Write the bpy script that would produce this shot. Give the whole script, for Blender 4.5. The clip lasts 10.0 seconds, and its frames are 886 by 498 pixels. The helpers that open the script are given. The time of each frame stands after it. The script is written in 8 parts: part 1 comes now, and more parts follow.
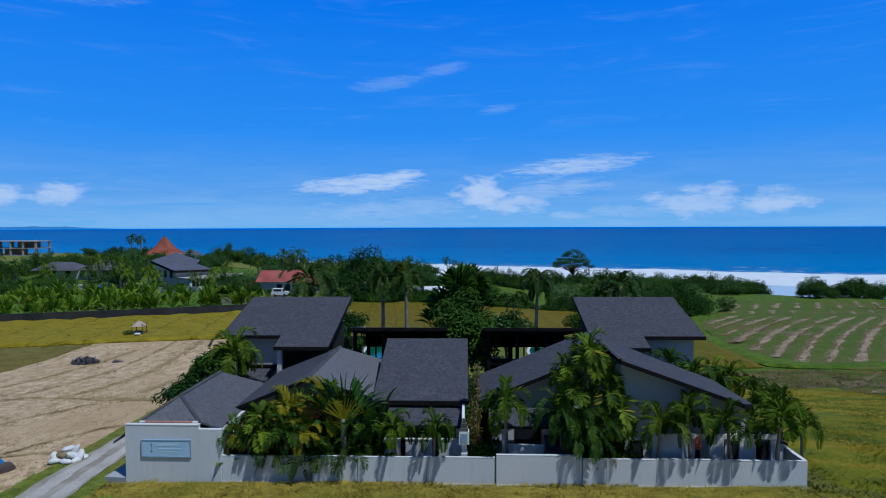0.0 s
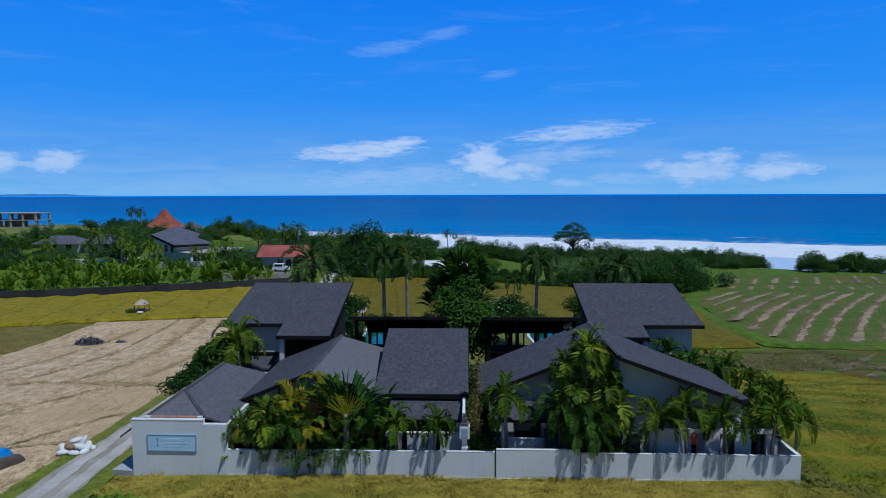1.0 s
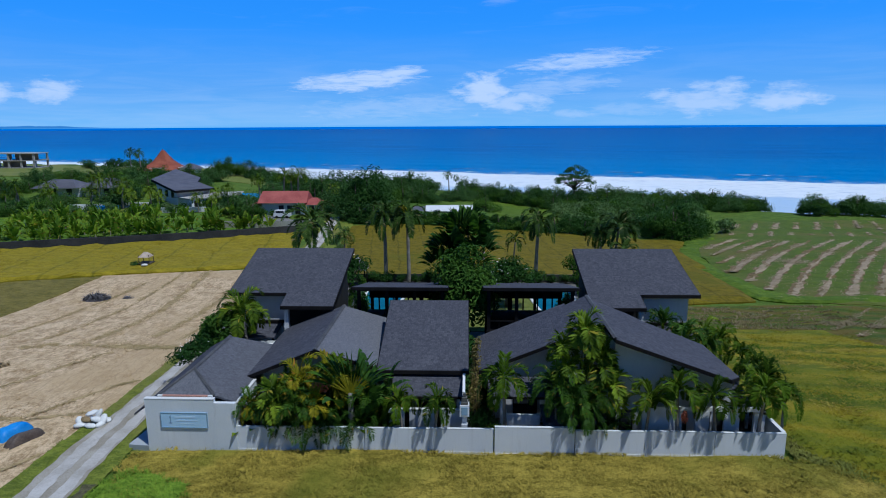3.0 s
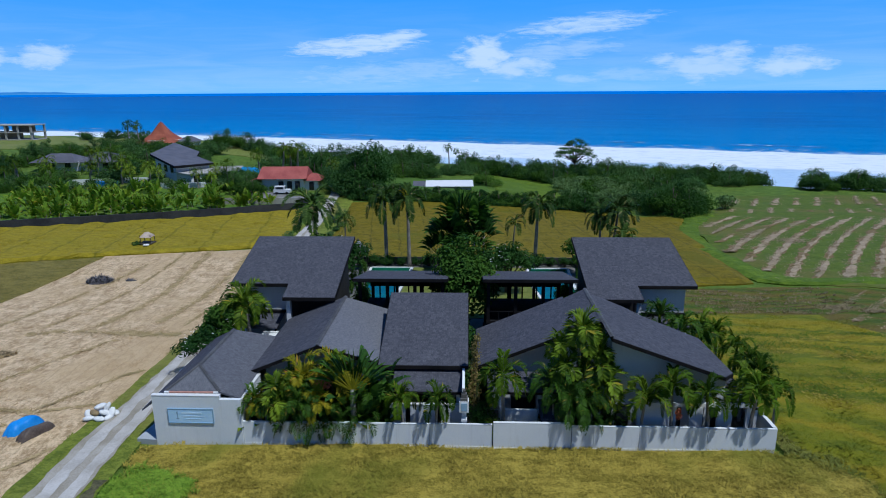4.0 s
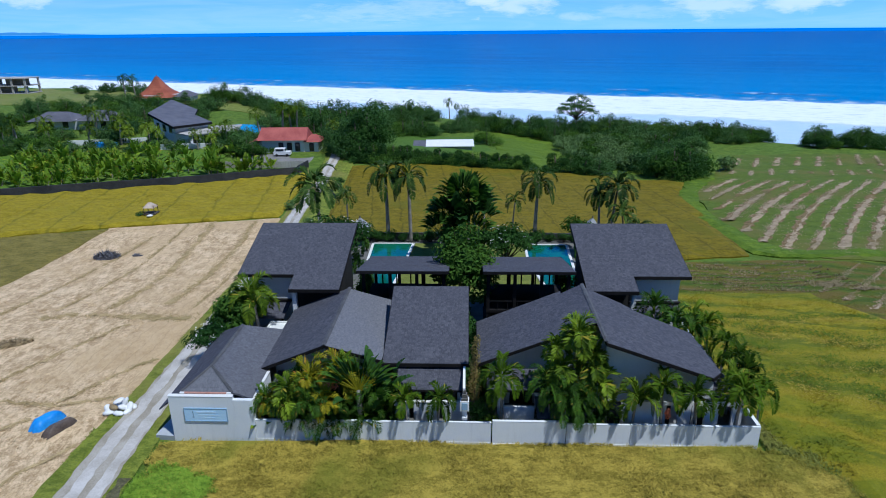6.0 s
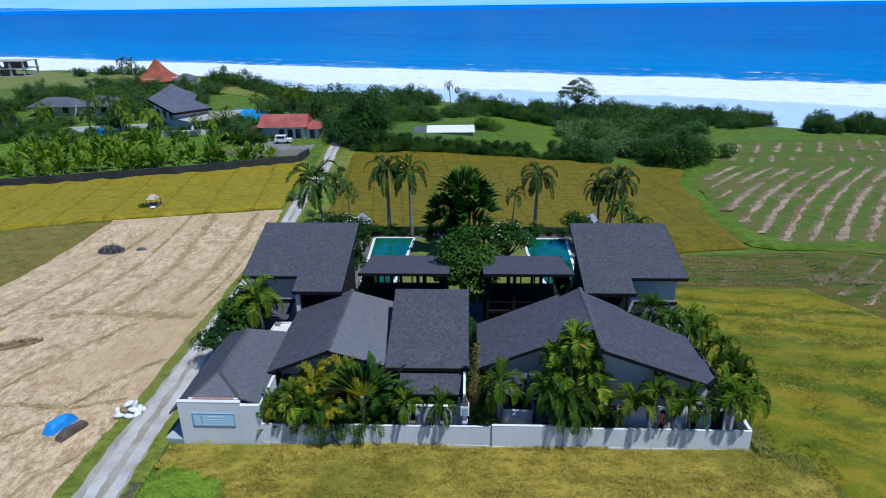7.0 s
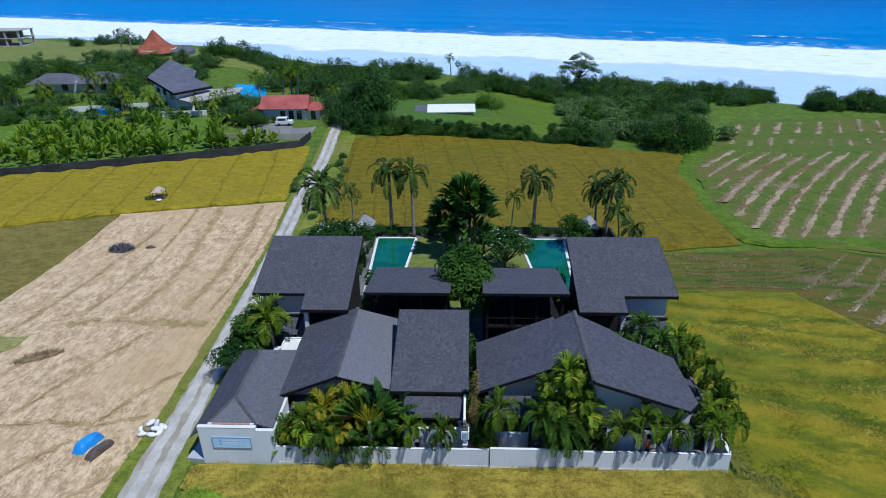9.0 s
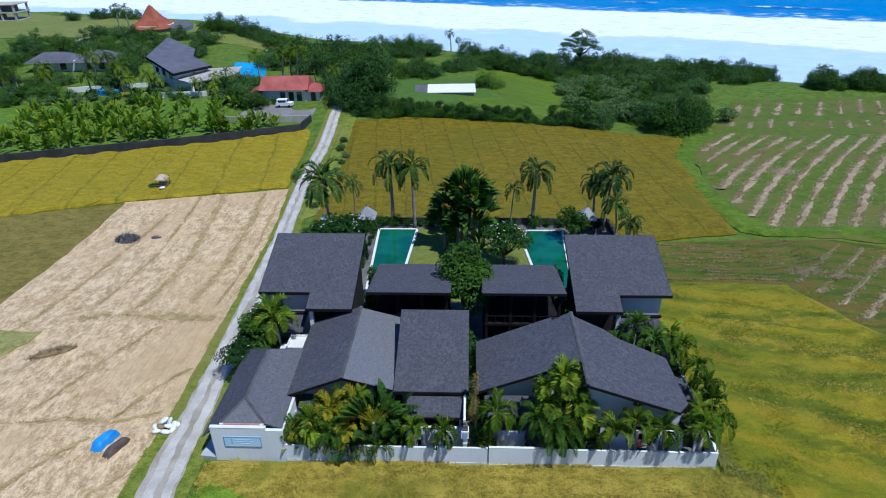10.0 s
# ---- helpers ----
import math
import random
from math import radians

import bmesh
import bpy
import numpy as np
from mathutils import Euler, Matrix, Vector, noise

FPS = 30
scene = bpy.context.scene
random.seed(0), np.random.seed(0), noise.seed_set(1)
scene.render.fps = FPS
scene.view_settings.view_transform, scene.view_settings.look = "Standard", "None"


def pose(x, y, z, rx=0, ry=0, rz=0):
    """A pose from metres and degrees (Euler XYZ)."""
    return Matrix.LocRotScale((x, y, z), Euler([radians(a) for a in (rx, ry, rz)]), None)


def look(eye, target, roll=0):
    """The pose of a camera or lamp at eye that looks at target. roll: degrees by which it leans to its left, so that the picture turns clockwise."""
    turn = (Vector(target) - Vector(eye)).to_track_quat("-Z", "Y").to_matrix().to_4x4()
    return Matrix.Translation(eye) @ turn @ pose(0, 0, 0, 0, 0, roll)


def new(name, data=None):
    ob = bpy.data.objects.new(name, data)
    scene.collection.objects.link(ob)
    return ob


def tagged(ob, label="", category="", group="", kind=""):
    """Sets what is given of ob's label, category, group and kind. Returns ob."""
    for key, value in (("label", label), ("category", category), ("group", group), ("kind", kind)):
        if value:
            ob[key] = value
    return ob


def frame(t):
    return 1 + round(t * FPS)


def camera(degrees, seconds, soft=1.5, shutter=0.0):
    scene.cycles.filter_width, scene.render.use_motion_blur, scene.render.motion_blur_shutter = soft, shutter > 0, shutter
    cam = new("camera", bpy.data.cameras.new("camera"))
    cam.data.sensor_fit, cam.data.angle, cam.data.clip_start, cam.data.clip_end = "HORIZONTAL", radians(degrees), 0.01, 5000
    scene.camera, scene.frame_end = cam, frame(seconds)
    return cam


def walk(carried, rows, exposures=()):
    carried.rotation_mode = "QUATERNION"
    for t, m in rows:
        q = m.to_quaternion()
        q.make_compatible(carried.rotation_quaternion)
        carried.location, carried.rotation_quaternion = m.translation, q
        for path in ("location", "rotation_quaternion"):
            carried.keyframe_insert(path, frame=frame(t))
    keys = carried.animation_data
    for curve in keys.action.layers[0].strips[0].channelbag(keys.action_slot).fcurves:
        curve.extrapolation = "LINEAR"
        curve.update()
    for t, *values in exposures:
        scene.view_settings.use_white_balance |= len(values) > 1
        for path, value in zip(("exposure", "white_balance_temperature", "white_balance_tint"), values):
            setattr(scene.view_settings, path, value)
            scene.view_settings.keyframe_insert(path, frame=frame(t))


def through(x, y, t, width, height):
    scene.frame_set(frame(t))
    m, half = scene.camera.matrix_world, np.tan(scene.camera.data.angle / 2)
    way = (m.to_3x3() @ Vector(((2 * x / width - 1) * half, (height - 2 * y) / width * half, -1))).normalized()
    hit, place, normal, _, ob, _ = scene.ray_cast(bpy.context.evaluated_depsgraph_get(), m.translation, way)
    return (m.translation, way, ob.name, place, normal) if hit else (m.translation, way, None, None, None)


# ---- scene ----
# ---------------------------------------------------------------- camera
cam = camera(71.0, 10.0, soft=1.0)
PATH = [
    (0, (-0.003, -0.45, 16.338), (0.001, 1.549, 16.262), -0.2),
    (0.5, (-0.038, -0.465, 17.292), (-0.033, 1.532, 17.169), -0.2),
    (1, (-0.039, -0.4, 18.273), (-0.036, 1.592, 18.093), -0.2),
    (1.5, (-0.013, -0.324, 19.188), (-0.012, 1.662, 18.951), -0.2),
    (2, (0.025, -0.33, 20.004), (0.024, 1.65, 19.716), -0.3),
    (2.5, (0.006, -0.286, 20.936), (0.005, 1.684, 20.59), -0.3),
    (3, (0.023, -0.344, 21.741), (0.021, 1.617, 21.347), -0.3),
    (4.5, (0.042, -0.295, 25.214), (0.038, 1.63, 24.67), -0.4),
    (5, (0.038, -0.288, 26.311), (0.033, 1.624, 25.726), -0.5),
    (5.5, (0.016, -0.25, 27.499), (0.011, 1.648, 26.87), -0.5),
    (7, (0.089, -0.308, 31.207), (0.079, 1.552, 30.471), -0.7),
    (7.5, (0.079, -0.305, 32.709), (0.068, 1.541, 31.939), -0.7),
    (8, (0.071, -0.234, 34.231), (0.059, 1.599, 33.43), -0.8),
    (8.5, (0.079, -0.244, 36.159), (0.068, 1.575, 35.328), -0.8),
    (9, (0.082, -0.215, 37.897), (0.069, 1.59, 37.035), -0.8),
    (9.5, (0.053, -0.235, 39.82), (0.04, 1.551, 38.919), -0.9),
    (10, (0.086, -0.224, 41.547), (0.071, 1.535, 40.596), -0.9),
]
walk(cam, [(t, look(eye, target, roll)) for t, eye, target, roll in PATH],
     exposures=[(0.0, -1.02, 5420, 7), (2.5, -0.90, 5420, 7), (5.0, -0.57, 5460, 7), (7.0, -0.38, 5480, 8), (8.5, -0.42, 5490, 8), (9.5, -0.36, 5500, 8), (10.0, -0.28, 5500, 8)])

# ---------------------------------------------------------------- world and sun
SUN_DIR = Vector((0.36, -0.31, 1.0)).normalized()      # towards the sun
SUN_ELEV = math.asin(SUN_DIR.z)
SUN_AZ = math.atan2(SUN_DIR.x, SUN_DIR.y)

world = bpy.data.worlds.new("sky")
scene.world = world
world.use_nodes = True


class Graph:
    """Short hand for building node trees."""

    def __init__(self, tree):
        self.tree = tree
        tree.nodes.clear()

    def add(self, kind, **values):
        node = self.tree.nodes.new(kind)
        for key, value in values.items():
            setattr(node, key, value)
        return node

    def link(self, a, b):
        self.tree.links.new(a, b)

    def feed(self, socket, value):
        if isinstance(value, bpy.types.NodeSocket):
            self.tree.links.new(value, socket)
        elif isinstance(value, tuple) and len(value) == 3 and socket.type == "RGBA":
            socket.default_value = (*value, 1)
        else:
            socket.default_value = value

    def math(self, op, a, b=0.0, c=0.0, clamp=False):
        n = self.add("ShaderNodeMath", operation=op, use_clamp=clamp)
        for s, v in zip(n.inputs, (a, b, c)):
            self.feed(s, v)
        return n.outputs[0]

    def mix(self, f, a, b, blend="MIX"):
        n = self.add("ShaderNodeMix", data_type="RGBA", blend_type=blend)
        self.feed(n.inputs[0], f)
        self.feed(n.inputs[6], a)
        self.feed(n.inputs[7], b)
        return n.outputs[2]

    def ramp(self, f, a, b, lo=0.0, hi=1.0, smooth=True):
        n = self.add("ShaderNodeMapRange", clamp=True, interpolation_type="SMOOTHSTEP" if smooth else "LINEAR")
        for s, v in zip(n.inputs, (f, a, b, lo, hi)):
            self.feed(s, v)
        return n.outputs[0]

    def noise(self, vec, scale, detail=4.0, rough=0.55, distort=0.0):
        n = self.add("ShaderNodeTexNoise")
        self.feed(n.inputs["Vector"], vec)
        for k, v in (("Scale", scale), ("Detail", detail), ("Roughness", rough), ("Distortion", distort)):
            n.inputs[k].default_value = v
        return n.outputs[0]

    def stretch(self, vec, s=(1, 1, 1), r=(0, 0, 0), l=(0, 0, 0)):
        n = self.add("ShaderNodeMapping")
        self.feed(n.inputs[0], vec)
        n.inputs[1].default_value, n.inputs[2].default_value, n.inputs[3].default_value = l, r, s
        return n.outputs[0]

    def split(self, vec):
        n = self.add("ShaderNodeSeparateXYZ")
        self.feed(n.inputs[0], vec)
        return n.outputs

    def join(self, x, y, z):
        n = self.add("ShaderNodeCombineXYZ")
        for s, v in zip(n.inputs, (x, y, z)):
            self.feed(s, v)
        return n.outputs[0]


def build_sky():
    g = Graph(world.node_tree)
    out = g.add("ShaderNodeOutputWorld")
    bg = g.add("ShaderNodeBackground")
    sky = g.add("ShaderNodeTexSky", sky_type="NISHITA", sun_disc=False)
    sky.sun_elevation, sky.sun_rotation = SUN_ELEV, SUN_AZ
    sky.altitude, sky.air_density, sky.dust_density, sky.ozone_density = 20.0, 1.0, 0.3, 4.0
    way = g.add("ShaderNodeTexCoord").outputs["Generated"]
    x, y, z = g.split(way)
    az = g.math("ARCTAN2", x, y)          # 0 ahead, positive to the right, radians
    el = g.math("ARCSINE", z)
    # deep tropical blue, paler towards the horizon, over the sky's own light
    blue = SKY_BLUES[0][1]
    for (e0, _), (e1, c1) in zip(SKY_BLUES, SKY_BLUES[1:]):
        blue = g.mix(g.ramp(el, e0, e1, 0.0, 1.0, False), blue, c1)
    # paler and dimmer on the side of the sun, behind the camera
    blue = g.mix(g.ramp(y, 0.25, -0.5), blue, (0.50, 1.35, 3.6))
    deep = g.mix(0.97, sky.outputs[0], blue)
    flat = g.join(g.math("MULTIPLY", az, 1.0), g.math("MULTIPLY", el, 2.6), 0.0)
    puff = g.noise(flat, 22.0, 7.0, 0.62, 0.3)
    wisp = g.noise(g.stretch(flat, (1, 3.2, 1), (0, 0, 0.12)), 6.0, 7.0, 0.6, 0.8)
    shred = g.noise(g.stretch(flat, (1, 2.6, 1), (0, 0, 0.3)), 26.0, 6.0, 0.68, 0.6)
    cover = 0.0
    # az, el, half width, half height, softness of puffs (0 wispy, 1 puffy), strength
    for a, e, w, h, kind, s in CLOUDS:
        dx = g.math("DIVIDE", g.math("SUBTRACT", az, a), w)
        dy = g.math("DIVIDE", g.math("SUBTRACT", el, e), h)
        # lean: streaks rise to the right
        dy = g.math("SUBTRACT", dy, g.math("MULTIPLY", dx, 0.55 * (1 - kind)))
        r = g.math("SQRT", g.math("ADD", g.math("MULTIPLY", dx, dx), g.math("MULTIPLY", dy, dy)))
        body = g.math("SUBTRACT", 1.0, r)
        tex = g.math("ADD", g.math("MULTIPLY", puff, 2.1 * kind + 0.3), g.math("ADD", g.math("MULTIPLY", wisp, 0.9 * (1 - kind) + 0.1), g.math("MULTIPLY", shred, 1.7 * (1 - kind) + 0.3)))
        m = g.ramp(g.math("ADD", g.math("MINIMUM", body, 0.72), g.math("SUBTRACT", tex, 1.52 - 0.14 * kind)), 0.0, 1.05 - 0.15 * kind, 0.0, s)
        m = g.math("MULTIPLY", m, g.ramp(r, 1.25, 0.75))
        cover = m if isinstance(cover, float) else g.math("MAXIMUM", cover, m)
    # thin high veil and a pale band above the horizon
    veil = g.ramp(wisp, 0.50, 0.85, 0.0, 0.10)
    band = g.ramp(el, 0.16, 0.0, 0.0, 0.30)
    cover = g.math("MAXIMUM", g.math("MAXIMUM", cover, veil), g.math("MULTIPLY", band, g.ramp(wisp, 0.35, 0.7, 0.45, 1.0)))
    cover = g.math("MULTIPLY", cover, g.ramp(z, -0.005, 0.001))
    sky_c = g.mix(cover, deep, CLOUD_WHITE)
    # open sea beyond the edge of the water sheet
    below = g.ramp(z, -0.0029, -0.0037)
    col = g.mix(below, sky_c, FAR_SEA)
    # a low hazy coast lies on the horizon to the left
    crest = g.math("MULTIPLY", g.ramp(az, -0.462, -0.56, 0.0, 0.0038), g.ramp(g.noise(g.join(az, 0.0, 0.0), 30.0, 3.0), 0.3, 0.7, 0.75, 1.1))
    over = g.math("ADD", el, 0.0033)
    strip = g.math("MULTIPLY", g.ramp(g.math("SUBTRACT", crest, over), -0.0003, 0.0005), g.ramp(over, 0.0, 0.0004))
    col = g.mix(g.math("MULTIPLY", strip, g.ramp(az, -0.455, -0.47)), col, (0.9, 3.4, 8.2))
    g.link(col, bg.inputs[0])
    bg.inputs[1].default_value = SKY_STRENGTH
    g.link(bg.outputs[0], out.inputs[0])


SKY_STRENGTH = 0.116
SKY_BLUES = [(0.0, (2.6, 7.2, 12.6)), (0.05, (1.45, 5.5, 12.3)), (0.14, (0.85, 4.6, 13.2)), (0.34, (0.38, 3.1, 12.4)), (0.62, (0.30, 0.95, 2.5)), (1.5, (0.18, 0.52, 1.4))]
CLOUD_WHITE = (8.6, 10.2, 13.0)
FAR_SEA = (0.09, 2.4, 9.4)
CLOUDS = [
    (-0.130, 0.066, 0.125, 0.020, 0.0, 0.95),
    (-0.075, 0.074, 0.060, 0.016, 0.1, 0.95),
    (0.065, 0.048, 0.070, 0.042, 1.0, 0.95),
    (0.115, 0.034, 0.075, 0.026, 0.9, 0.8),
    (0.215, 0.092, 0.125, 0.018, 0.0, 0.8),
    (0.17, 0.056, 0.13, 0.024, 0.2, 0.5),
    (0.375, 0.032, 0.095, 0.030, 0.85, 0.75),
    (0.425, 0.045, 0.040, 0.022, 0.9, 0.85),
    (0.495, 0.034, 0.065, 0.026, 0.85, 0.85),
    (-0.545, 0.046, 0.045, 0.024, 0.85, 0.85),
    (-0.615, 0.040, 0.045, 0.022, 0.85, 0.85),
    (-0.085, 0.222, 0.075, 0.013, 0.0, 0.20),
    (0.005, 0.243, 0.045, 0.012, 0.0, 0.20),
    (0.09, 0.182, 0.035, 0.009, 0.0, 0.2),
    (-0.50, 0.318, 0.09, 0.022, 0.0, 0.30),
    (-0.08, 0.026, 0.22, 0.026, 0.3, 0.45),
    (0.20, 0.016, 0.05, 0.012, 0.9, 0.5),
    (0.30, 0.022, 0.16, 0.016, 0.5, 0.4),
]
build_sky()

sun_data = bpy.data.lights.new("sun", "SUN")
sun_data.energy, sun_data.angle, sun_data.color = 5.0, radians(0.53), (1.0, 0.955, 0.88)
sun = new("sun", sun_data)
sun.matrix_world = look(SUN_DIR * 200, (0, 0, 0))


# ---------------------------------------------------------------- materials
def material(name):
    m = bpy.data.materials.new(name)
    m.use_nodes = True
    g = Graph(m.node_tree)
    out = g.add("ShaderNodeOutputMaterial")
    p = g.add("ShaderNodeBsdfPrincipled")
    g.link(p.outputs[0], out.inputs[0])
    return m, g, p


def rough_paint(name, a, b, scale=1.0, grain=20.0, bump=0.2, rough=0.8, streak=0.0, dirt=(0.12, 0.11, 0.09), metal=0.0, spec=0.3, rand=0.0):
    """A surface with two scales of variation between colours a and b, optional rain streaks, and fine relief."""
    m, g, p = material(name)
    pos = g.add("ShaderNodeNewGeometry").outputs["Position"]
    big = g.noise(pos, 0.35 * scale, 5.0, 0.6)
    fine = g.noise(pos, grain, 4.0, 0.65)
    f = g.ramp(g.math("ADD", g.math("MULTIPLY", big, 0.6), g.math("MULTIPLY", fine, 0.4)), 0.34, 0.66)
    col = g.mix(f, a, b)
    if streak:
        s = g.noise(g.stretch(pos, (3.5, 3.5, 0.25)), 1.0, 5.0, 0.65)
        col = g.mix(g.ramp(s, 0.5, 0.78, 0.0, streak), col, dirt)
    if rand:
        r = g.add("ShaderNodeObjectInfo").outputs["Random"]
        col = g.mix(g.ramp(r, 0, 1, 0, rand, False), col, b)
    g.link(col, p.inputs["Base Color"])
    p.inputs["Roughness"].default_value, p.inputs["Metallic"].default_value = rough, metal
    p.inputs["Specular IOR Level"].default_value = spec
    b_ = g.add("ShaderNodeBump")
    b_.inputs["Strength"].default_value, b_.inputs["Distance"].default_value = bump, 0.03
    g.link(fine, b_.inputs["Height"])
    g.link(b_.outputs[0], p.inputs["Normal"])
    return m


def shingle_roof(name, across, bleach=0.0):
    """Dark wooden shingles in courses; across: which way the courses run ('x' or 'y')."""
    m, g, p = material(name)
    pos = g.add("ShaderNodeTexCoord").outputs["Object"]
    x, y, z = g.split(pos)
    uv = g.join(x, y, 0) if across == "x" else g.join(y, x, 0)
    br = g.add("ShaderNodeTexBrick", offset=0.37, squash=1.0)
    g.feed(br.inputs["Vector"], uv)
    for k, v in (("Scale", 1.0), ("Mortar Size", 0.006), ("Mortar Smooth", 0.8), ("Bias", -0.1), ("Brick Width", 0.24), ("Row Height", 0.23)):
        br.inputs[k].default_value = v
    br.inputs["Color1"].default_value = (0.066, 0.067, 0.082, 1)
    br.inputs["Color2"].default_value = (0.114, 0.115, 0.135, 1)
    br.inputs["Mortar"].default_value = (0.080, 0.081, 0.097, 1)
    big = g.noise(pos, 0.55, 5.0, 0.6)
    fine = g.noise(g.stretch(uv, (1.6, 0.9, 1)), 5.0, 6.0, 0.75)
    streak = g.noise(g.stretch(uv, (5.0, 0.5, 1.0)), 1.0, 4.0, 0.6)
    col = g.mix(g.ramp(big, 0.3, 0.7, 0.0, 0.6), br.outputs["Color"], (0.072, 0.073, 0.090))
    col = g.mix(g.ramp(fine, 0.46, 0.72, 0.0, 0.65), col, (0.158, 0.160, 0.186))
    chip = g.noise(g.stretch(uv, (1.5, 0.8, 1)), 2.2, 5.0, 0.8)
    col = g.mix(g.ramp(chip, 0.50, 0.68, 0.0, 0.4), col, (0.046, 0.047, 0.058))
    col = g.mix(g.ramp(streak, 0.55, 0.8, 0.0, 0.4), col, (0.036, 0.036, 0.044))
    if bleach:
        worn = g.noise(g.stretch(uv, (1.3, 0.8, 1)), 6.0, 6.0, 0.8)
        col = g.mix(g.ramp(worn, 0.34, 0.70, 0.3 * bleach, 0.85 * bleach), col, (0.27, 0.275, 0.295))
    g.link(col, p.inputs["Base Color"])
    p.inputs["Roughness"].default_value = 0.8
    p.inputs["Specular IOR Level"].default_value = 0.03
    h = g.math("ADD", g.math("MULTIPLY", fine, 0.6), g.math("MULTIPLY", br.outputs["Fac"], -0.8))
    b_ = g.add("ShaderNodeBump")
    b_.inputs["Strength"].default_value, b_.inputs["Distance"].default_value = 0.8, 0.035
    g.link(h, b_.inputs["Height"])
    g.link(b_.outputs[0], p.inputs["Normal"])
    return m


def leafy(name, dark, light, dry=None, dry_amount=0.0, rough=0.6, through=0.3, spec=0.14):
    """Leaves: hue varied leaf by leaf and plant by plant, slightly translucent."""
    m, g, p = material(name)
    geo = g.add("ShaderNodeNewGeometry")
    island = geo.outputs["Random Per Island"]
    info = g.add("ShaderNodeObjectInfo").outputs["Random"]
    big = g.noise(geo.outputs["Position"], 0.7, 3.0)
    f = g.math("ADD", g.math("MULTIPLY", island, 0.24), g.math("ADD", g.math("MULTIPLY", big, 0.50), g.math("MULTIPLY", info, 0.30)))
    col = g.mix(g.ramp(f, 0.15, 0.85), dark, light)
    if dry:
        pick = g.math("FRACT", g.math("MULTIPLY", island, 17.3))
        col = g.mix(g.ramp(pick, 1.0 - dry_amount, 1.0 - dry_amount * 0.6), col, dry)
    g.link(col, p.inputs["Base Color"])
    p.inputs["Roughness"].default_value = rough
    p.inputs["Specular IOR Level"].default_value = spec
    out = [n for n in g.tree.nodes if n.type == "OUTPUT_MATERIAL"][0]
    tr = g.add("ShaderNodeBsdfTranslucent")
    g.link(g.mix(1.0, col, (1.25, 1.35, 0.6), "MULTIPLY"), tr.inputs[0])
    mx = g.add("ShaderNodeMixShader")
    mx.inputs[0].default_value = through
    g.link(p.outputs[0], mx.inputs[1])
    g.link(tr.outputs[0], mx.inputs[2])
    g.link(mx.outputs[0], out.inputs[0])
    return m


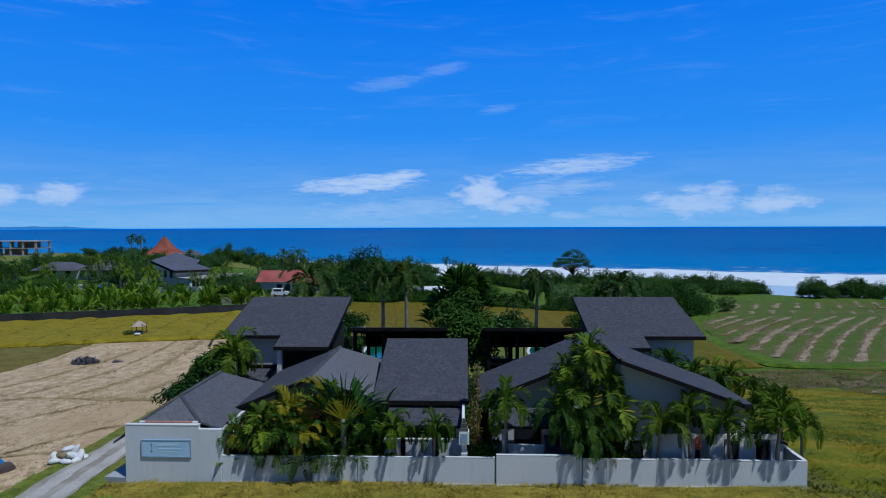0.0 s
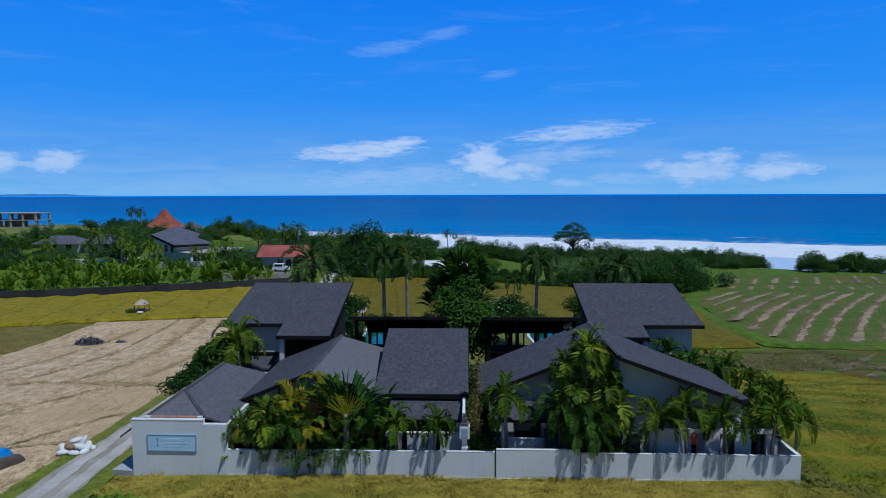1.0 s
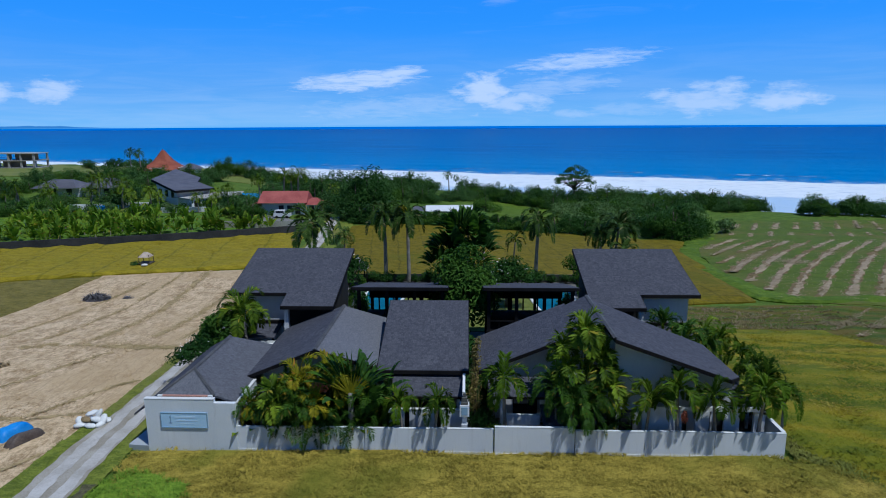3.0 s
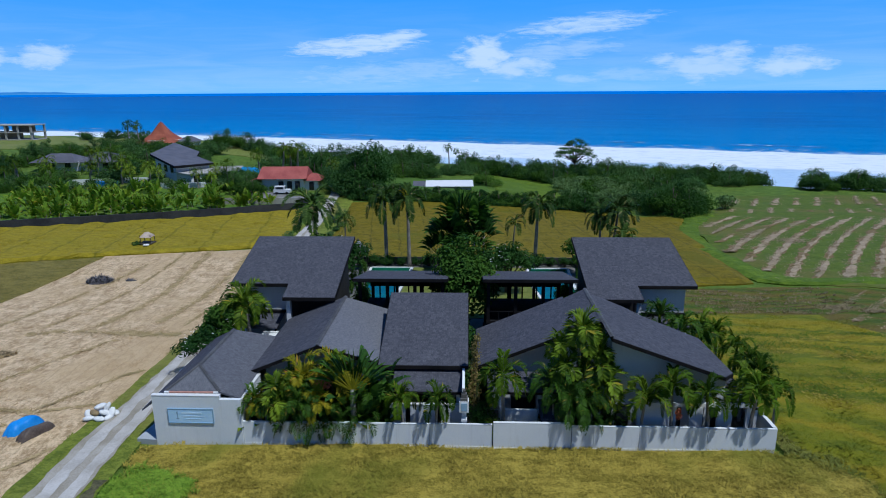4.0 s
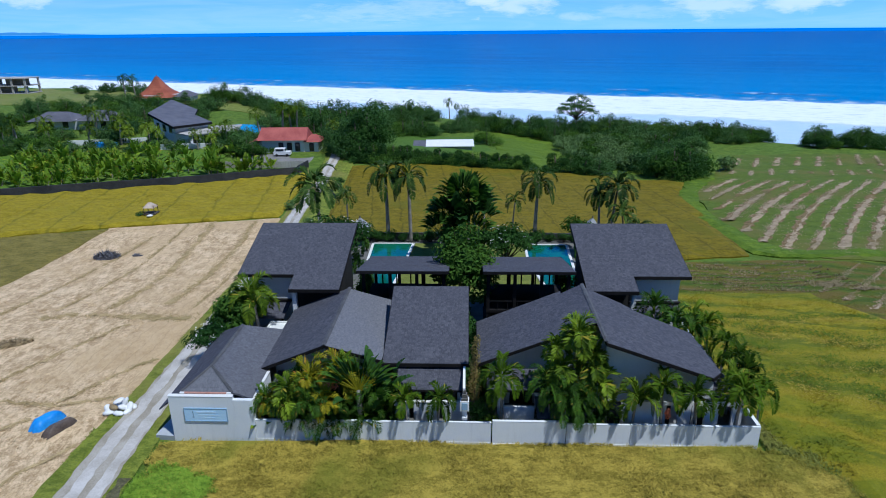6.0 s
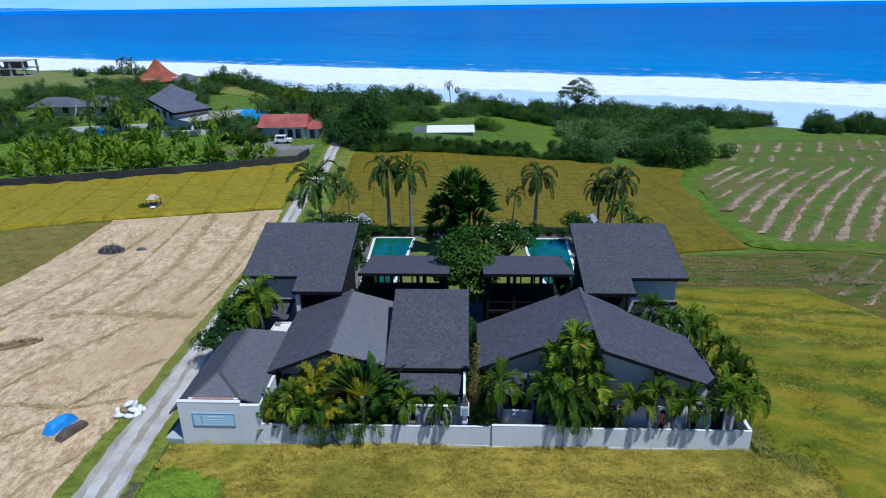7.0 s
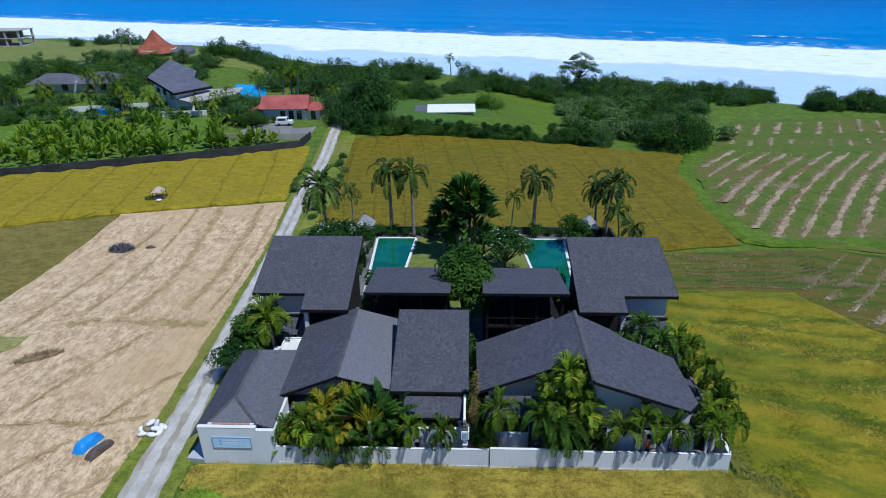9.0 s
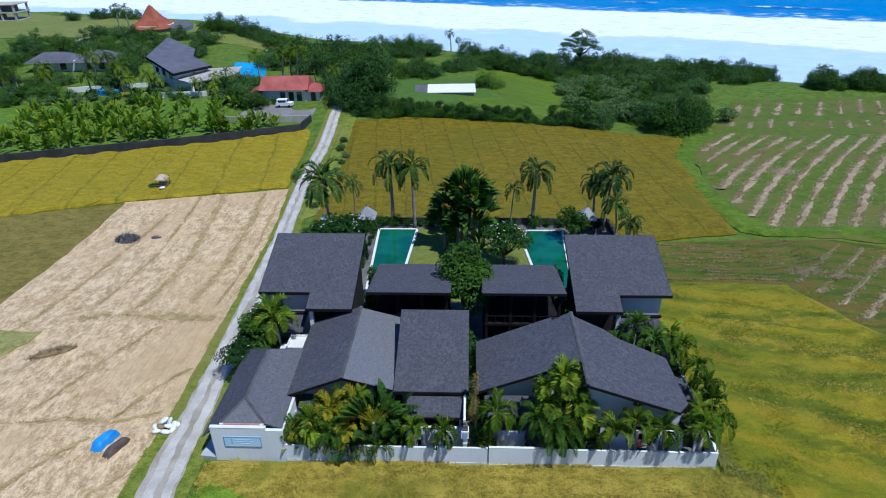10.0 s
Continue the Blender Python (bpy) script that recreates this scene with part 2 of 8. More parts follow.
def crop(name, dark, light, patch, patch_amount, rows=0.0, row_angle=0.0, scale=1.0, gaps=(0.16, 0.12, 0.03), bands=0.0, band_colour=(0.4, 0.3, 0.03), stretch=(0.6, 1.0, 1.0)):
    """A field's cover: colour drifts over metres, grain of plants, faint tramlines."""
    m, g, p = material(name)
    geo = g.add("ShaderNodeNewGeometry")
    pos = geo.outputs["Position"]
    big = g.noise(pos, 0.06 * scale, 4.0, 0.6, 0.5)
    mid = g.noise(g.stretch(pos, stretch), 0.9 * scale, 6.0, 0.7)
    fine = g.noise(pos, 7.0, 5.0, 0.75)
    clump = g.noise(g.stretch(pos, stretch), 2.6, 5.0, 0.75, 0.4)
    f = g.math("ADD", g.math("MULTIPLY", mid, 0.34), g.math("ADD", g.math("MULTIPLY", clump, 0.33), g.math("MULTIPLY", fine, 0.33)))
    col = g.mix(g.ramp(f, 0.41, 0.58), dark, light)
    col = g.mix(g.ramp(big, 0.62 - 0.3 * patch_amount, 0.78 - 0.3 * patch_amount, 0.0, 0.75), col, patch)
    if rows:
        x, y, z = g.split(g.stretch(pos, (1, 1, 1), (0, 0, row_angle)))
        wob = g.math("ADD", x, g.math("MULTIPLY", g.noise(pos, 0.25, 3.0), 1.6))
        d = g.math("ABSOLUTE", g.math("SUBTRACT", g.math("FRACT", g.math("DIVIDE", wob, rows)), 0.5))
        line = g.math("MULTIPLY", g.ramp(d, 0.05, 0.005), g.ramp(g.noise(pos, 0.5, 4.0, 0.65), 0.3, 0.6, 0.25, 1.0))
        col = g.mix(g.math("MULTIPLY", line, 0.5 if rows < 3 else 0.62), col, gaps)
    if bands:
        x, y, z = g.split(pos)
        s = g.math("ADD", g.math("ADD", y, g.math("MULTIPLY", x, 0.36)), g.math("MULTIPLY", g.math("SUBTRACT", g.noise(pos, 0.045, 4.0, 0.6), 0.5), 17.0))
        d = g.math("ABSOLUTE", g.math("SUBTRACT", g.math("FRACT", g.math("DIVIDE", s, bands)), 0.5))
        rag = g.math("MULTIPLY", g.math("SUBTRACT", g.noise(g.stretch(pos, (0.4, 1, 1)), 0.9, 6.0, 0.75), 0.5), 0.85)
        d = g.math("ADD", d, rag)
        col = g.mix(g.ramp(d, 0.26, 0.05, 0.0, 0.8), col, g.mix(g.ramp(fine, 0.35, 0.65), tuple(c * 0.6 for c in band_colour), band_colour))
        col = g.mix(g.ramp(d, 0.34, 0.50, 0.0, 0.8), col, (0.042, 0.085, 0.008))
    info = geo.outputs["Random Per Island"]
    col = g.mix(g.ramp(info, 0.0, 1.0, 0.0, 0.28, False), col, light)
    g.link(col, p.inputs["Base Color"])
    p.inputs["Roughness"].default_value = 0.85
    p.inputs["Specular IOR Level"].default_value = 0.15
    b_ = g.add("ShaderNodeBump")
    b_.inputs["Strength"].default_value, b_.inputs["Distance"].default_value = 0.9, 0.12
    g.link(f, b_.inputs["Height"])
    g.link(b_.outputs[0], p.inputs["Normal"])
    return m


def ground_material():
    m, g, p = material("rough_grass")
    pos = g.add("ShaderNodeNewGeometry").outputs["Position"]
    big = g.noise(pos, 0.05, 5.0, 0.6, 0.4)
    mid = g.noise(pos, 0.6, 5.0, 0.65)
    fine = g.noise(pos, 6.0, 5.0, 0.75)
    f = g.math("ADD", g.math("MULTIPLY", mid, 0.5), g.math("MULTIPLY", fine, 0.5))
    col = g.mix(g.ramp(f, 0.36, 0.64), (0.048, 0.095, 0.012), (0.145, 0.215, 0.034))
    col = g.mix(g.ramp(big, 0.52, 0.72, 0.0, 0.7), col, (0.15, 0.17, 0.02))
    x, y, z = g.split(pos)
    # bare sand low down by the water
    sand = g.ramp(g.math("ADD", z, g.math("MULTIPLY", mid, 1.5)), -9.4, -10.6)
    col = g.mix(sand, col, (0.20, 0.18, 0.15))
    g.link(col, p.inputs["Base Color"])
    p.inputs["Roughness"].default_value = 0.9
    p.inputs["Specular IOR Level"].default_value = 0.1
    b_ = g.add("ShaderNodeBump")
    b_.inputs["Strength"].default_value, b_.inputs["Distance"].default_value = 0.9, 0.15
    g.link(f, b_.inputs["Height"])
    g.link(b_.outputs[0], p.inputs["Normal"])
    return m


def sea_material():
    m, g, p = material("sea_water")
    pos = g.add("ShaderNodeNewGeometry").outputs["Position"]
    x, y, z = g.split(pos)
    # distance seaward of the shoreline, which runs obliquely
    off = g.math("ADD", y, g.math("MULTIPLY", x, COAST))
    along = g.math("SUBTRACT", x, g.math("MULTIPLY", y, COAST))
    vec = g.join(along, off, 0)
    wig = g.noise(g.stretch(vec, (1, 0.35, 1)), 0.018, 5.0, 0.6)
    wig2 = g.noise(g.stretch(vec, (1, 0.6, 1)), 0.12, 5.0, 0.7)
    s = g.math("ADD", off, g.math("ADD", g.math("MULTIPLY", g.math("SUBTRACT", wig, 0.5), 75.0), g.math("MULTIPLY", g.math("SUBTRACT", wig2, 0.5), 16.0)))
    lace = g.noise(g.stretch(vec, (0.6, 1.6, 1)), 0.16, 8.0, 0.72, 0.6)
    swell = g.noise(g.stretch(vec, (0.14, 1.0, 1)), 0.035, 5.0, 0.55)
    deep = g.mix(g.ramp(swell, 0.38, 0.64), (0.0005, 0.078, 0.265), (0.002, 0.138, 0.39))
    shallow = g.mix(g.ramp(off, 470.0, 900.0), (0.006, 0.175, 0.43), deep)
    shallow = g.mix(g.ramp(off, 900.0, 3200.0), shallow, (0.0004, 0.066, 0.26))
    broken = g.math("MULTIPLY", g.ramp(s, 446.0, 436.0), g.ramp(s, 334.0, 352.0))
    wash = g.math("MULTIPLY", g.ramp(s, 352.0, 336.0), g.ramp(lace, 0.45, 0.70, 0.10, 0.55))
    wisps = g.math("MULTIPLY", g.math("MULTIPLY", g.ramp(s, 472.0, 452.0), g.ramp(s, 438.0, 444.0)), g.ramp(lace, 0.52, 0.62))
    cap = g.math("MULTIPLY", g.math("MULTIPLY", g.ramp(s, 560.0, 500.0), g.ramp(s, 470.0, 490.0)), g.ramp(lace, 0.66, 0.72, 0.0, 0.6))
    foam = g.math("MAXIMUM", g.math("MAXIMUM", g.math("MULTIPLY", broken, g.ramp(lace, 0.25, 0.52, 0.58, 1.0)), wash), g.math("MAXIMUM", wisps, cap))
    far_s = g.math("ADD", off, g.math("MULTIPLY", g.math("SUBTRACT", wig, 0.5), 26.0))
    stretch_ = g.noise(g.stretch(vec, (1, 0.2, 1)), 0.011, 3.0, 0.5)
    for at, lo in ((488.0, 0.47),):
        here = g.ramp(stretch_, lo, lo + 0.08)
        face = g.math("MULTIPLY", g.math("MULTIPLY", g.ramp(far_s, at - 10.0, at - 5.0), g.ramp(far_s, at + 8.0, at)), here)
        shallow = g.mix(g.math("MULTIPLY", face, 0.75), shallow, (0.0004, 0.045, 0.19))
        crest_ = g.math("MULTIPLY", g.math("MULTIPLY", g.ramp(far_s, at - 1.0, at + 2.0), g.ramp(far_s, at + 9.0, at + 5.0)), g.math("MULTIPLY", here, g.ramp(wig2, 0.48, 0.60, 0.0, 0.8)))
        foam = g.math("MAXIMUM", foam, crest_)
    col = g.mix(foam, g.mix(g.ramp(s, 356.0, 336.0), shallow, (0.46, 0.62, 0.78)), (0.80, 0.85, 0.88))
    g.link(col, p.inputs["Base Color"])
    g.link(g.ramp(foam, 0.0, 0.6, 0.32, 0.9), p.inputs["Roughness"])
    p.inputs["Specular IOR Level"].default_value = 0.08
    rip = g.noise(g.stretch(vec, (0.45, 1.0, 1)), 0.35, 6.0, 0.65)
    b_ = g.add("ShaderNodeBump")
    b_.inputs["Strength"].default_value, b_.inputs["Distance"].default_value = 0.6, 1.2
    g.link(g.math("ADD", g.math("MULTIPLY", swell, 1.5), rip), b_.inputs["Height"])
    g.link(b_.outputs[0], p.inputs["Normal"])
    return m


def pool_water():
    m, g, p = material("pool_water")
    pos = g.add("ShaderNodeNewGeometry").outputs["Position"]
    rip = g.noise(pos, 2.5, 3.0, 0.5)
    col = g.mix(g.ramp(g.noise(pos, 0.3, 3.0), 0.35, 0.65), (0.008, 0.085, 0.046), (0.014, 0.125, 0.072))
    g.link(col, p.inputs["Base Color"])
    p.inputs["Roughness"].default_value = 0.06
    p.inputs["Specular IOR Level"].default_value = 0.3
    b_ = g.add("ShaderNodeBump")
    b_.inputs["Strength"].default_value, b_.inputs["Distance"].default_value = 0.12, 0.05
    g.link(rip, b_.inputs["Height"])
    g.link(b_.outputs[0], p.inputs["Normal"])
    return m


COAST = 0.42          # how far the shore falls back, per metre to the right
SEA_Z = -12.0

MAT_GROUND = ground_material()
MAT_SEA = sea_material()
MAT_POOL = pool_water()
MAT_ROOF_X = shingle_roof("roof_shingles_courses_across", "x")
MAT_ROOF_Y = shingle_roof("roof_shingles_courses_along", "y")
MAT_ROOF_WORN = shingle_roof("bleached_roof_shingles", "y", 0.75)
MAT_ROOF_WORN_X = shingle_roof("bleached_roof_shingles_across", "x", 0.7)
MAT_CAP = rough_paint("ridge_cap", (0.055, 0.055, 0.06), (0.11, 0.11, 0.115), 3.0, 12.0, 0.4)
MAT_FASCIA = rough_paint("dark_stained_wood", (0.008, 0.008, 0.009), (0.020, 0.018, 0.018), 2.0, 15.0, 0.3, 0.75, spec=0.1)
MAT_WALL = rough_paint("grey_white_render", (0.69, 0.72, 0.74), (0.79, 0.81, 0.82), 0.8, 14.0, 0.15, 0.85, 0.22, (0.42, 0.41, 0.39))
MAT_HOUSE = rough_paint("white_render", (0.60, 0.61, 0.62), (0.72, 0.72, 0.72), 1.0, 14.0, 0.15, 0.85, 0.2, (0.35, 0.34, 0.32))
MAT_COPING = rough_paint("pale_coping", (0.66, 0.66, 0.64), (0.78, 0.78, 0.76), 2.0, 14.0, 0.2, 0.8, 0.2)
MAT_SIGN = rough_paint("pale_blue_sign", (0.46, 0.69, 0.92), (0.56, 0.77, 0.95), 3.0, 6.0, 0.1, 0.35)
MAT_SIGN_MARK = rough_paint("sign_marks", (0.56, 0.75, 0.92), (0.64, 0.80, 0.94), 3.0, 20.0, 0.1, 0.5)
MAT_SIGN_DARK = rough_paint("sign_dark_mark", (0.24, 0.38, 0.52), (0.30, 0.44, 0.58), 3.0, 20.0, 0.1, 0.5)
MAT_TERRACOTTA = rough_paint("terracotta", (0.40, 0.18, 0.13), (0.52, 0.30, 0.24), 6.0, 20.0, 0.3)
# near-black: shade of recesses and open rooms put into the colour; also tyres
MAT_DARK = rough_paint("shade_and_tyre_black", (0.014, 0.013, 0.013), (0.03, 0.028, 0.026), 1.0, 10.0, 0.1)
MAT_GLASS = rough_paint("dark_window_glass", (0.02, 0.025, 0.03), (0.03, 0.035, 0.045), 1.0, 3.0, 0.0, 0.08, spec=0.6)
MAT_PAVING = rough_paint("stone_paving", (0.10, 0.098, 0.09), (0.19, 0.185, 0.17), 1.5, 10.0, 0.3, 0.85, 0.0)
MAT_LAWN = crop("mown_lawn", (0.095, 0.125, 0.022), (0.185, 0.205, 0.044), (0.085, 0.12, 0.02), 0.3)
MAT_ROAD = rough_paint("crushed_stone_track", (0.27, 0.235, 0.175), (0.43, 0.395, 0.335), 1.1, 9.0, 0.3, 0.9)
MAT_RUT = rough_paint("pale_wheel_rut", (0.37, 0.34, 0.295), (0.57, 0.54, 0.50), 1.3, 9.0, 0.25, 0.9)
MAT_BERM = crop("verge_grass", (0.075, 0.105, 0.012), (0.215, 0.250, 0.034), (0.23, 0.205, 0.060), 0.45)
MAT_TAN = crop("rice_stubble", (0.28, 0.18, 0.080), (0.72, 0.545, 0.335), (0.48, 0.34, 0.18), 0.6, 1.25, -0.02, 1.0, (0.24, 0.175, 0.08), stretch=(1.0, 0.55, 1.0))
MAT_GOLD = crop("ripe_rice", (0.170, 0.138, 0.006), (0.325, 0.255, 0.015), (0.21, 0.19, 0.010), 0.2, 8.2, -0.12, 1.0, (0.07, 0.075, 0.006))
MAT_BROWNGOLD = crop("ripe_brown_rice", (0.085, 0.070, 0.003), (0.200, 0.156, 0.008), (0.110, 0.110, 0.006), 0.3, 5.3, -0.09, 1.0, (0.045, 0.045, 0.005))
MAT_GREENGOLD = crop("ripening_rice", (0.085, 0.092, 0.004), (0.310, 0.262, 0.012), (0.095, 0.132, 0.006), 0.8, bands=5.6, band_colour=(0.31, 0.245, 0.016))
MAT_BUND = crop("bund_grass", (0.050, 0.095, 0.006), (0.125, 0.175, 0.014), (0.080, 0.115, 0.008), 0.4)
MAT_FRONT = crop("front_rice", (0.148, 0.122, 0.013), (0.425, 0.335, 0.056), (0.125, 0.15, 0.013), 0.5)
MAT_YOUNG = crop("young_rice", (0.075, 0.150, 0.010), (0.22, 0.34, 0.030), (0.16, 0.22, 0.020), 0.4)
MAT_OLIVE = crop("fallow_grass", (0.10, 0.088, 0.014), (0.235, 0.19, 0.045), (0.11, 0.115, 0.016), 0.5)
MAT_TERRACE = crop("terrace_grass", (0.040, 0.074, 0.008), (0.118, 0.160, 0.018), (0.155, 0.122, 0.040), 0.52)
MAT_CUT = crop("cut_terrace", (0.060, 0.065, 0.006), (0.165, 0.145, 0.018), (0.065, 0.105, 0.008), 0.6, bands=4.2, band_colour=(0.17, 0.12, 0.028))
MAT_SOIL = crop("dry_turned_soil", (0.20, 0.145, 0.080), (0.47, 0.37, 0.245), (0.16, 0.135, 0.055), 0.4)
MAT_BROWN = crop("brown_stubble_row", (0.095, 0.070, 0.024), (0.24, 0.165, 0.08), (0.09, 0.10, 0.02), 0.4)
MAT_DITCH = crop("muddy_ditch", (0.045, 0.045, 0.022), (0.15, 0.135, 0.075), (0.07, 0.10, 0.02), 0.4)
MAT_TRUNK = rough_paint("palm_trunk", (0.16, 0.14, 0.12), (0.33, 0.30, 0.26), 3.0, 12.0, 0.5)
MAT_BARK = rough_paint("bark", (0.05, 0.04, 0.03), (0.14, 0.11, 0.08), 3.0, 10.0, 0.5)
MAT_PALM = leafy("palm_leaf", (0.008, 0.029, 0.003), (0.098, 0.168, 0.008), (0.26, 0.22, 0.03), 0.03, 0.55, 0.14, 0.05)
MAT_FRESH = leafy("bright_leaf", (0.014, 0.046, 0.003), (0.235, 0.330, 0.020), (0.36, 0.30, 0.03), 0.03, 0.5, 0.18, 0.10)
MAT_YELLOW = leafy("yellow_leaf", (0.10, 0.125, 0.006), (0.42, 0.36, 0.014), (0.45, 0.17, 0.03), 0.04)
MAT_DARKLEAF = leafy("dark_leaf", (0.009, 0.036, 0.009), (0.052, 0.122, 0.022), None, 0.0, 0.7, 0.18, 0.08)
MAT_TREE = leafy("tree_leaf", (0.011, 0.045, 0.008), (0.110, 0.212, 0.030), None, 0.0, 0.75, 0.24, 0.06)
# bluer than tree_leaf: the haze of distance is mixed into this green
MAT_SHORE = leafy("hazy_shore_leaf", (0.014, 0.052, 0.019), (0.108, 0.204, 0.056), None, 0.0, 0.75, 0.24, 0.06)
MAT_BANANA = leafy("banana_leaf", (0.040, 0.105, 0.007), (0.23, 0.35, 0.028), (0.26, 0.22, 0.03), 0.08)
MAT_CREEPER = leafy("dry_creeper_leaf", (0.17, 0.125, 0.04), (0.46, 0.35, 0.13), (0.16, 0.20, 0.04), 0.12)
MAT_FLOWER = leafy("orange_bloom", (0.55, 0.14, 0.06), (0.75, 0.30, 0.20))
MAT_BLOSSOM = rough_paint("white_blossom", (0.75, 0.75, 0.70), (0.85, 0.85, 0.8), 1.0, 20.0, 0.0)


# ---------------------------------------------------------------- mesh helpers
class Shape:
    """Points and faces gathered for one mesh."""

    def __init__(self):
        self.v, self.f = [], []

    def face(self, *pts):
        n = len(self.v)
        self.v += [tuple(p) for p in pts]
        self.f.append(tuple(range(n, n + len(pts))))

    def box(self, x0, x1, y0, y1, z0, z1):
        n = len(self.v)
        self.v += [(x, y, z) for z in (z0, z1) for x, y in ((x0, y0), (x1, y0), (x1, y1), (x0, y1))]
        self.f += [tuple(n + i for i in q) for q in ((3, 2, 1, 0), (4, 5, 6, 7), (0, 1, 5, 4), (1, 2, 6, 5), (2, 3, 7, 6), (3, 0, 4, 7))]
        return self

    def slab(self, poly, top, thick):
        """A plate over a plan polygon (anticlockwise); top: height as a function of x, y; thick: metres straight down."""
        n, k = len(self.v), len(poly)
        self.v += [(x, y, top(x, y)) for x, y in poly] + [(x, y, top(x, y) - thick) for x, y in poly]
        self.f.append(tuple(range(n, n + k)))
        self.f.append(tuple(range(n + 2 * k - 1, n + k - 1, -1)))
        for i in range(k):
            j = (i + 1) % k
            self.f.append((n + i, n + k + i, n + k + j, n + j))
        return self

    def wall(self, poly, low, top):
        """A solid over a plan polygon from height low up to the surface top(x, y)."""
        n, k = len(self.v), len(poly)
        self.v += [(x, y, top(x, y)) for x, y in poly] + [(x, y, low) for x, y in poly]
        self.f.append(tuple(range(n, n + k)))
        self.f.append(tuple(range(n + 2 * k - 1, n + k - 1, -1)))
        for i in range(k):
            j = (i + 1) % k
            self.f.append((n + i, n + k + i, n + k + j, n + j))
        return self

    def tube(self, pts, radii, sides=7, cap=True):
        """A round rod through the points."""
        rings = []
        for i, p in enumerate(pts):
            a, b = Vector(pts[max(i - 1, 0)]), Vector(pts[min(i + 1, len(pts) - 1)])
            d = (b - a).normalized()
            u = d.cross(Vector((0.3, 1, 0.2))).normalized()
            w = d.cross(u)
            n = len(self.v)
            r = radii[i] if isinstance(radii, (list, tuple)) else radii
            self.v += [tuple(Vector(p) + (u * math.cos(t) + w * math.sin(t)) * r) for t in (2 * math.pi * k / sides for k in range(sides))]
            rings.append(n)
        for a, b in zip(rings, rings[1:]):
            for k in range(sides):
                j = (k + 1) % sides
                self.f.append((a + k, a + j, b + j, b + k))
        if cap:
            self.f.append(tuple(rings[0] + k for k in reversed(range(sides))))
            self.f.append(tuple(rings[-1] + k for k in range(sides)))
        return self

    def mesh(self, name, mat, smooth=False):
        me = bpy.data.meshes.new(name)
        me.from_pydata(self.v, [], self.f)
        me.materials.append(mat)
        if smooth:
            me.polygons.foreach_set("use_smooth", [True] * len(me.polygons))
        me.update()
        return me


VILLA = pose(0, 0.15, 0, 0, 0, -2.2)       # the compound stands slightly askew


def thing(name, label, category, base=(0, 0, 0), group="", kind="", villa=True):
    ob = new(name)
    ob.empty_display_size = 0.2
    ob.matrix_world = (VILLA if villa else Matrix()) @ Matrix.Translation(base)
    ob["base"] = base
    return tagged(ob, label, category, group, kind)


def part(name, shape, mat, parent, label="", smooth=False):
    """Links a shape, whose points are in the frame of the whole thing's plan, as one mesh under a thing or part."""
    ob = new(name, shape.mesh(name, mat, smooth))
    ob.parent = parent
    top = parent if parent.parent is None else parent.parent
    if parent.parent is None and "base" in top.keys():
        ob.matrix_local = Matrix.Translation(-Vector(top["base"]))
    if label:
        ob["label"] = label
    return ob


def solid(name, shape, mat, label, category, group="", kind="", villa=True, smooth=False):
    """A thing of one mesh."""
    ob = new(name, shape.mesh(name, mat, smooth))
    if villa:
        ob.matrix_world = VILLA
    return tagged(ob, label, category, group, kind)


def step(a, b, v):
    t = min(1.0, max(0.0, (v - a) / (b - a)))
    return t * t * (3 - 2 * t)


def land(x, y):
    """Height of the natural ground."""
    r, s = step(-25, 45, x), step(38, 90, y)
    z = s * (-2.85 * (1 - r) - 4.4 * r)
    z += step(125, 165, y) * (1.45 * (1 - r) - 0.9 * r)
    z += 4.5 * step(45, 110, -x) * step(170, 250, y)
    edge = 232 - COAST * x
    k = step(edge, edge + 46, y)
    return z * (1 - k) - 16.0 * k


# ---------------------------------------------------------------- ground, sea, distance
def spread(lo, hi, fine_lo, fine_hi, fine, grow=1.35):
    """Grid lines, fine between fine_lo and fine_hi, ever wider outside."""
    mid = list(np.arange(fine_lo, fine_hi + 0.01, fine))
    up, d = [], fine
    while (up[-1] if up else fine_hi) < hi:
        d *= grow
        up.append(min(hi, (up[-1] if up else fine_hi) + d))
    down, d = [], fine
    while (down[-1] if down else fine_lo) > lo:
        d *= grow
        down.append(max(lo, (down[-1] if down else fine_lo) - d))
    return down[::-1] + mid + up


def sheet(xs, ys, height):
    s = Shape()
    s.v = [(x, y, height(x, y)) for y in ys for x in xs]
    n = len(xs)
    s.f = [(j * n + i, j * n + i + 1, (j + 1) * n + i + 1, (j + 1) * n + i) for j in range(len(ys) - 1) for i in range(n - 1)]
    return s


def rolling(x, y):
    z = land(x, y)
    if y > 130:
        z += 0.5 * noise.noise(Vector((x * 0.06, y * 0.06, 0)))
    if -24.0 < x < 23.0 and 46 < y < 92:
        z = min(z, -0.25)
    return z - 0.06


solid("ground", sheet(spread(-4500, 4500, -130, 150, 4.0), spread(-600, 900, 0, 320, 4.0), rolling), MAT_GROUND,
      "green and straw-coloured rough grass sloping to the shore", "ground", kind="structure", villa=False, smooth=True)


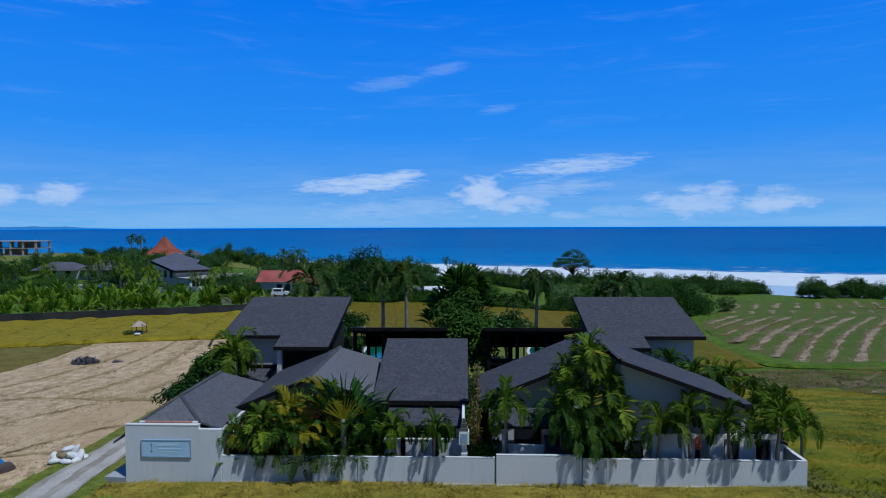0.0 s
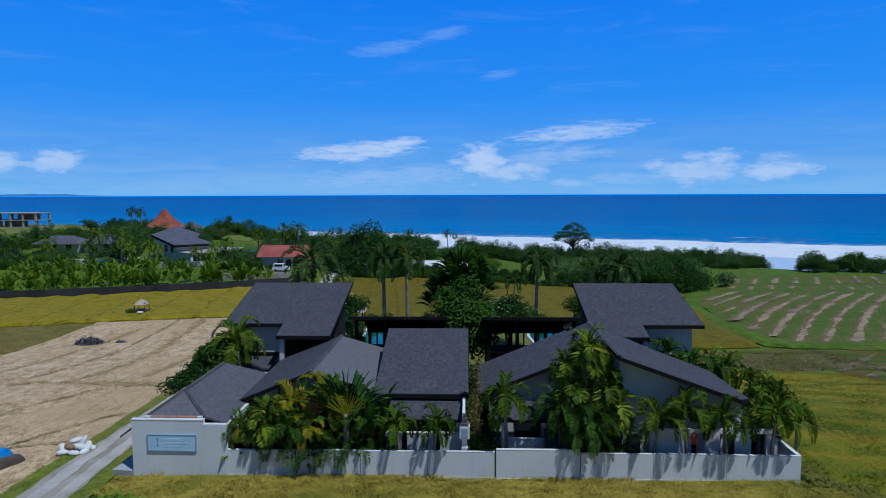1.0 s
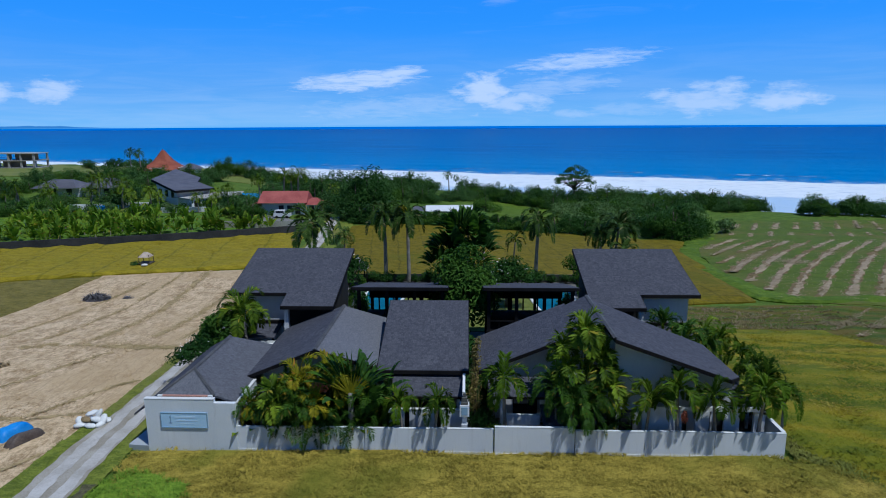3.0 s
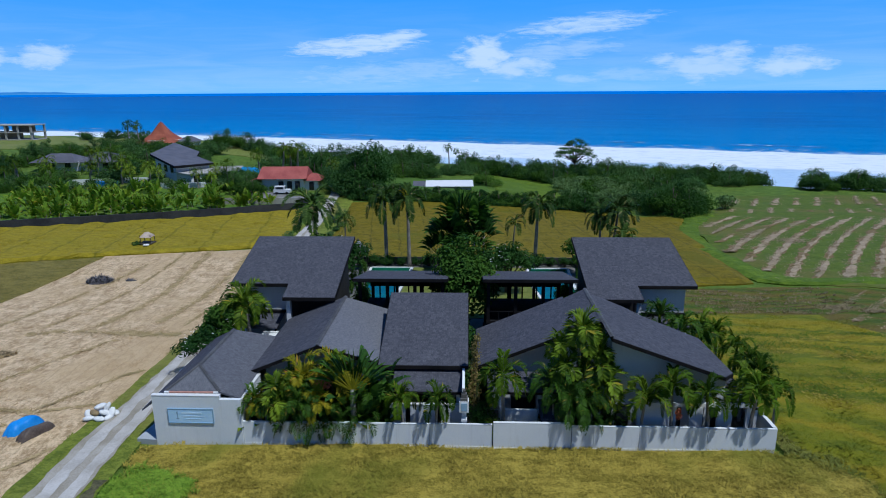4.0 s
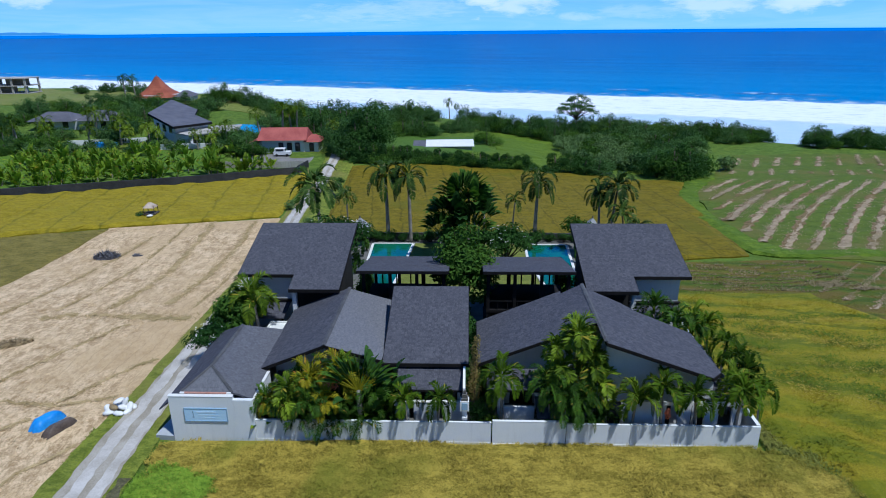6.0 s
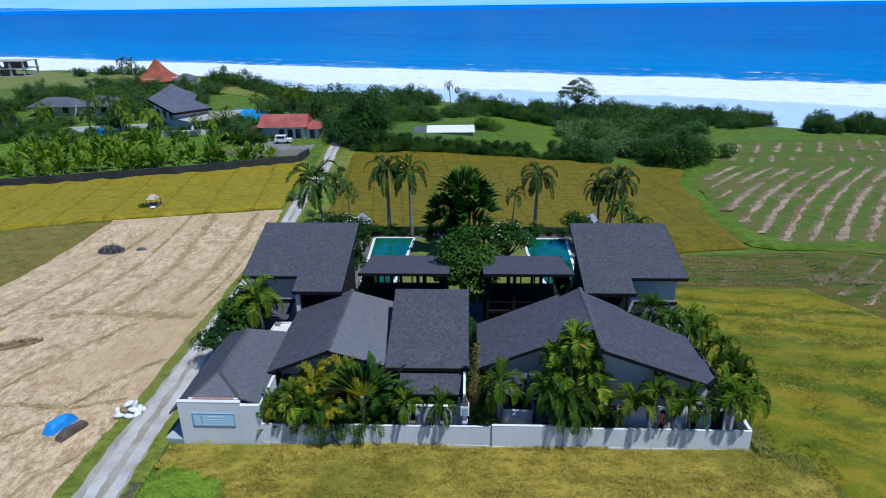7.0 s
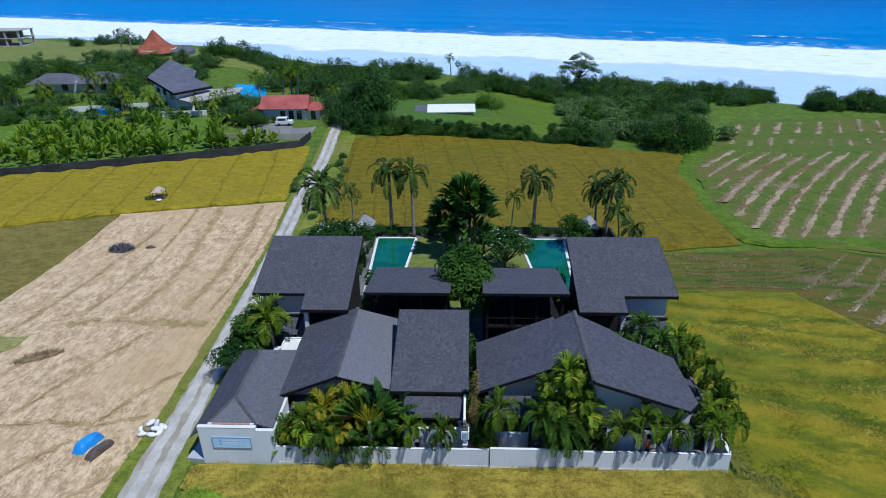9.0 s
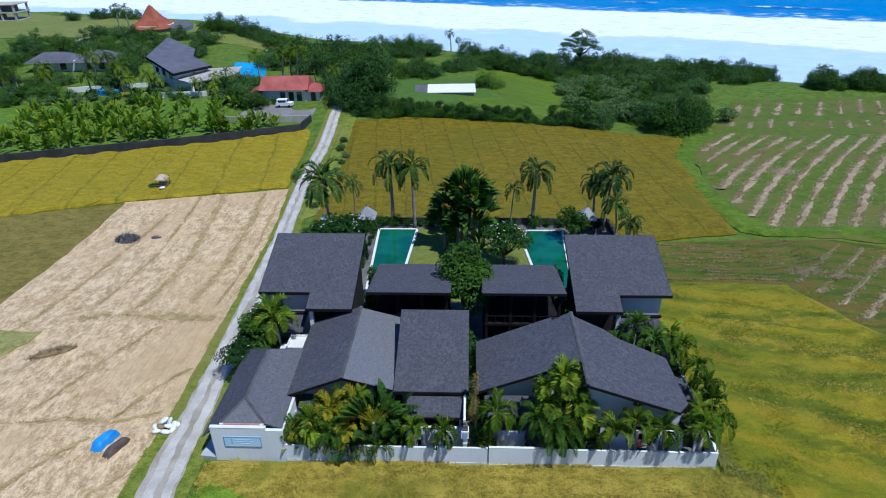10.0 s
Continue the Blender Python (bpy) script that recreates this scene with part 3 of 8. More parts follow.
def swell(x, y):
    off, along = y + COAST * x, x - COAST * y
    if off > 620 or off < 200:
        return SEA_Z
    w = 6.0 * noise.noise(Vector((along * 0.012, 0, 3))) + 2.0 * noise.noise(Vector((along * 0.05, 0, 5)))
    z = 0.0
    for at, high, wide in ((432, 1.5, 7), (385, 0.9, 6), (345, 0.7, 6), (474, 0.8, 13), (520, 0.6, 15), (570, 0.5, 16)):
        d = (off + w * 1.5 - at) / wide
        z += high * math.exp(-d * d) * (0.65 + 0.7 * noise.noise(Vector((along * 0.02, at, 0))))
    return SEA_Z + z


solid("sea", sheet(spread(-4700, 4700, -520, 340, 10.0, 1.5), spread(175, 4900, 240, 640, 4.0, 1.5), swell), MAT_SEA,
      "deep blue ocean with white breaking surf along the shore", "sea", kind="structure", villa=False, smooth=True)

def wavy(poly, gap=2.5, amount=0.5, seed=0.0, closed=True):
    """A plan polygon with more corners and an uneven edge."""
    out = []
    n = len(poly)
    for i in range(n if closed else n - 1):
        a, b = Vector(poly[i]), Vector(poly[(i + 1) % n])
        k = max(1, int((b - a).length / gap))
        for j in range(k):
            p = a.lerp(b, j / k)
            out.append((p.x + amount * noise.noise(Vector((p.x * 0.3, p.y * 0.3, seed))), p.y + amount * noise.noise(Vector((p.x * 0.3, p.y * 0.3, seed + 9)))))
    return out


def inside(poly, x, y):
    hit = False
    j = len(poly) - 1
    for i in range(len(poly)):
        (xi, yi), (xj, yj) = poly[i], poly[j]
        if (yi > y) != (yj > y) and x < (xj - xi) * (y - yi) / (yj - yi) + xi:
            hit = not hit
        j = i
    return hit


def cover(poly, cell, high, bumps, height=land):
    """A sheet over a plan polygon, cut into cells, with a skirt down to the ground."""
    bm = bmesh.new()
    bm.faces.new([bm.verts.new((x, y, 0)) for x, y in poly])
    xs, ys = [p[0] for p in poly], [p[1] for p in poly]
    for axis, lo, hi in ((0, min(xs), max(xs)), (1, min(ys), max(ys))):
        v = math.ceil(lo / cell) * cell
        while v < hi:
            co, no = [0, 0, 0], [0, 0, 0]
            co[axis], no[axis] = v, 1
            bmesh.ops.bisect_plane(bm, geom=bm.verts[:] + bm.edges[:] + bm.faces[:], plane_co=co, plane_no=no)
            v += cell
    bmesh.ops.recalc_face_normals(bm, faces=bm.faces)
    if bm.faces and sum(f.normal.z for f in bm.faces) < 0:
        bmesh.ops.reverse_faces(bm, faces=bm.faces)
    rim = [e for e in bm.edges if e.is_boundary]
    brink = {v for e in rim for v in e.verts}
    ext = bmesh.ops.extrude_edge_only(bm, edges=rim)["geom"]
    low = {g for g in ext if isinstance(g, bmesh.types.BMVert)}
    for v in bm.verts:
        x, y = v.co.x, v.co.y
        if v in low:
            v.co.z = height(x, y) - 0.3
        else:
            v.co.z = height(x, y) + high * (0.3 if v in brink else 1.0) + bumps * noise.noise(Vector((x * 0.35, y * 0.35, 2))) + 0.5 * bumps * noise.noise(Vector((x * 1.3, y * 1.3, 4)))
    bm.verts.index_update()
    s = Shape()
    s.v = [tuple(v.co) for v in bm.verts]
    s.f = [tuple(v.index for v in f.verts) for f in bm.faces]
    bm.free()
    return s


def tufts(s, poly, per_m2, high, wide, seed, lift=0.0, ymax=1e9, blades=3, height=land, up=0.8, margin=0.2):
    """Adds clumps of blades on a field, densest where y is small."""
    rnd = random.Random(seed)
    xs, ys = [p[0] for p in poly], [p[1] for p in poly]
    room = {}
    area = (max(xs) - min(xs)) * (min(max(ys), ymax) - min(ys))
    for _ in range(int(area * per_m2)):
        x, y = rnd.uniform(min(xs), max(xs)), rnd.uniform(min(ys), min(max(ys), ymax))
        cell = (math.floor(x * 2), math.floor(y * 2))
        if cell not in room:
            cx, cy = cell[0] / 2 + 0.25, cell[1] / 2 + 0.25
            room[cell] = all(inside(poly, cx + a * margin, cy + b * margin) for a, b in ((-1, 0), (1, 0), (0, -1), (0, 1)))
        if not room[cell]:
            continue
        z = height(x, y) + lift
        for _ in range(blades):
            a, l = rnd.uniform(0, 6.28), rnd.uniform(0.3, 1.0) * high
            dx, dy = math.cos(a), math.sin(a)
            w = wide * rnd.uniform(0.6, 1.2)
            s.face((x - dy * w, y + dx * w, z - 0.05), (x + dy * w, y - dx * w, z - 0.05), (x + dx * l * 1.1, y + dy * l * 1.1, z + l * up))
    return s


TAN = wavy([(-26.6, 20), (-26.4, 35), (-26.0, 45.6), (-26.0, 57.4), (-26.3, 75), (-26.9, 88), (-28.4, 106.0), (-57.2, 100.7), (-57.3, 65.6), (-75.3, 45), (-110, 25), (-110, 5), (-26.6, 5)], 2.5, 0.3, 1)
GOLD_L = wavy([(-29.6, 106.3), (-30.2, 126.7), (-31.4, 139.6), (-35.5, 138.8), (-43.3, 135.2), (-60.4, 130.0), (-71.5, 127.3), (-92.0, 121.3), (-150, 108), (-150, 88), (-75, 95.4), (-57.5, 100.6)], 2.5, 0.35, 2)
OLIVE = wavy([(-57.2, 66.3), (-56.9, 100.2), (-75, 95.6), (-150, 87), (-150, 20), (-112, 27), (-76, 46)], 3, 0.6, 3)
BACK = wavy([(-22.0, 92), (-20.8, 105.7), (-22.0, 146), (-4, 148.6), (19.6, 148.0), (31.5, 144.8), (54.0, 136.5), (50.0, 128), (47.0, 106), (46.6, 88.5), (32, 86.0), (27, 88), (27, 92)], 2.5, 0.5, 4)
FRONT = wavy([(-19.5, 12), (-20.6, 34.0), (-21.2, 37.2), (-20.4, 38.5), (-16.2, 38.45), (-15.0, 38.4), (21.8, 37.0), (24.6, 36.0), (26.9, 33.6), (27.9, 12)], 2.0, 0.4, 5)
YOUNG = wavy([(-21.2, 20), (-21.2, 34.4), (-20.0, 36.0), (-18.4, 35.6), (-16.9, 35.0), (-15.2, 34.2), (-15.0, 32.6), (-15.8, 31.0), (-15.2, 28.6), (-16.0, 20)], 1.0, 0.6, 15)
RIGHT_LOW = wavy([(27.2, 12), (26.4, 33.6), (24.4, 36.0), (23.2, 38.5), (23.3, 50), (24.2, 64), (26.0, 71.3), (39, 71.7), (45.5, 70.6), (46.8, 66), (48.6, 58.6), (53, 51), (60, 42), (75, 32), (110, 20), (110, 12)], 2.5, 0.6, 6)
RIGHT_MID = wavy([(27.6, 70.6), (29.0, 84.5), (33, 85.5), (48, 86.5), (61, 86.0), (75, 79.5), (110, 71.5), (110, 19.5), (74.3, 31.5), (59.2, 41.4), (52.0, 50.6), (47.8, 58), (46.0, 65.4), (45, 70), (39, 70.9)], 2.5, 0.4, 7)
STRIPED = wavy([(49.2, 88.6), (48.6, 106), (52.5, 127), (63, 143), (80, 172), (125, 172), (170, 150), (170, 72), (112, 72), (76, 80.5), (62, 86.6)], 3, 0.8, 8)

for name, poly, mat, cell, high, bumps, label, cat in (
        ("stubble_field", TAN, MAT_TAN, 2.5, 0.02, 0.10, "pale dry harvested rice stubble field", "field"),
        ("rice_field", GOLD_L, MAT_GOLD, 1.6, 0.55, 0.30, "ripe golden rice crop beside the stubble", "rice field"),
        ("fallow_field", OLIVE, MAT_OLIVE, 3.0, 0.15, 0.12, "olive-brown fallow field", "field"),
        ("rice_field", BACK, MAT_BROWNGOLD, 2.5, 0.55, 0.12, "ripe golden rice crop behind the villa", "rice field"),
        ("rice_seedlings", YOUNG, MAT_YOUNG, 1.0, 0.34, 0.1, "bright green young growth at the field corner", "rice field"),
        ("rice_field", FRONT, MAT_FRONT, 1.0, 0.25, 0.10, "golden rice crop in front of the boundary wall", "rice field"),
        ("rice_field", RIGHT_LOW, MAT_GREENGOLD, 2.5, 0.45, 0.14, "yellow-green rice terrace beside the villa", "rice field"),
        ("fallow_field", RIGHT_MID, MAT_CUT, 2.5, 0.12, 0.15, "green and straw cut rice terrace", "field"),
        ("terrace_field", STRIPED, MAT_TERRACE, 3.0, 0.25, 0.2, "grassy terrace with rows of turned soil", "field")):
    s = cover(poly, cell, high, bumps)
    if poly is FRONT:
        tufts(s, poly, 55, 0.34, 0.034, 1, 0.25, blades=3, up=0.5, margin=0.1)
    elif poly is YOUNG:
        tufts(s, poly, 70, 0.34, 0.03, 6, 0.3, up=0.8, margin=0.2)
    elif poly is GOLD_L:
        tufts(s, poly, 3.0, 0.3, 0.07, 2, 0.52, up=0.3, margin=2.0)
    elif poly is RIGHT_LOW:
        tufts(s, poly, 22.0, 0.26, 0.035, 3, 0.44, 71, up=0.5, margin=1.0)
    elif poly is TAN:
        tufts(s, poly, 6.0, 0.2, 0.05, 4, 0.03, up=0.35)
    elif poly is RIGHT_MID or poly is OLIVE:
        tufts(s, poly, 5.0, 0.3, 0.05, 5, 0.1, up=0.4)
    solid(name, s, mat, label, cat, kind="stuff", villa=False)

# the track, two wheel ruts with grass between and beside them
ROAD = [(-23.6, -5), (-23.7, 20), (-23.8, 34.6), (-23.9, 44.7), (-24.3, 56.3), (-25.1, 70), (-26.1, 91), (-26.9, 110), (-26.6, 130), (-27.5, 158), (-29.0, 165)]


def ribbon(line, left, right, lift, gap=1.5, ragged=0.25, seed=0, rate=0.9, height=land):
    pts = wavy(line, gap, 0.12, seed, closed=False)
    s = Shape()
    for i, (x, y) in enumerate(pts):
        a, b = pts[max(i - 1, 0)], pts[min(i + 1, len(pts) - 1)]
        d = Vector((b[0] - a[0], b[1] - a[1])).normalized()
        for w in (left(y) if callable(left) else left, right):
            w += 0.5 * ragged * noise.noise(Vector((x * rate * 3.1, y * rate * 3.1, w + seed))) + ragged * noise.noise(Vector((x * rate, y * rate, w + seed)))
            px, py = x + d.y * w, y - d.x * w
            s.v.append((px, py, height(px, py) + lift))
        if i:
            k = 2 * i
            s.f.append((k - 2, k - 1, k + 1, k))
    return s


def verge_edge(y):
    """How far the grass reaches from the middle of the track towards the stubble."""
    return -3.3 + 0.8 * step(33, 48, y) + 0.6 * step(50, 92, y) - 0.4 * step(92, 110, y)


VERGE = ribbon(ROAD, verge_edge, 2.5, 0.10, 0.45, 0.18, 3, 0.5)
edge = [p for i, p in enumerate(VERGE.v) if i % 2 == 0] + [p for i, p in enumerate(VERGE.v) if i % 2][::-1]
tufts(VERGE, [(p[0], p[1]) for p in edge if 20 < p[1] < 160], 46.0, 0.20, 0.05, 12, 0.09, up=0.35, margin=0.0)
solid("verge", VERGE, MAT_BERM, "green grass verge beside the track", "verge", kind="stuff", villa=False)
track = thing("road", "pale crushed-stone farm track with two wheel ruts", "road", (-23.3, 20, 0), kind="structure", villa=False)
part("bed", ribbon(ROAD, lambda y: -1.8 + 0.45 * step(36, 52, y), 1.3, 0.14, 0.5, 0.2, 5, 0.5), MAT_ROAD, track)
for a, b, q in ((-1.15, -0.3, 15), (0.3, 1.15, 25)):
    part("wheel_rut", ribbon(ROAD, a, b, 0.165, 0.4, 0.24, q, 0.6), MAT_RUT, track, "pale worn wheel rut")
ridge = Shape()
for off, dens in ((0.02, 2.5), (-1.8, 9.0), (1.5, 9.0)):
    mid = [(x + off, y) for x, y in ROAD if y < 158]
    tufts(ridge, [(x - 0.28, y) for x, y in mid] + [(x + 0.28, y) for x, y in mid][::-1], dens, 0.13, 0.05, 21, 0.13, up=0.3)
tufts(ridge, [(-21.0, 18), (-21.0, 36.5), (-18.4, 37.0), (-18.4, 18)], 40, 0.30, 0.04, 22, 0.0, up=0.5)
solid("grass_tufts", ridge, MAT_BERM, "sparse grass along and between the ruts of the track", "grass", kind="stuff", villa=False)

DITCH = ribbon([p for p in ROAD if p[1] < 36], 1.6, 2.35, 0.125, 0.35, 0.35, 44, 0.9)
solid("ditch", DITCH, MAT_DITCH, "shallow dark ditch of mud and dead grass beside the track", "ditch", kind="stuff", villa=False)


def stubble_top(x, y):
    return land(x, y) + 0.02 + 0.10 * noise.noise(Vector((x * 0.35, y * 0.35, 2))) + 0.05 * noise.noise(Vector((x * 1.3, y * 1.3, 4)))


# trodden lines across the stubble, where harvesting left darker straw
MAT_TROD = crop("trodden_straw", (0.22, 0.155, 0.058), (0.50, 0.375, 0.19), (0.27, 0.215, 0.085), 0.5)
for k, (wide, line) in enumerate((
        (0.75, [(-40.2, 104), (-38.9, 90), (-37.8, 78.6), (-38.1, 70.7), (-38.9, 64.8)]),
        (0.7, [(-33.2, 104), (-32.1, 91), (-31.9, 81), (-32.1, 71.6), (-32.7, 66.0)]),
        (1.1, [(-45.0, 62.2), (-42.1, 63.0), (-39.5, 63.4), (-34.7, 62.4), (-27.8, 61.9)]),
        (0.35, [(-27.2, 51.6), (-28.6, 49.6), (-30.2, 47.2), (-31.1, 44.6), (-32.3, 43.3)]),
        (0.4, [(-27.6, 44.6), (-30.3, 43.5), (-32.3, 43.3), (-36.3, 43.9), (-39.2, 43.4), (-46, 43.2), (-56, 42)]),
        (0.3, [(-27.3, 38.0), (-28.5, 36.2), (-29.6, 34.8), (-31, 30)]),
        (0.45, [(-34.2, 60.3), (-35.9, 56.4), (-37.4, 52.2), (-38.9, 48.5), (-39.9, 45.2)]),
        (0.5, [(-47.3, 96), (-48.5, 82.6), (-49.3, 74.3), (-49.8, 67.9), (-50.9, 60.6), (-53, 52)]),
        (0.35, [(-32.7, 41.4), (-34.6, 39.5), (-36.4, 37.1), (-37.3, 35.6), (-39, 31)]),
        (0.4, [(-44.2, 103), (-43.6, 92), (-43.2, 80), (-43.8, 70), (-44.6, 64)]),
        (0.35, [(-29.6, 100), (-29.0, 84), (-28.8, 72), (-29.4, 63)]))):
    s = ribbon(line, -0.45 * wide, 0.45 * wide, 0.03, 0.4, 0.9 * wide, 60 + k, 0.9, stubble_top)
    rnd = random.Random(400 + k)
    for (x0, y0), (x1, y1) in zip(line, line[1:]):
        for _ in range(int(60 * wide * math.hypot(x1 - x0, y1 - y0))):
            f = rnd.random()
            x, y = x0 + (x1 - x0) * f + rnd.gauss(0, wide * 0.6), y0 + (y1 - y0) * f + rnd.gauss(0, wide * 0.6)
            z, a, l, w = stubble_top(x, y), rnd.uniform(0, 6.28), rnd.uniform(0.12, 0.35), rnd.uniform(0.03, 0.07)
            dx, dy = math.cos(a), math.sin(a)
            s.face((x - dy * w, y + dx * w, z), (x + dy * w, y - dx * w, z), (x + dx * l, y + dy * l, z + l * 0.4))
    solid("trodden_line", s, MAT_TROD, "line of darker trodden straw across the stubble", "straw", group="trodden lines", kind="stuff", villa=False)
solid("grass_patch", cover(wavy([(-62, 60.5), (-52, 59.4), (-47.6, 59.4), (-47.4, 56.6), (-49.0, 53.6), (-60, 52)], 1.0, 0.8, 71), 1.0, 0.16, 0.1, stubble_top), crop("thin_grass", (0.15, 0.155, 0.035), (0.34, 0.32, 0.11), (0.13, 0.16, 0.03), 0.5), "patch of green grass in the stubble", "grass", kind="stuff", villa=False)

# rows of turned soil on the far right terraces: brown lanes under a litter of pale straw
def rows_of_straw(field, first, count, gap_x, stretches, wide, slope=0.71, dense=17, base=0.31, bend=0.0):
    for row in range(count):
        lane, straw, pale = Shape(), Shape(), None
        rnd = random.Random(40 + row + int(first))
        for y0, y1 in stretches:
            ya, yb = y0 + rnd.uniform(-1.0, 3), y1 + rnd.uniform(-4, 0.5)
            n = max(16, int((yb - ya) / 0.5))
            full = rnd.uniform(0.65, 1.1)
            prev = pale = None
            for k in range(n + 1):
                y = ya + (yb - ya) * k / n
                x = first + row * gap_x + (y - 90) * slope + 0.0045 * max(0.0, min(y, 140) - 104) ** 2 * bend + 0.5 * math.sin((y - 90) * 0.07 + row * 0.5)
                if not inside(field, x - 2.2, y - 1) or not inside(field, x + 1.8, y):
                    prev = pale = None
                    continue
                taper = min(1.0, 0.35 + 3.0 * math.sin(math.pi * (k + 0.4) / (n + 0.8)))
                gap = noise.noise(Vector((row * 3.1, y * 0.16, 3)))
                wl, wr = [0.75 * wide * full * taper * (0.8 + 0.9 * noise.noise(Vector((x * 0.6, y * 0.6, q)))) for q in (7, 17)]
                cur = [(x - wl, y), (x, y), (x + wr, y)]
                cur = [(a, b, land(a, b) + base + (0.03 if i == 1 else -0.03) + 0.2 * noise.noise(Vector((a * 0.35, b * 0.35, 2))) + 0.1 * noise.noise(Vector((a * 1.3, b * 1.3, 4)))) for i, (a, b) in enumerate(cur)]
                thick = 0.5 * wide * full * taper * (0.8 + 1.0 * noise.noise(Vector((x * 0.5, y * 0.35, 27)))) * min(1.0, max(0.0, 1.3 + 2.6 * gap)) * (1.0 if base > 0.2 else 0.4)
                jag = [0.4 * noise.noise(Vector((x * 1.9, y * 1.9, q))) for q in (41, 47)]
                if thick > 0.12:
                    o = 0.25 + 0.4 * noise.noise(Vector((row, y * 0.3, 31)))
                    top = [(cur[1][0] + o - thick + jag[0], y, cur[1][2] - 0.01), (cur[1][0] + o, y, cur[1][2] + 0.03), (cur[1][0] + o + thick * 0.9 + jag[1], y, cur[1][2] - 0.01)]
                    if pale:
                        for i in range(2):
                            straw.face(pale[i], pale[i + 1], top[i + 1], top[i])
                    pale = top
                else:
                    pale = None
                if prev:
                    for i in range(2):
                        lane.face(prev[i], prev[i + 1], cur[i + 1], cur[i])
                    for _ in range(int(dense * 1.1 * max(0.1, 0.6 + 1.5 * gap))):
                        q = Vector(prev[1]).lerp(Vector(cur[1]), rnd.random())
                        q.x += rnd.gauss(0.1, 0.72 * wide / 1.3) * full
                        q.z += 0.03 + 0.08 * rnd.random()
                        a = rnd.gauss(0.95, 0.6)
                        d = Vector((math.cos(a), math.sin(a), rnd.uniform(-0.05, 0.10))) * rnd.uniform(0.15, 0.45)
                        e = Vector((-d.y, d.x, 0)).normalized() * rnd.uniform(0.03, 0.07)
                        straw.face(q - e, q + d - e * 0.4, q + d + e * 0.4, q + e)
                prev = cur
        for s, mat, lab in ((lane, MAT_BROWN, "lane of brown stubble between grass strips"), (straw, MAT_SOIL, "row of pale loose straw on the terrace")):
            if s.f:
                solid("straw_row", s, mat, lab, "straw", group="rows of straw", kind="stuff", villa=False)


rows_of_straw(STRIPED, 17.2, 29, 4.45, ((88, 139),), 1.6, 0.72, 17, 0.31, 1.0)
rows_of_straw(STRIPED, 32.0, 26, 4.6, ((142.8, 151),), 1.1, 0.5)
rows_of_straw(STRIPED, 38.0, 24, 5.2, ((154.5, 169),), 1.5, 0.55)
rows_of_straw(RIGHT_MID, 66.0, 9, 4.2, ((40, 84),), 0.95, 0.98, 14, 0.15)

# standing stubble on the cut terrace, in long lines that swing uphill at their far end
ticks = Shape()
rnd = random.Random(64)
for line in range(11):
    y_ = 72.9 + line * 1.18
    for k in range(330):
        x = 28.5 + 26 * rnd.random()
        y = y_ - 0.055 * (x - 30) + 0.3 * math.sin(x * 0.35 + line) + 0.03 * max(0.0, x - 44) ** 2 + rnd.gauss(0, 0.13)
        if noise.noise(Vector((x * 0.3, line * 1.7, 9))) < -0.2 or not inside(RIGHT_MID, x, y + 0.4) or not inside(RIGHT_MID, x, y - 0.4):
            continue
        z = land(x, y) + 0.12
        for _ in range(3):
            a, l = rnd.uniform(0, 6.28), rnd.uniform(0.16, 0.42)
            dx, dy, w = math.cos(a), math.sin(a), rnd.uniform(0.02, 0.05)
            ticks.face((x - dy * w, y + dx * w, z), (x + dy * w, y - dx * w, z), (x + dx * l * 0.5, y + dy * l * 0.5, z + l * 0.8))
for cx, cy, rx, ry, n in ((50.3, 74.8, 2.6, 1.2, 650), (54.0, 72.8, 2.0, 0.7, 420), (66.5, 114.5, 3.4, 2.2, 900)):
    for _ in range(n):
        x, y = cx + rnd.gauss(0, rx * 0.5), cy + rnd.gauss(0, ry * 0.5)
        z, a, l = land(x, y) + 0.22, rnd.uniform(0, 6.28), rnd.uniform(0.2, 0.5)
        dx, dy, w = math.cos(a), math.sin(a), rnd.uniform(0.03, 0.07)
        ticks.face((x - dy * w, y + dx * w, z), (x + dy * w, y - dx * w, z), (x + dx * l, y + dy * l, z + rnd.uniform(0.05, 0.3)))
solid("straw_litter", ticks, MAT_SOIL, "pale cut straw lying in lines on the terrace", "straw", kind="stuff", villa=False)


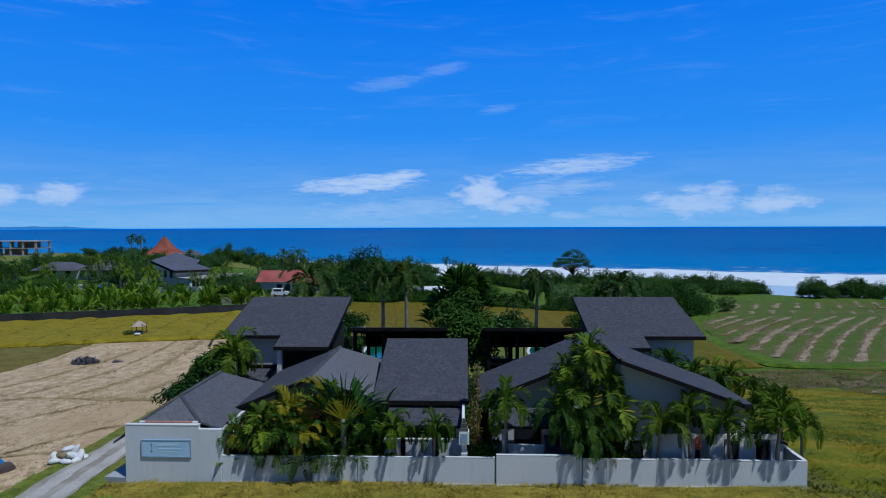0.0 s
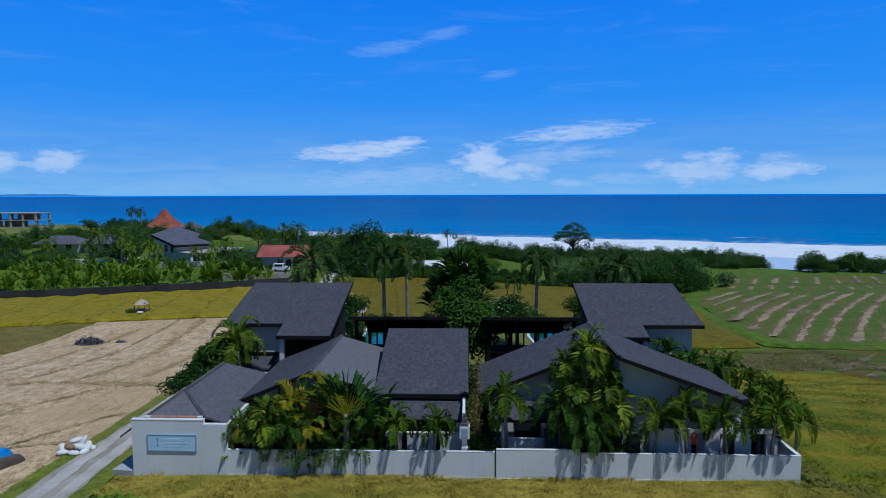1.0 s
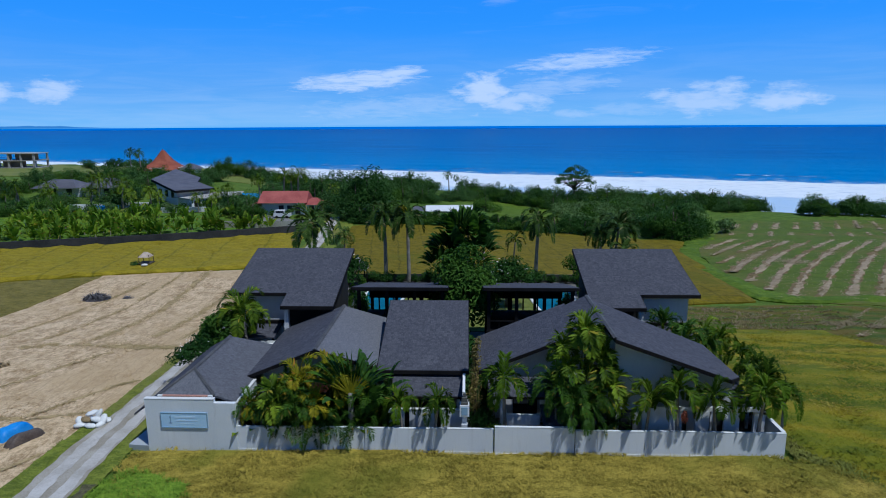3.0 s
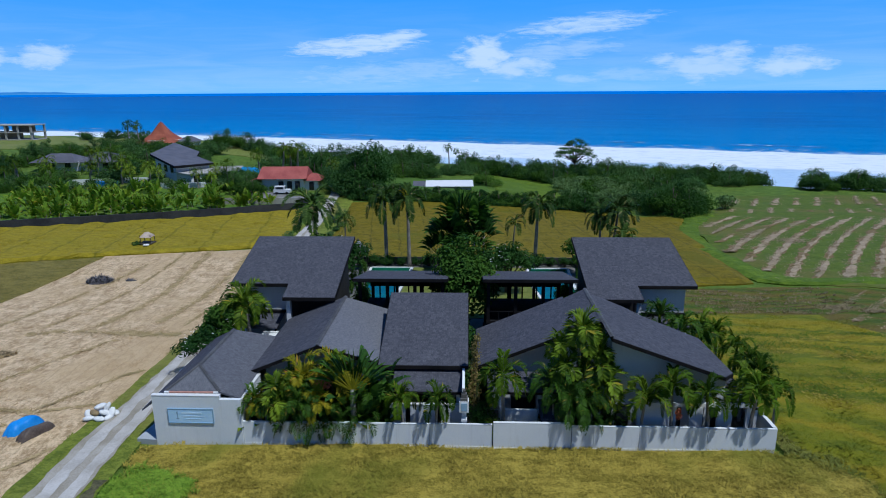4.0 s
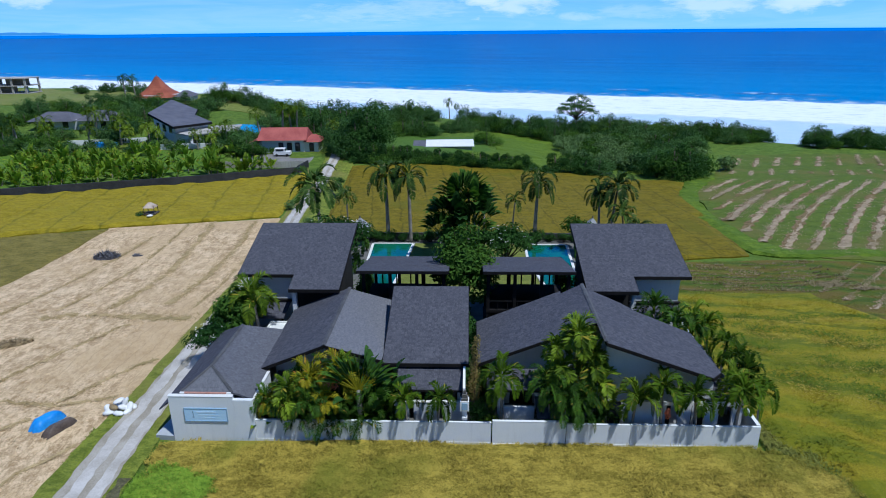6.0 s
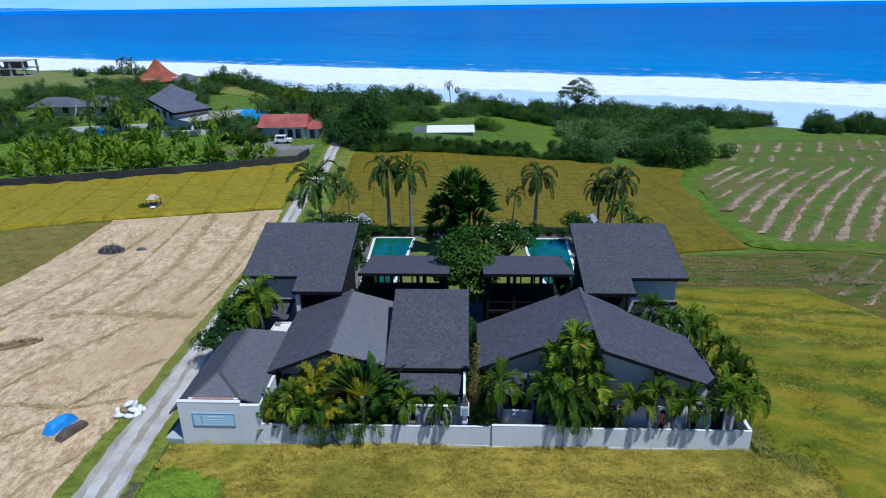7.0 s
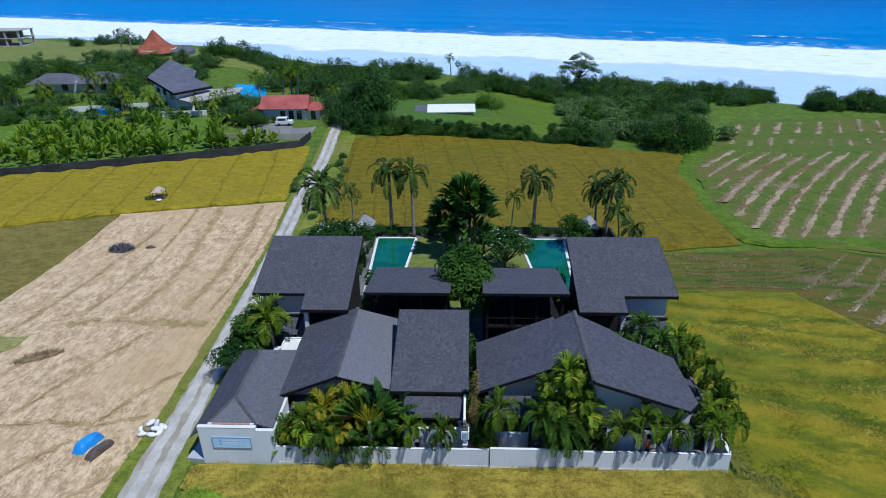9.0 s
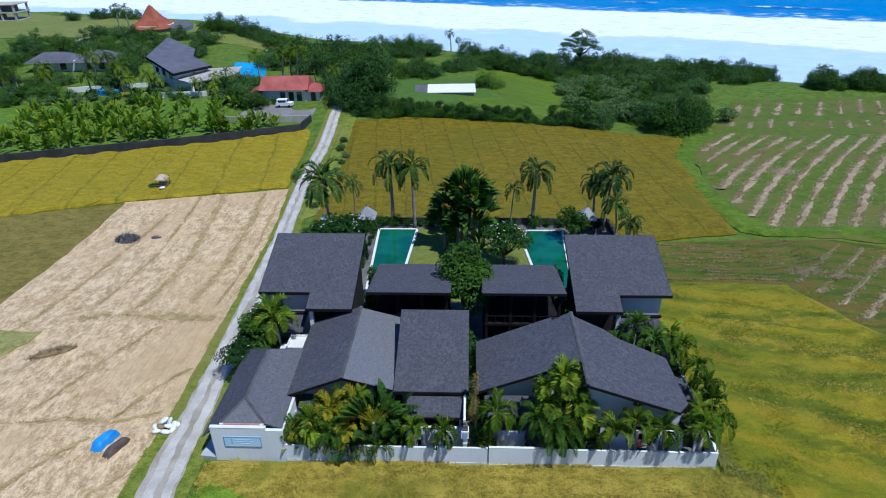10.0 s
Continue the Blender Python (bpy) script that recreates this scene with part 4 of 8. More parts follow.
for k, (wide, line) in enumerate((
        (1.0, [(29.5, 59.5), (32.7, 57.6), (37.8, 56.2), (40.8, 54.7), (44.8, 54.3), (50.0, 55.0)]),
        (0.9, [(26.5, 56.0), (28.7, 54.0), (32.0, 51.7), (36.2, 49.6), (40.0, 48.4), (46.0, 48.3), (54, 47.5)]),
        (1.1, [(27.0, 48.0), (28.1, 46.9), (31.5, 46.0), (34.1, 44.7), (36.5, 42.3), (40.5, 39.4), (48, 36)]),
        (0.7, [(31, 62.0), (35.5, 60.6), (41.2, 61.8), (46.5, 61.0)]))):
    s, ripe = Shape(), Shape()
    rnd = random.Random(500 + k)
    for (x0, y0), (x1, y1) in zip(line, line[1:]):
        for i in range(int(150 * wide * math.hypot(x1 - x0, y1 - y0))):
            f = rnd.random()
            x, y = x0 + (x1 - x0) * f + rnd.gauss(0, wide * 0.6), y0 + (y1 - y0) * f + rnd.gauss(0, wide * 0.8) - (1.9 * wide if i % 3 == 0 else 0.0)
            z, a, l, w = land(x, y) + 0.46, rnd.uniform(0, 6.28), rnd.uniform(0.15, 0.4), rnd.uniform(0.03, 0.07)
            dx, dy = math.cos(a), math.sin(a)
            (ripe if i % 3 == 0 else s).face((x - dy * w, y + dx * w, z), (x + dy * w, y - dx * w, z), (x + dx * l * 0.9, y + dy * l * 0.9, z + l * 0.3))
    solid("bund", s, MAT_BUND, "low green grass bund along the rice terrace", "bund", group="terrace bunds", kind="stuff", villa=False)
    solid("rice_fringe", ripe, MAT_FRONT, "ripe golden ears along the edge of the bund", "rice", group="terrace fringes", kind="stuff", villa=False)


# ---------------------------------------------------------------- the compound
LOW = -3.4
MAT_DARKSTONE = rough_paint("dark_garden_stone", (0.03, 0.032, 0.03), (0.075, 0.075, 0.07), 1.0, 5.0, 0.5)
yard = Shape().box(-21.9, 21.05, 37.75, 84.6, -6.0, 0.0)
solid("courtyard", yard, MAT_PAVING, "grey stone paving of the villa compound", "paving", kind="structure")


def boundary(name, pts, top, thick, label, mat=None):
    """A rendered wall along a line, in panels with a coping each."""
    T = thing(name, label, "wall", (pts[0][0], pts[0][1], 0), kind="structure")
    for (x0, y0), (x1, y1) in zip(pts, pts[1:]):
        n = max(1, round(math.hypot(x1 - x0, y1 - y0) / 4.2))
        for i in range(n):
            a = Vector((x0 + (x1 - x0) * i / n, y0 + (y1 - y0) * i / n))
            b = Vector((x0 + (x1 - x0) * (i + 1) / n, y0 + (y1 - y0) * (i + 1) / n))
            d = (b - a).normalized()
            nrm = Vector((-d.y, d.x)) * thick / 2
            a2, b2 = a + d * 0.012, b - d * 0.012
            z = top(*((a + b) / 2)) + (0.03 if i % 2 else 0.0)
            q = [a2 - nrm, b2 - nrm, b2 + nrm, a2 + nrm]
            part("panel", Shape().wall([tuple(p) for p in q], LOW if y1 > 45 else -0.6, lambda x, y: z), mat or MAT_WALL, T)
            if name.startswith("wall_front"):
                foot = nrm * 1.35
                q = [a2 - foot, b2 - foot, b2 - nrm, a2 - nrm]
                part("foot", Shape().wall([tuple(p) for p in q], -0.6, lambda x, y: 0.17), MAT_COPING, T, "pale wall foot")
            nr2 = nrm * 1.1
            q = [a2 - nr2, b2 - nr2, b2 + nr2, a2 + nr2]
            part("coping", Shape().slab([tuple(p) for p in q], lambda x, y: z + 0.04, 0.04), mat or MAT_WALL, T)
    return T


boundary("wall_front", [(-15.44, 37.8), (1.85, 37.8)], lambda x, y: 1.78, 0.16, "grey-white rendered boundary wall streaked by rain")
boundary("wall_front_middle", [(1.9, 37.72), (7.2, 37.72)], lambda x, y: 2.02, 0.2, "raised grey-white section of the boundary wall")
boundary("wall_front_east", [(7.25, 37.8), (20.95, 37.8)], lambda x, y: 1.78, 0.16, "grey-white rendered boundary wall by the palms")
boundary("wall_east", [(20.9, 38.0), (20.9, 64.0)], lambda x, y: 1.75 if y < 50 else 1.5, 0.24, "rendered side boundary wall half hidden by palms")
boundary("wall_east_rear", [(20.9, 64.1), (20.9, 84.2)], lambda x, y: 1.0, 0.24, "low dark side wall behind the pavilion", MAT_DARKSTONE)
boundary("wall_west", [(-21.8, 49.6), (-21.8, 84.4)], lambda x, y: 1.6, 0.24, "rendered side boundary wall along the track")
boundary("wall_north", [(-21.6, 84.4), (20.8, 84.4)], lambda x, y: 1.0, 0.24, "low dark rear boundary wall behind the pools", MAT_DARKSTONE)


def plane(x0, z0, x1, z1, axis=0):
    """A slope that passes z0 at x0 and z1 at x1 along x (axis 0) or y (axis 1)."""
    return lambda x, y: z0 + (z1 - z0) * ((x, y)[axis] - x0) / (x1 - x0)


def rect(x0, x1, y0, y1):
    return [(x0, y0), (x1, y0), (x1, y1), (x0, y1)]


def roof(parent, poly, top, mat, label="dark weathered shingle roof", thick=0.16, board=0.1):
    r = part("roof", Shape().slab(poly, top, thick), mat, parent, label)
    # fascia boards round the eaves, just proud of the slab
    n = len(poly)
    for i in range(n):
        a, b = Vector(poly[i]), Vector(poly[(i + 1) % n])
        d = (b - a).normalized()
        o = Vector((d.y, -d.x)) * 0.045
        s = Shape()
        q = [a + o - d * 0.02, b + o + d * 0.02, b - o * 0.1, a - o * 0.1]
        s.slab([tuple(p) for p in q], lambda x, y: top(x, y) - 0.03, thick + board)
        part("fascia", s, MAT_FASCIA, r)
    return r


def ridge_cap(parent, a, b, wide=0.16, high=0.09):
    a, b = Vector(a), Vector(b)
    d = (b - a).normalized()
    side = d.cross(Vector((0, 0, 1))).normalized() * wide
    up = Vector((0, 0, high))
    s = Shape()
    for p, q in ((-side, up * 0.9), (up * 0.9, side)):
        s.face(a + p - up * 0.2 * (p != up * 0.9), b + p - up * 0.2 * (p != up * 0.9), b + q - up * 0.2 * (q != up * 0.9), a + q - up * 0.2 * (q != up * 0.9))
    s.face(a - side - up * 0.2, a + up * 0.9, a + side - up * 0.2)
    s.face(b + side - up * 0.2, b + up * 0.9, b - side - up * 0.2)
    s.face(a - side - up * 0.2, a + side - up * 0.2, b + side - up * 0.2, b - side - up * 0.2)
    return part("ridge_cap", s, MAT_CAP, parent)


def window(parent, x, y, z, w, h, name="window", facing=-1):
    """A dark framed opening on a wall that faces the approach (facing -1) or away."""
    f = Shape()
    d0, d1 = (y - 0.07, y + 0.02) if facing < 0 else (y - 0.02, y + 0.07)
    for x0, x1, z0, z1 in ((x - w / 2, x + w / 2, z + h - 0.07, z + h), (x - w / 2, x + w / 2, z, z + 0.07), (x - w / 2, x - w / 2 + 0.07, z + 0.07, z + h - 0.07), (x + w / 2 - 0.07, x + w / 2, z + 0.07, z + h - 0.07)):
        f.box(x0, x1, d0, d1, z0, z1)
    o = part(name, f, MAT_FASCIA, parent, "dark-framed opening")
    part("pane", Shape().box(x - w / 2 + 0.07, x + w / 2 - 0.07, d0 + 0.04, d1 - 0.01, z + 0.07, z + h - 0.07), MAT_GLASS, o)
    return o


# gatehouse: tall sign wall, hipped roof behind it
gate = thing("gatehouse", "white gatehouse with a dark hipped shingle roof and a sign wall", "gatehouse", (-18.8, 42, 0))
part("sign_wall", Shape().box(-21.62, -16.9, 37.62, 37.92, -0.6, 3.74), MAT_WALL, gate, "tall grey-white rendered wall carrying the sign")
part("coping", Shape().box(-21.65, -16.88, 37.6, 37.94, 3.74, 3.79), MAT_COPING, gate)
part("sign_wall", Shape().box(-16.896, -15.45, 37.62, 37.92, -0.6, 3.5), MAT_WALL, gate, "lower end of the sign wall")
part("side_wall", Shape().box(-15.72, -15.45, 37.925, 41.9, 0.0, 3.36), MAT_WALL, gate)
part("side_coping", Shape().box(-15.76, -15.41, 37.925, 41.9, 3.36, 3.43), MAT_COPING, gate)
part("room", Shape().wall(rect(-21.3, -16.0, 38.5, 48.2), -0.6, lambda x, y: 2.9 if x < -20 else 3.2), MAT_HOUSE, gate)
gx, gf, gb, gz = -19.05, 39.9, 46.6, 5.06
apex, back = (gx, gf, gz), (gx, gb, gz)
lf, rf = (-20.9, 38.1, 3.8), (-17.0, 38.1, 3.86)
lc, rc, lb, rb = (-22.5, 37.8, 2.6), (-15.55, 37.98, 3.46), (-22.3, 49.6, 2.85), (-15.85, 48.9, 3.45)


def plates(name, faces, mat, parent, thick=0.14):
    """Roof plates given by their upper corners, closed below."""
    s = Shape()
    for f in faces:
        low = [(x, y, z - thick) for x, y, z in f]
        s.face(*f)
        s.face(*low[::-1])
        for i in range(len(f)):
            j = (i + 1) % len(f)
            s.face(f[i], low[i], low[j], f[j])
    return part(name, s, mat, parent)


plates("roof", [(lb, lc, apex, back), (lc, lf, apex)], MAT_ROOF_Y, gate)
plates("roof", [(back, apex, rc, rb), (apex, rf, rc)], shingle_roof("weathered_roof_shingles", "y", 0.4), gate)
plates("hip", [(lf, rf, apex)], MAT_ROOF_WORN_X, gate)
plates("rear_hip", [(lb, back, rb)], MAT_ROOF_X, gate)
ridge_cap(gate, (gx, gf, gz + 0.03), (gx, gb, gz + 0.03))
ridge_cap(gate, (gx, gf, gz + 0.03), (lf[0], lf[1], lf[2] + 0.03), 0.12)
ridge_cap(gate, (gx, gf, gz + 0.03), (rf[0], rf[1], rf[2] + 0.03), 0.12)
for i in range(11):
    ends = i in (0, 10)
    x = -20.85 + i * 0.345
    t = Shape().tube([(x, 38.0, 3.85), (x + 0.325, 38.0, 3.85)], 0.07, 8)
    part("ridge_tile", t, MAT_COPING if ends else MAT_TERRACOTTA, gate, "white end tile" if ends else "terracotta tile")
sign = thing("sign_board", "pale blue sign board on the gatehouse wall", "sign", (-18.97, 37.6, 1.75))
part("board", Shape().box(-20.52, -17.42, 37.55, 37.615, 1.78, 2.77), MAT_SIGN, sign)
fr = Shape()
for b in ((-20.57, -17.37, 37.53, 37.615, 2.77, 2.83), (-20.57, -17.37, 37.53, 37.615, 1.72, 1.78), (-20.57, -20.52, 37.53, 37.615, 1.78, 2.77), (-17.42, -17.37, 37.53, 37.615, 1.78, 2.77)):
    fr.box(*b)
part("frame", fr, MAT_SIGN_DARK, sign, "thin blue-grey frame")
part("emblem", Shape().box(-19.92, -19.86, 37.54, 37.55, 2.02, 2.62).box(-20.0, -19.8, 37.54, 37.55, 2.06, 2.11).box(-19.97, -19.92, 37.54, 37.55, 2.44, 2.56), MAT_SIGN_DARK, sign, "small dark emblem")
for z, x0, x1, h in ((2.42, -19.6, -18.2, 0.14), (2.2, -19.5, -18.0, 0.09), (2.02, -19.3, -18.3, 0.06)):
    part("text_bar", Shape().box(x0, x1, 37.54, 37.55, z, z + h), MAT_SIGN_MARK, sign, "pale line of unreadable lettering")
MAT_PALESTONE = rough_paint("worn_render", (0.36, 0.38, 0.39), (0.46, 0.48, 0.49), 1.0, 12.0, 0.2)
apron = Shape().wall([(-23.1, 37.75), (-21.64, 37.62), (-21.64, 41.6), (-22.6, 41.6)], -0.6, lambda x, y: 0.34 + 0.03 * (y - 37.6))
solid("apron", apron, MAT_PALESTONE, "low rendered ramp beside the gatehouse and track", "ramp", kind="structure")

# west villa: gabled roof
lv = thing("west_villa", "single-storey villa with a gabled dark shingle roof", "villa", (-11, 47, 0))
L1, L2 = plane(-16.35, 3.6, -11.0, 5.78), plane(-6.56, 4.5, -11.0, 5.78)
roof(lv, rect(-16.35, -11.0, 41.85, 53.1), L1, MAT_ROOF_Y)
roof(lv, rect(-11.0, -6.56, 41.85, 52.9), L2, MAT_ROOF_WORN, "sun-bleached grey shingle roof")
ridge_cap(lv, (-11.0, 41.82, 5.8), (-11.0, 53.12, 5.8), 0.18, 0.06)
part("wall", Shape().wall([(-15.4, 43.2), (-11.0, 43.2), (-11.0, 52.2), (-15.4, 52.2)], 0.0, lambda x, y: L1(x, y) - 0.17), MAT_HOUSE, lv)
part("wall", Shape().wall([(-10.99, 43.2), (-6.6, 43.2), (-6.6, 52.0), (-10.99, 52.0)], 0.0, lambda x, y: L2(x, y) - 0.17), MAT_HOUSE, lv)
window(lv, -13.0, 43.2, 0.0, 2.2, 2.2, "door")
window(lv, -9.0, 43.2, 0.3, 1.8, 2.0)
part("porch_roof", Shape().slab(rect(-15.2, -13.4, 39.9, 43.1), plane(39.9, 2.35, 43.1, 2.75, 1), 0.12), MAT_ROOF_X, lv)
part("beam", Shape().box(-15.5, -13.3, 41.3, 41.5, 2.05, 2.25), MAT_HOUSE, lv)

# central hall: one steep slope that rises away from the entrance
hall = thing("central_hall", "villa hall under a single sloping dark shingle roof", "villa", (-3, 46, 0))
C = plane(42.0, 4.2, 50.95, 6.9, 1)
roof(hall, rect(-6.52, 0.17, 42.0, 50.95), C, MAT_ROOF_X)
part("wall", Shape().wall(rect(-6.0, -0.2, 43.6, 50.2), 0.0, lambda x, y: C(x, y) - 0.17), MAT_HOUSE, hall)
for x in (-4.9, -3.0, -1.1):
    window(hall, x, 43.6, 0.0, 1.5, 2.3, "door")
AW = plane(40.0, 3.1, 42.3, 3.75, 1)
roof(hall, rect(-5.3, -0.28, 40.0, 42.3), AW, MAT_ROOF_X, "dark shingle awning roof", 0.1, 0.05)
for x in (-5.0, -0.55):
    part("post", Shape().box(x - 0.11, x + 0.11, 40.25, 40.47, 0.0, AW(x, 40.25) - 0.1), MAT_HOUSE, hall)
screen = thing("screen_wall", "white rendered garden wall in three panels", "wall", (-2.5, 40.2, 0), kind="structure")
for x0, x1 in ((-5.4, -4.3), (-3.95, -2.2), (-1.75, -0.25)):
    part("panel", Shape().box(x0, x1, 39.5, 39.7, 0.0, 2.3), MAT_HOUSE, screen)
    part("coping", Shape().box(x0 - 0.03, x1 + 0.03, 39.46, 39.74, 2.3, 2.36), MAT_COPING, screen)
MAT_WHITEPOST = rough_paint("white_masonry", (0.78, 0.79, 0.80), (0.86, 0.86, 0.86), 1.0, 14.0, 0.15, 0.8, 0.15, (0.5, 0.5, 0.48))
pillar = thing("gate_shrine", "slim white masonry pillar with a stepped cap and carved niche", "shrine", (0.25, 38.4, 0))
part("shaft", Shape().box(-0.26, 0.06, 38.3, 38.62, 0.0, 2.5), MAT_WHITEPOST, pillar)
part("cap", Shape().box(-0.42, 0.22, 38.14, 38.78, 2.5, 3.3), MAT_WHITEPOST, pillar)
part("niche", Shape().box(-0.31, 0.11, 38.11, 38.14, 2.62, 3.18), MAT_SIGN_DARK, pillar, "grey carved niche")
part("finial", Shape().box(-0.36, 0.16, 38.2, 38.72, 3.3, 3.5).box(-0.28, 0.08, 38.28, 38.64, 3.5, 3.8).box(-0.2, 0.0, 38.36, 38.56, 3.8, 4.05), MAT_PAVING, pillar)
part("band", Shape().box(-0.3, 0.1, 38.26, 38.66, 1.7, 1.86), MAT_COPING, pillar)
part("party_wall", Shape().box(-0.24, -0.06, 38.8, 42.2, 0.0, 4.0), MAT_WHITEPOST, pillar, "thin white garden wall")

# east villa: two unequal slopes
rv = thing("east_villa", "villa with a broad asymmetric gabled shingle roof", "villa", (10, 45, 0))
R1, R2 = plane(0.88, 4.17, 9.9, 7.82), plane(9.9, 7.72, 18.8, 4.55)
roof(rv, [(0.88, 42.1), (9.9, 42.1), (9.9, 49.5), (8.1, 49.1), (8.1, 49.6), (0.88, 49.4)], R1, MAT_ROOF_Y)
roof(rv, [(9.94, 39.1), (17.7, 39.1), (18.85, 40.6), (18.6, 46.7), (14.2, 47.5), (13.0, 48.3), (9.94, 49.1)], R2, MAT_ROOF_Y)
ridge_cap(rv, (9.92, 39.1, 7.8), (9.92, 49.5, 7.84), 0.17, 0.06)
part("wall", Shape().wall(rect(1.9, 9.9, 43.1, 48.9), 0.0, lambda x, y: R1(x, y) - 0.17), MAT_HOUSE, rv)
part("wall", Shape().wall(rect(10.2, 18.3, 40.3, 46.9), 0.0, lambda x, y: R2(x, y) - 0.17), MAT_HOUSE, rv)
for x in (14.9, 16.5, 17.7, 12.8, 11.2):
    window(rv, x, 40.3, 0.0, 0.95, 2.15, "door")
for x in (4.4, 7.6):
    window(rv, x, 43.1, 0.0, 1.8, 2.3, "door")
AW2 = plane(40.2, 3.05, 42.3, 3.65, 1)
roof(rv, rect(1.6, 8.4, 40.2, 42.3), AW2, MAT_ROOF_X, "dark shingle awning roof", 0.1, 0.05)
for x in (2.5, 5.3, 8.1):
    part("post", Shape().box(x - 0.1, x + 0.1, 40.4, 40.6, 0.0, AW2(x, 40.4) - 0.1), MAT_HOUSE, rv)
for x0, x1 in ((11.9, 14.55), (15.45, 16.35), (17.35, 18.35), (19.3, 19.75)):
    part("porch_wall", Shape().box(x0, x1, 38.85, 39.05, 0.0, 2.75), MAT_HOUSE, rv, "white rendered porch wall with door openings")
part("porch_lintel", Shape().box(11.9, 19.75, 38.86, 39.04, 2.752, 3.05), MAT_HOUSE, rv)
VE = plane(18.2, 3.1, 20.6, 2.35)
roof(rv, rect(18.4, 20.6, 39.5, 46.5), VE, MAT_ROOF_Y, "lean-to verandah roof", 0.1, 0.05)
for y in (39.7, 42.0, 44.2, 46.3):
    part("post", Shape().box(20.2, 20.42, y - 0.1, y + 0.1, 0.0, VE(20.3, y) - 0.1), MAT_HOUSE, rv)
# low wall panel with a short return, and a separate small roof beside it
box2 = thing("low_wall_panel", "low white rendered wall panel with a small shingle roof beside it", "outbuilding", (4.8, 39, 0))
part("wall", Shape().box(2.7, 5.1, 39.5, 39.65, 0.0, 2.0), MAT_HOUSE, box2)
part("side_wall", Shape().box(2.7, 2.85, 39.66, 40.6, 0.0, 2.0), MAT_HOUSE, box2)
part("coping", Shape().box(2.67, 5.13, 39.47, 39.68, 2.0, 2.04), MAT_COPING, box2)
part("roof", Shape().slab(rect(5.2, 7.6, 38.4, 40.4), plane(38.4, 1.85, 40.4, 2.4, 1), 0.1), MAT_ROOF_X, box2)


# upper pavilions: one slope each, with a stepped front eave
def pavilion(name, x0, x1, xm, deep_first, label):
    T = thing(name, label, "villa", ((x0 + x1) / 2, 58, 0), group="upper pavilions")
    U = plane(54.65, 6.48, 63.55, 8.93, 1)
    if deep_first:
        poly = [(x0, 52.45), (xm, 52.45), (xm, 54.65), (x1, 54.65), (x1, 63.55), (x0, 63.55)]
        wide, near = (xm + 0.15, x1 - 0.8), (x0 + 0.6, xm - 0.3)
    else:
        poly = [(x0, 54.65), (xm, 54.65), (xm, 52.45), (x1, 52.45), (x1, 63.55), (x0, 63.55)]
        wide, near = (x0 + 0.8, xm - 0.15), (xm + 0.3, x1 - 0.6)
    roof(T, poly, U, MAT_ROOF_X, "dark shingle roof with a stepped eave", 0.2, 0.1)
    part("wall", Shape().wall(rect(wide[0], wide[1], 55.3, 62.6), LOW, lambda x, y: U(x, y) - 0.21), MAT_HOUSE, T)
    # recessed front in near-black, its shade painted into the wall colour
    part("wall", Shape().wall(rect(min(near[0], wide[1] + 0.01) if deep_first else wide[1] + 0.31, near[1], 54.6, 62.4), LOW, lambda x, y: U(x, y) - 0.21), MAT_DARK, T, "recessed front, its shade painted near-black")
    px = xm - 0.25 if deep_first else xm + 0.35
    part("post", Shape().box(px - 0.2, px + 0.2, 52.8, 53.2, 0.0, U(0, 53) - 0.21), MAT_HOUSE, T)
    part("floor_band", Shape().box(wide[0] - 0.2, wide[1] + 0.2, 54.95, 55.28, 3.46, 3.66), MAT_FASCIA, T)
    part("lean_to", Shape().slab(rect(wide[0] - 0.1, wide[1] - 0.6 * (not deep_first), 52.5, 55.25), plane(52.5, 2.9, 55.25, 3.4, 1), 0.12), MAT_ROOF_X, T, "low shingle lean-to roof")
    for x in (wide[0] + 0.1, wide[1] - 0.8):
        part("lean_to_post", Shape().box(x - 0.1, x + 0.1, 52.65, 52.85, 0, 2.8), MAT_FASCIA, T)
    return T


pavilion("west_pavilion", -22.15, -11.9, -16.65, False, "two-storey white pavilion with a dark single-slope roof")
pavilion("east_pavilion", 11.05, 21.17, 15.75, True, "two-storey white pavilion with a dark single-slope roof by the palms")


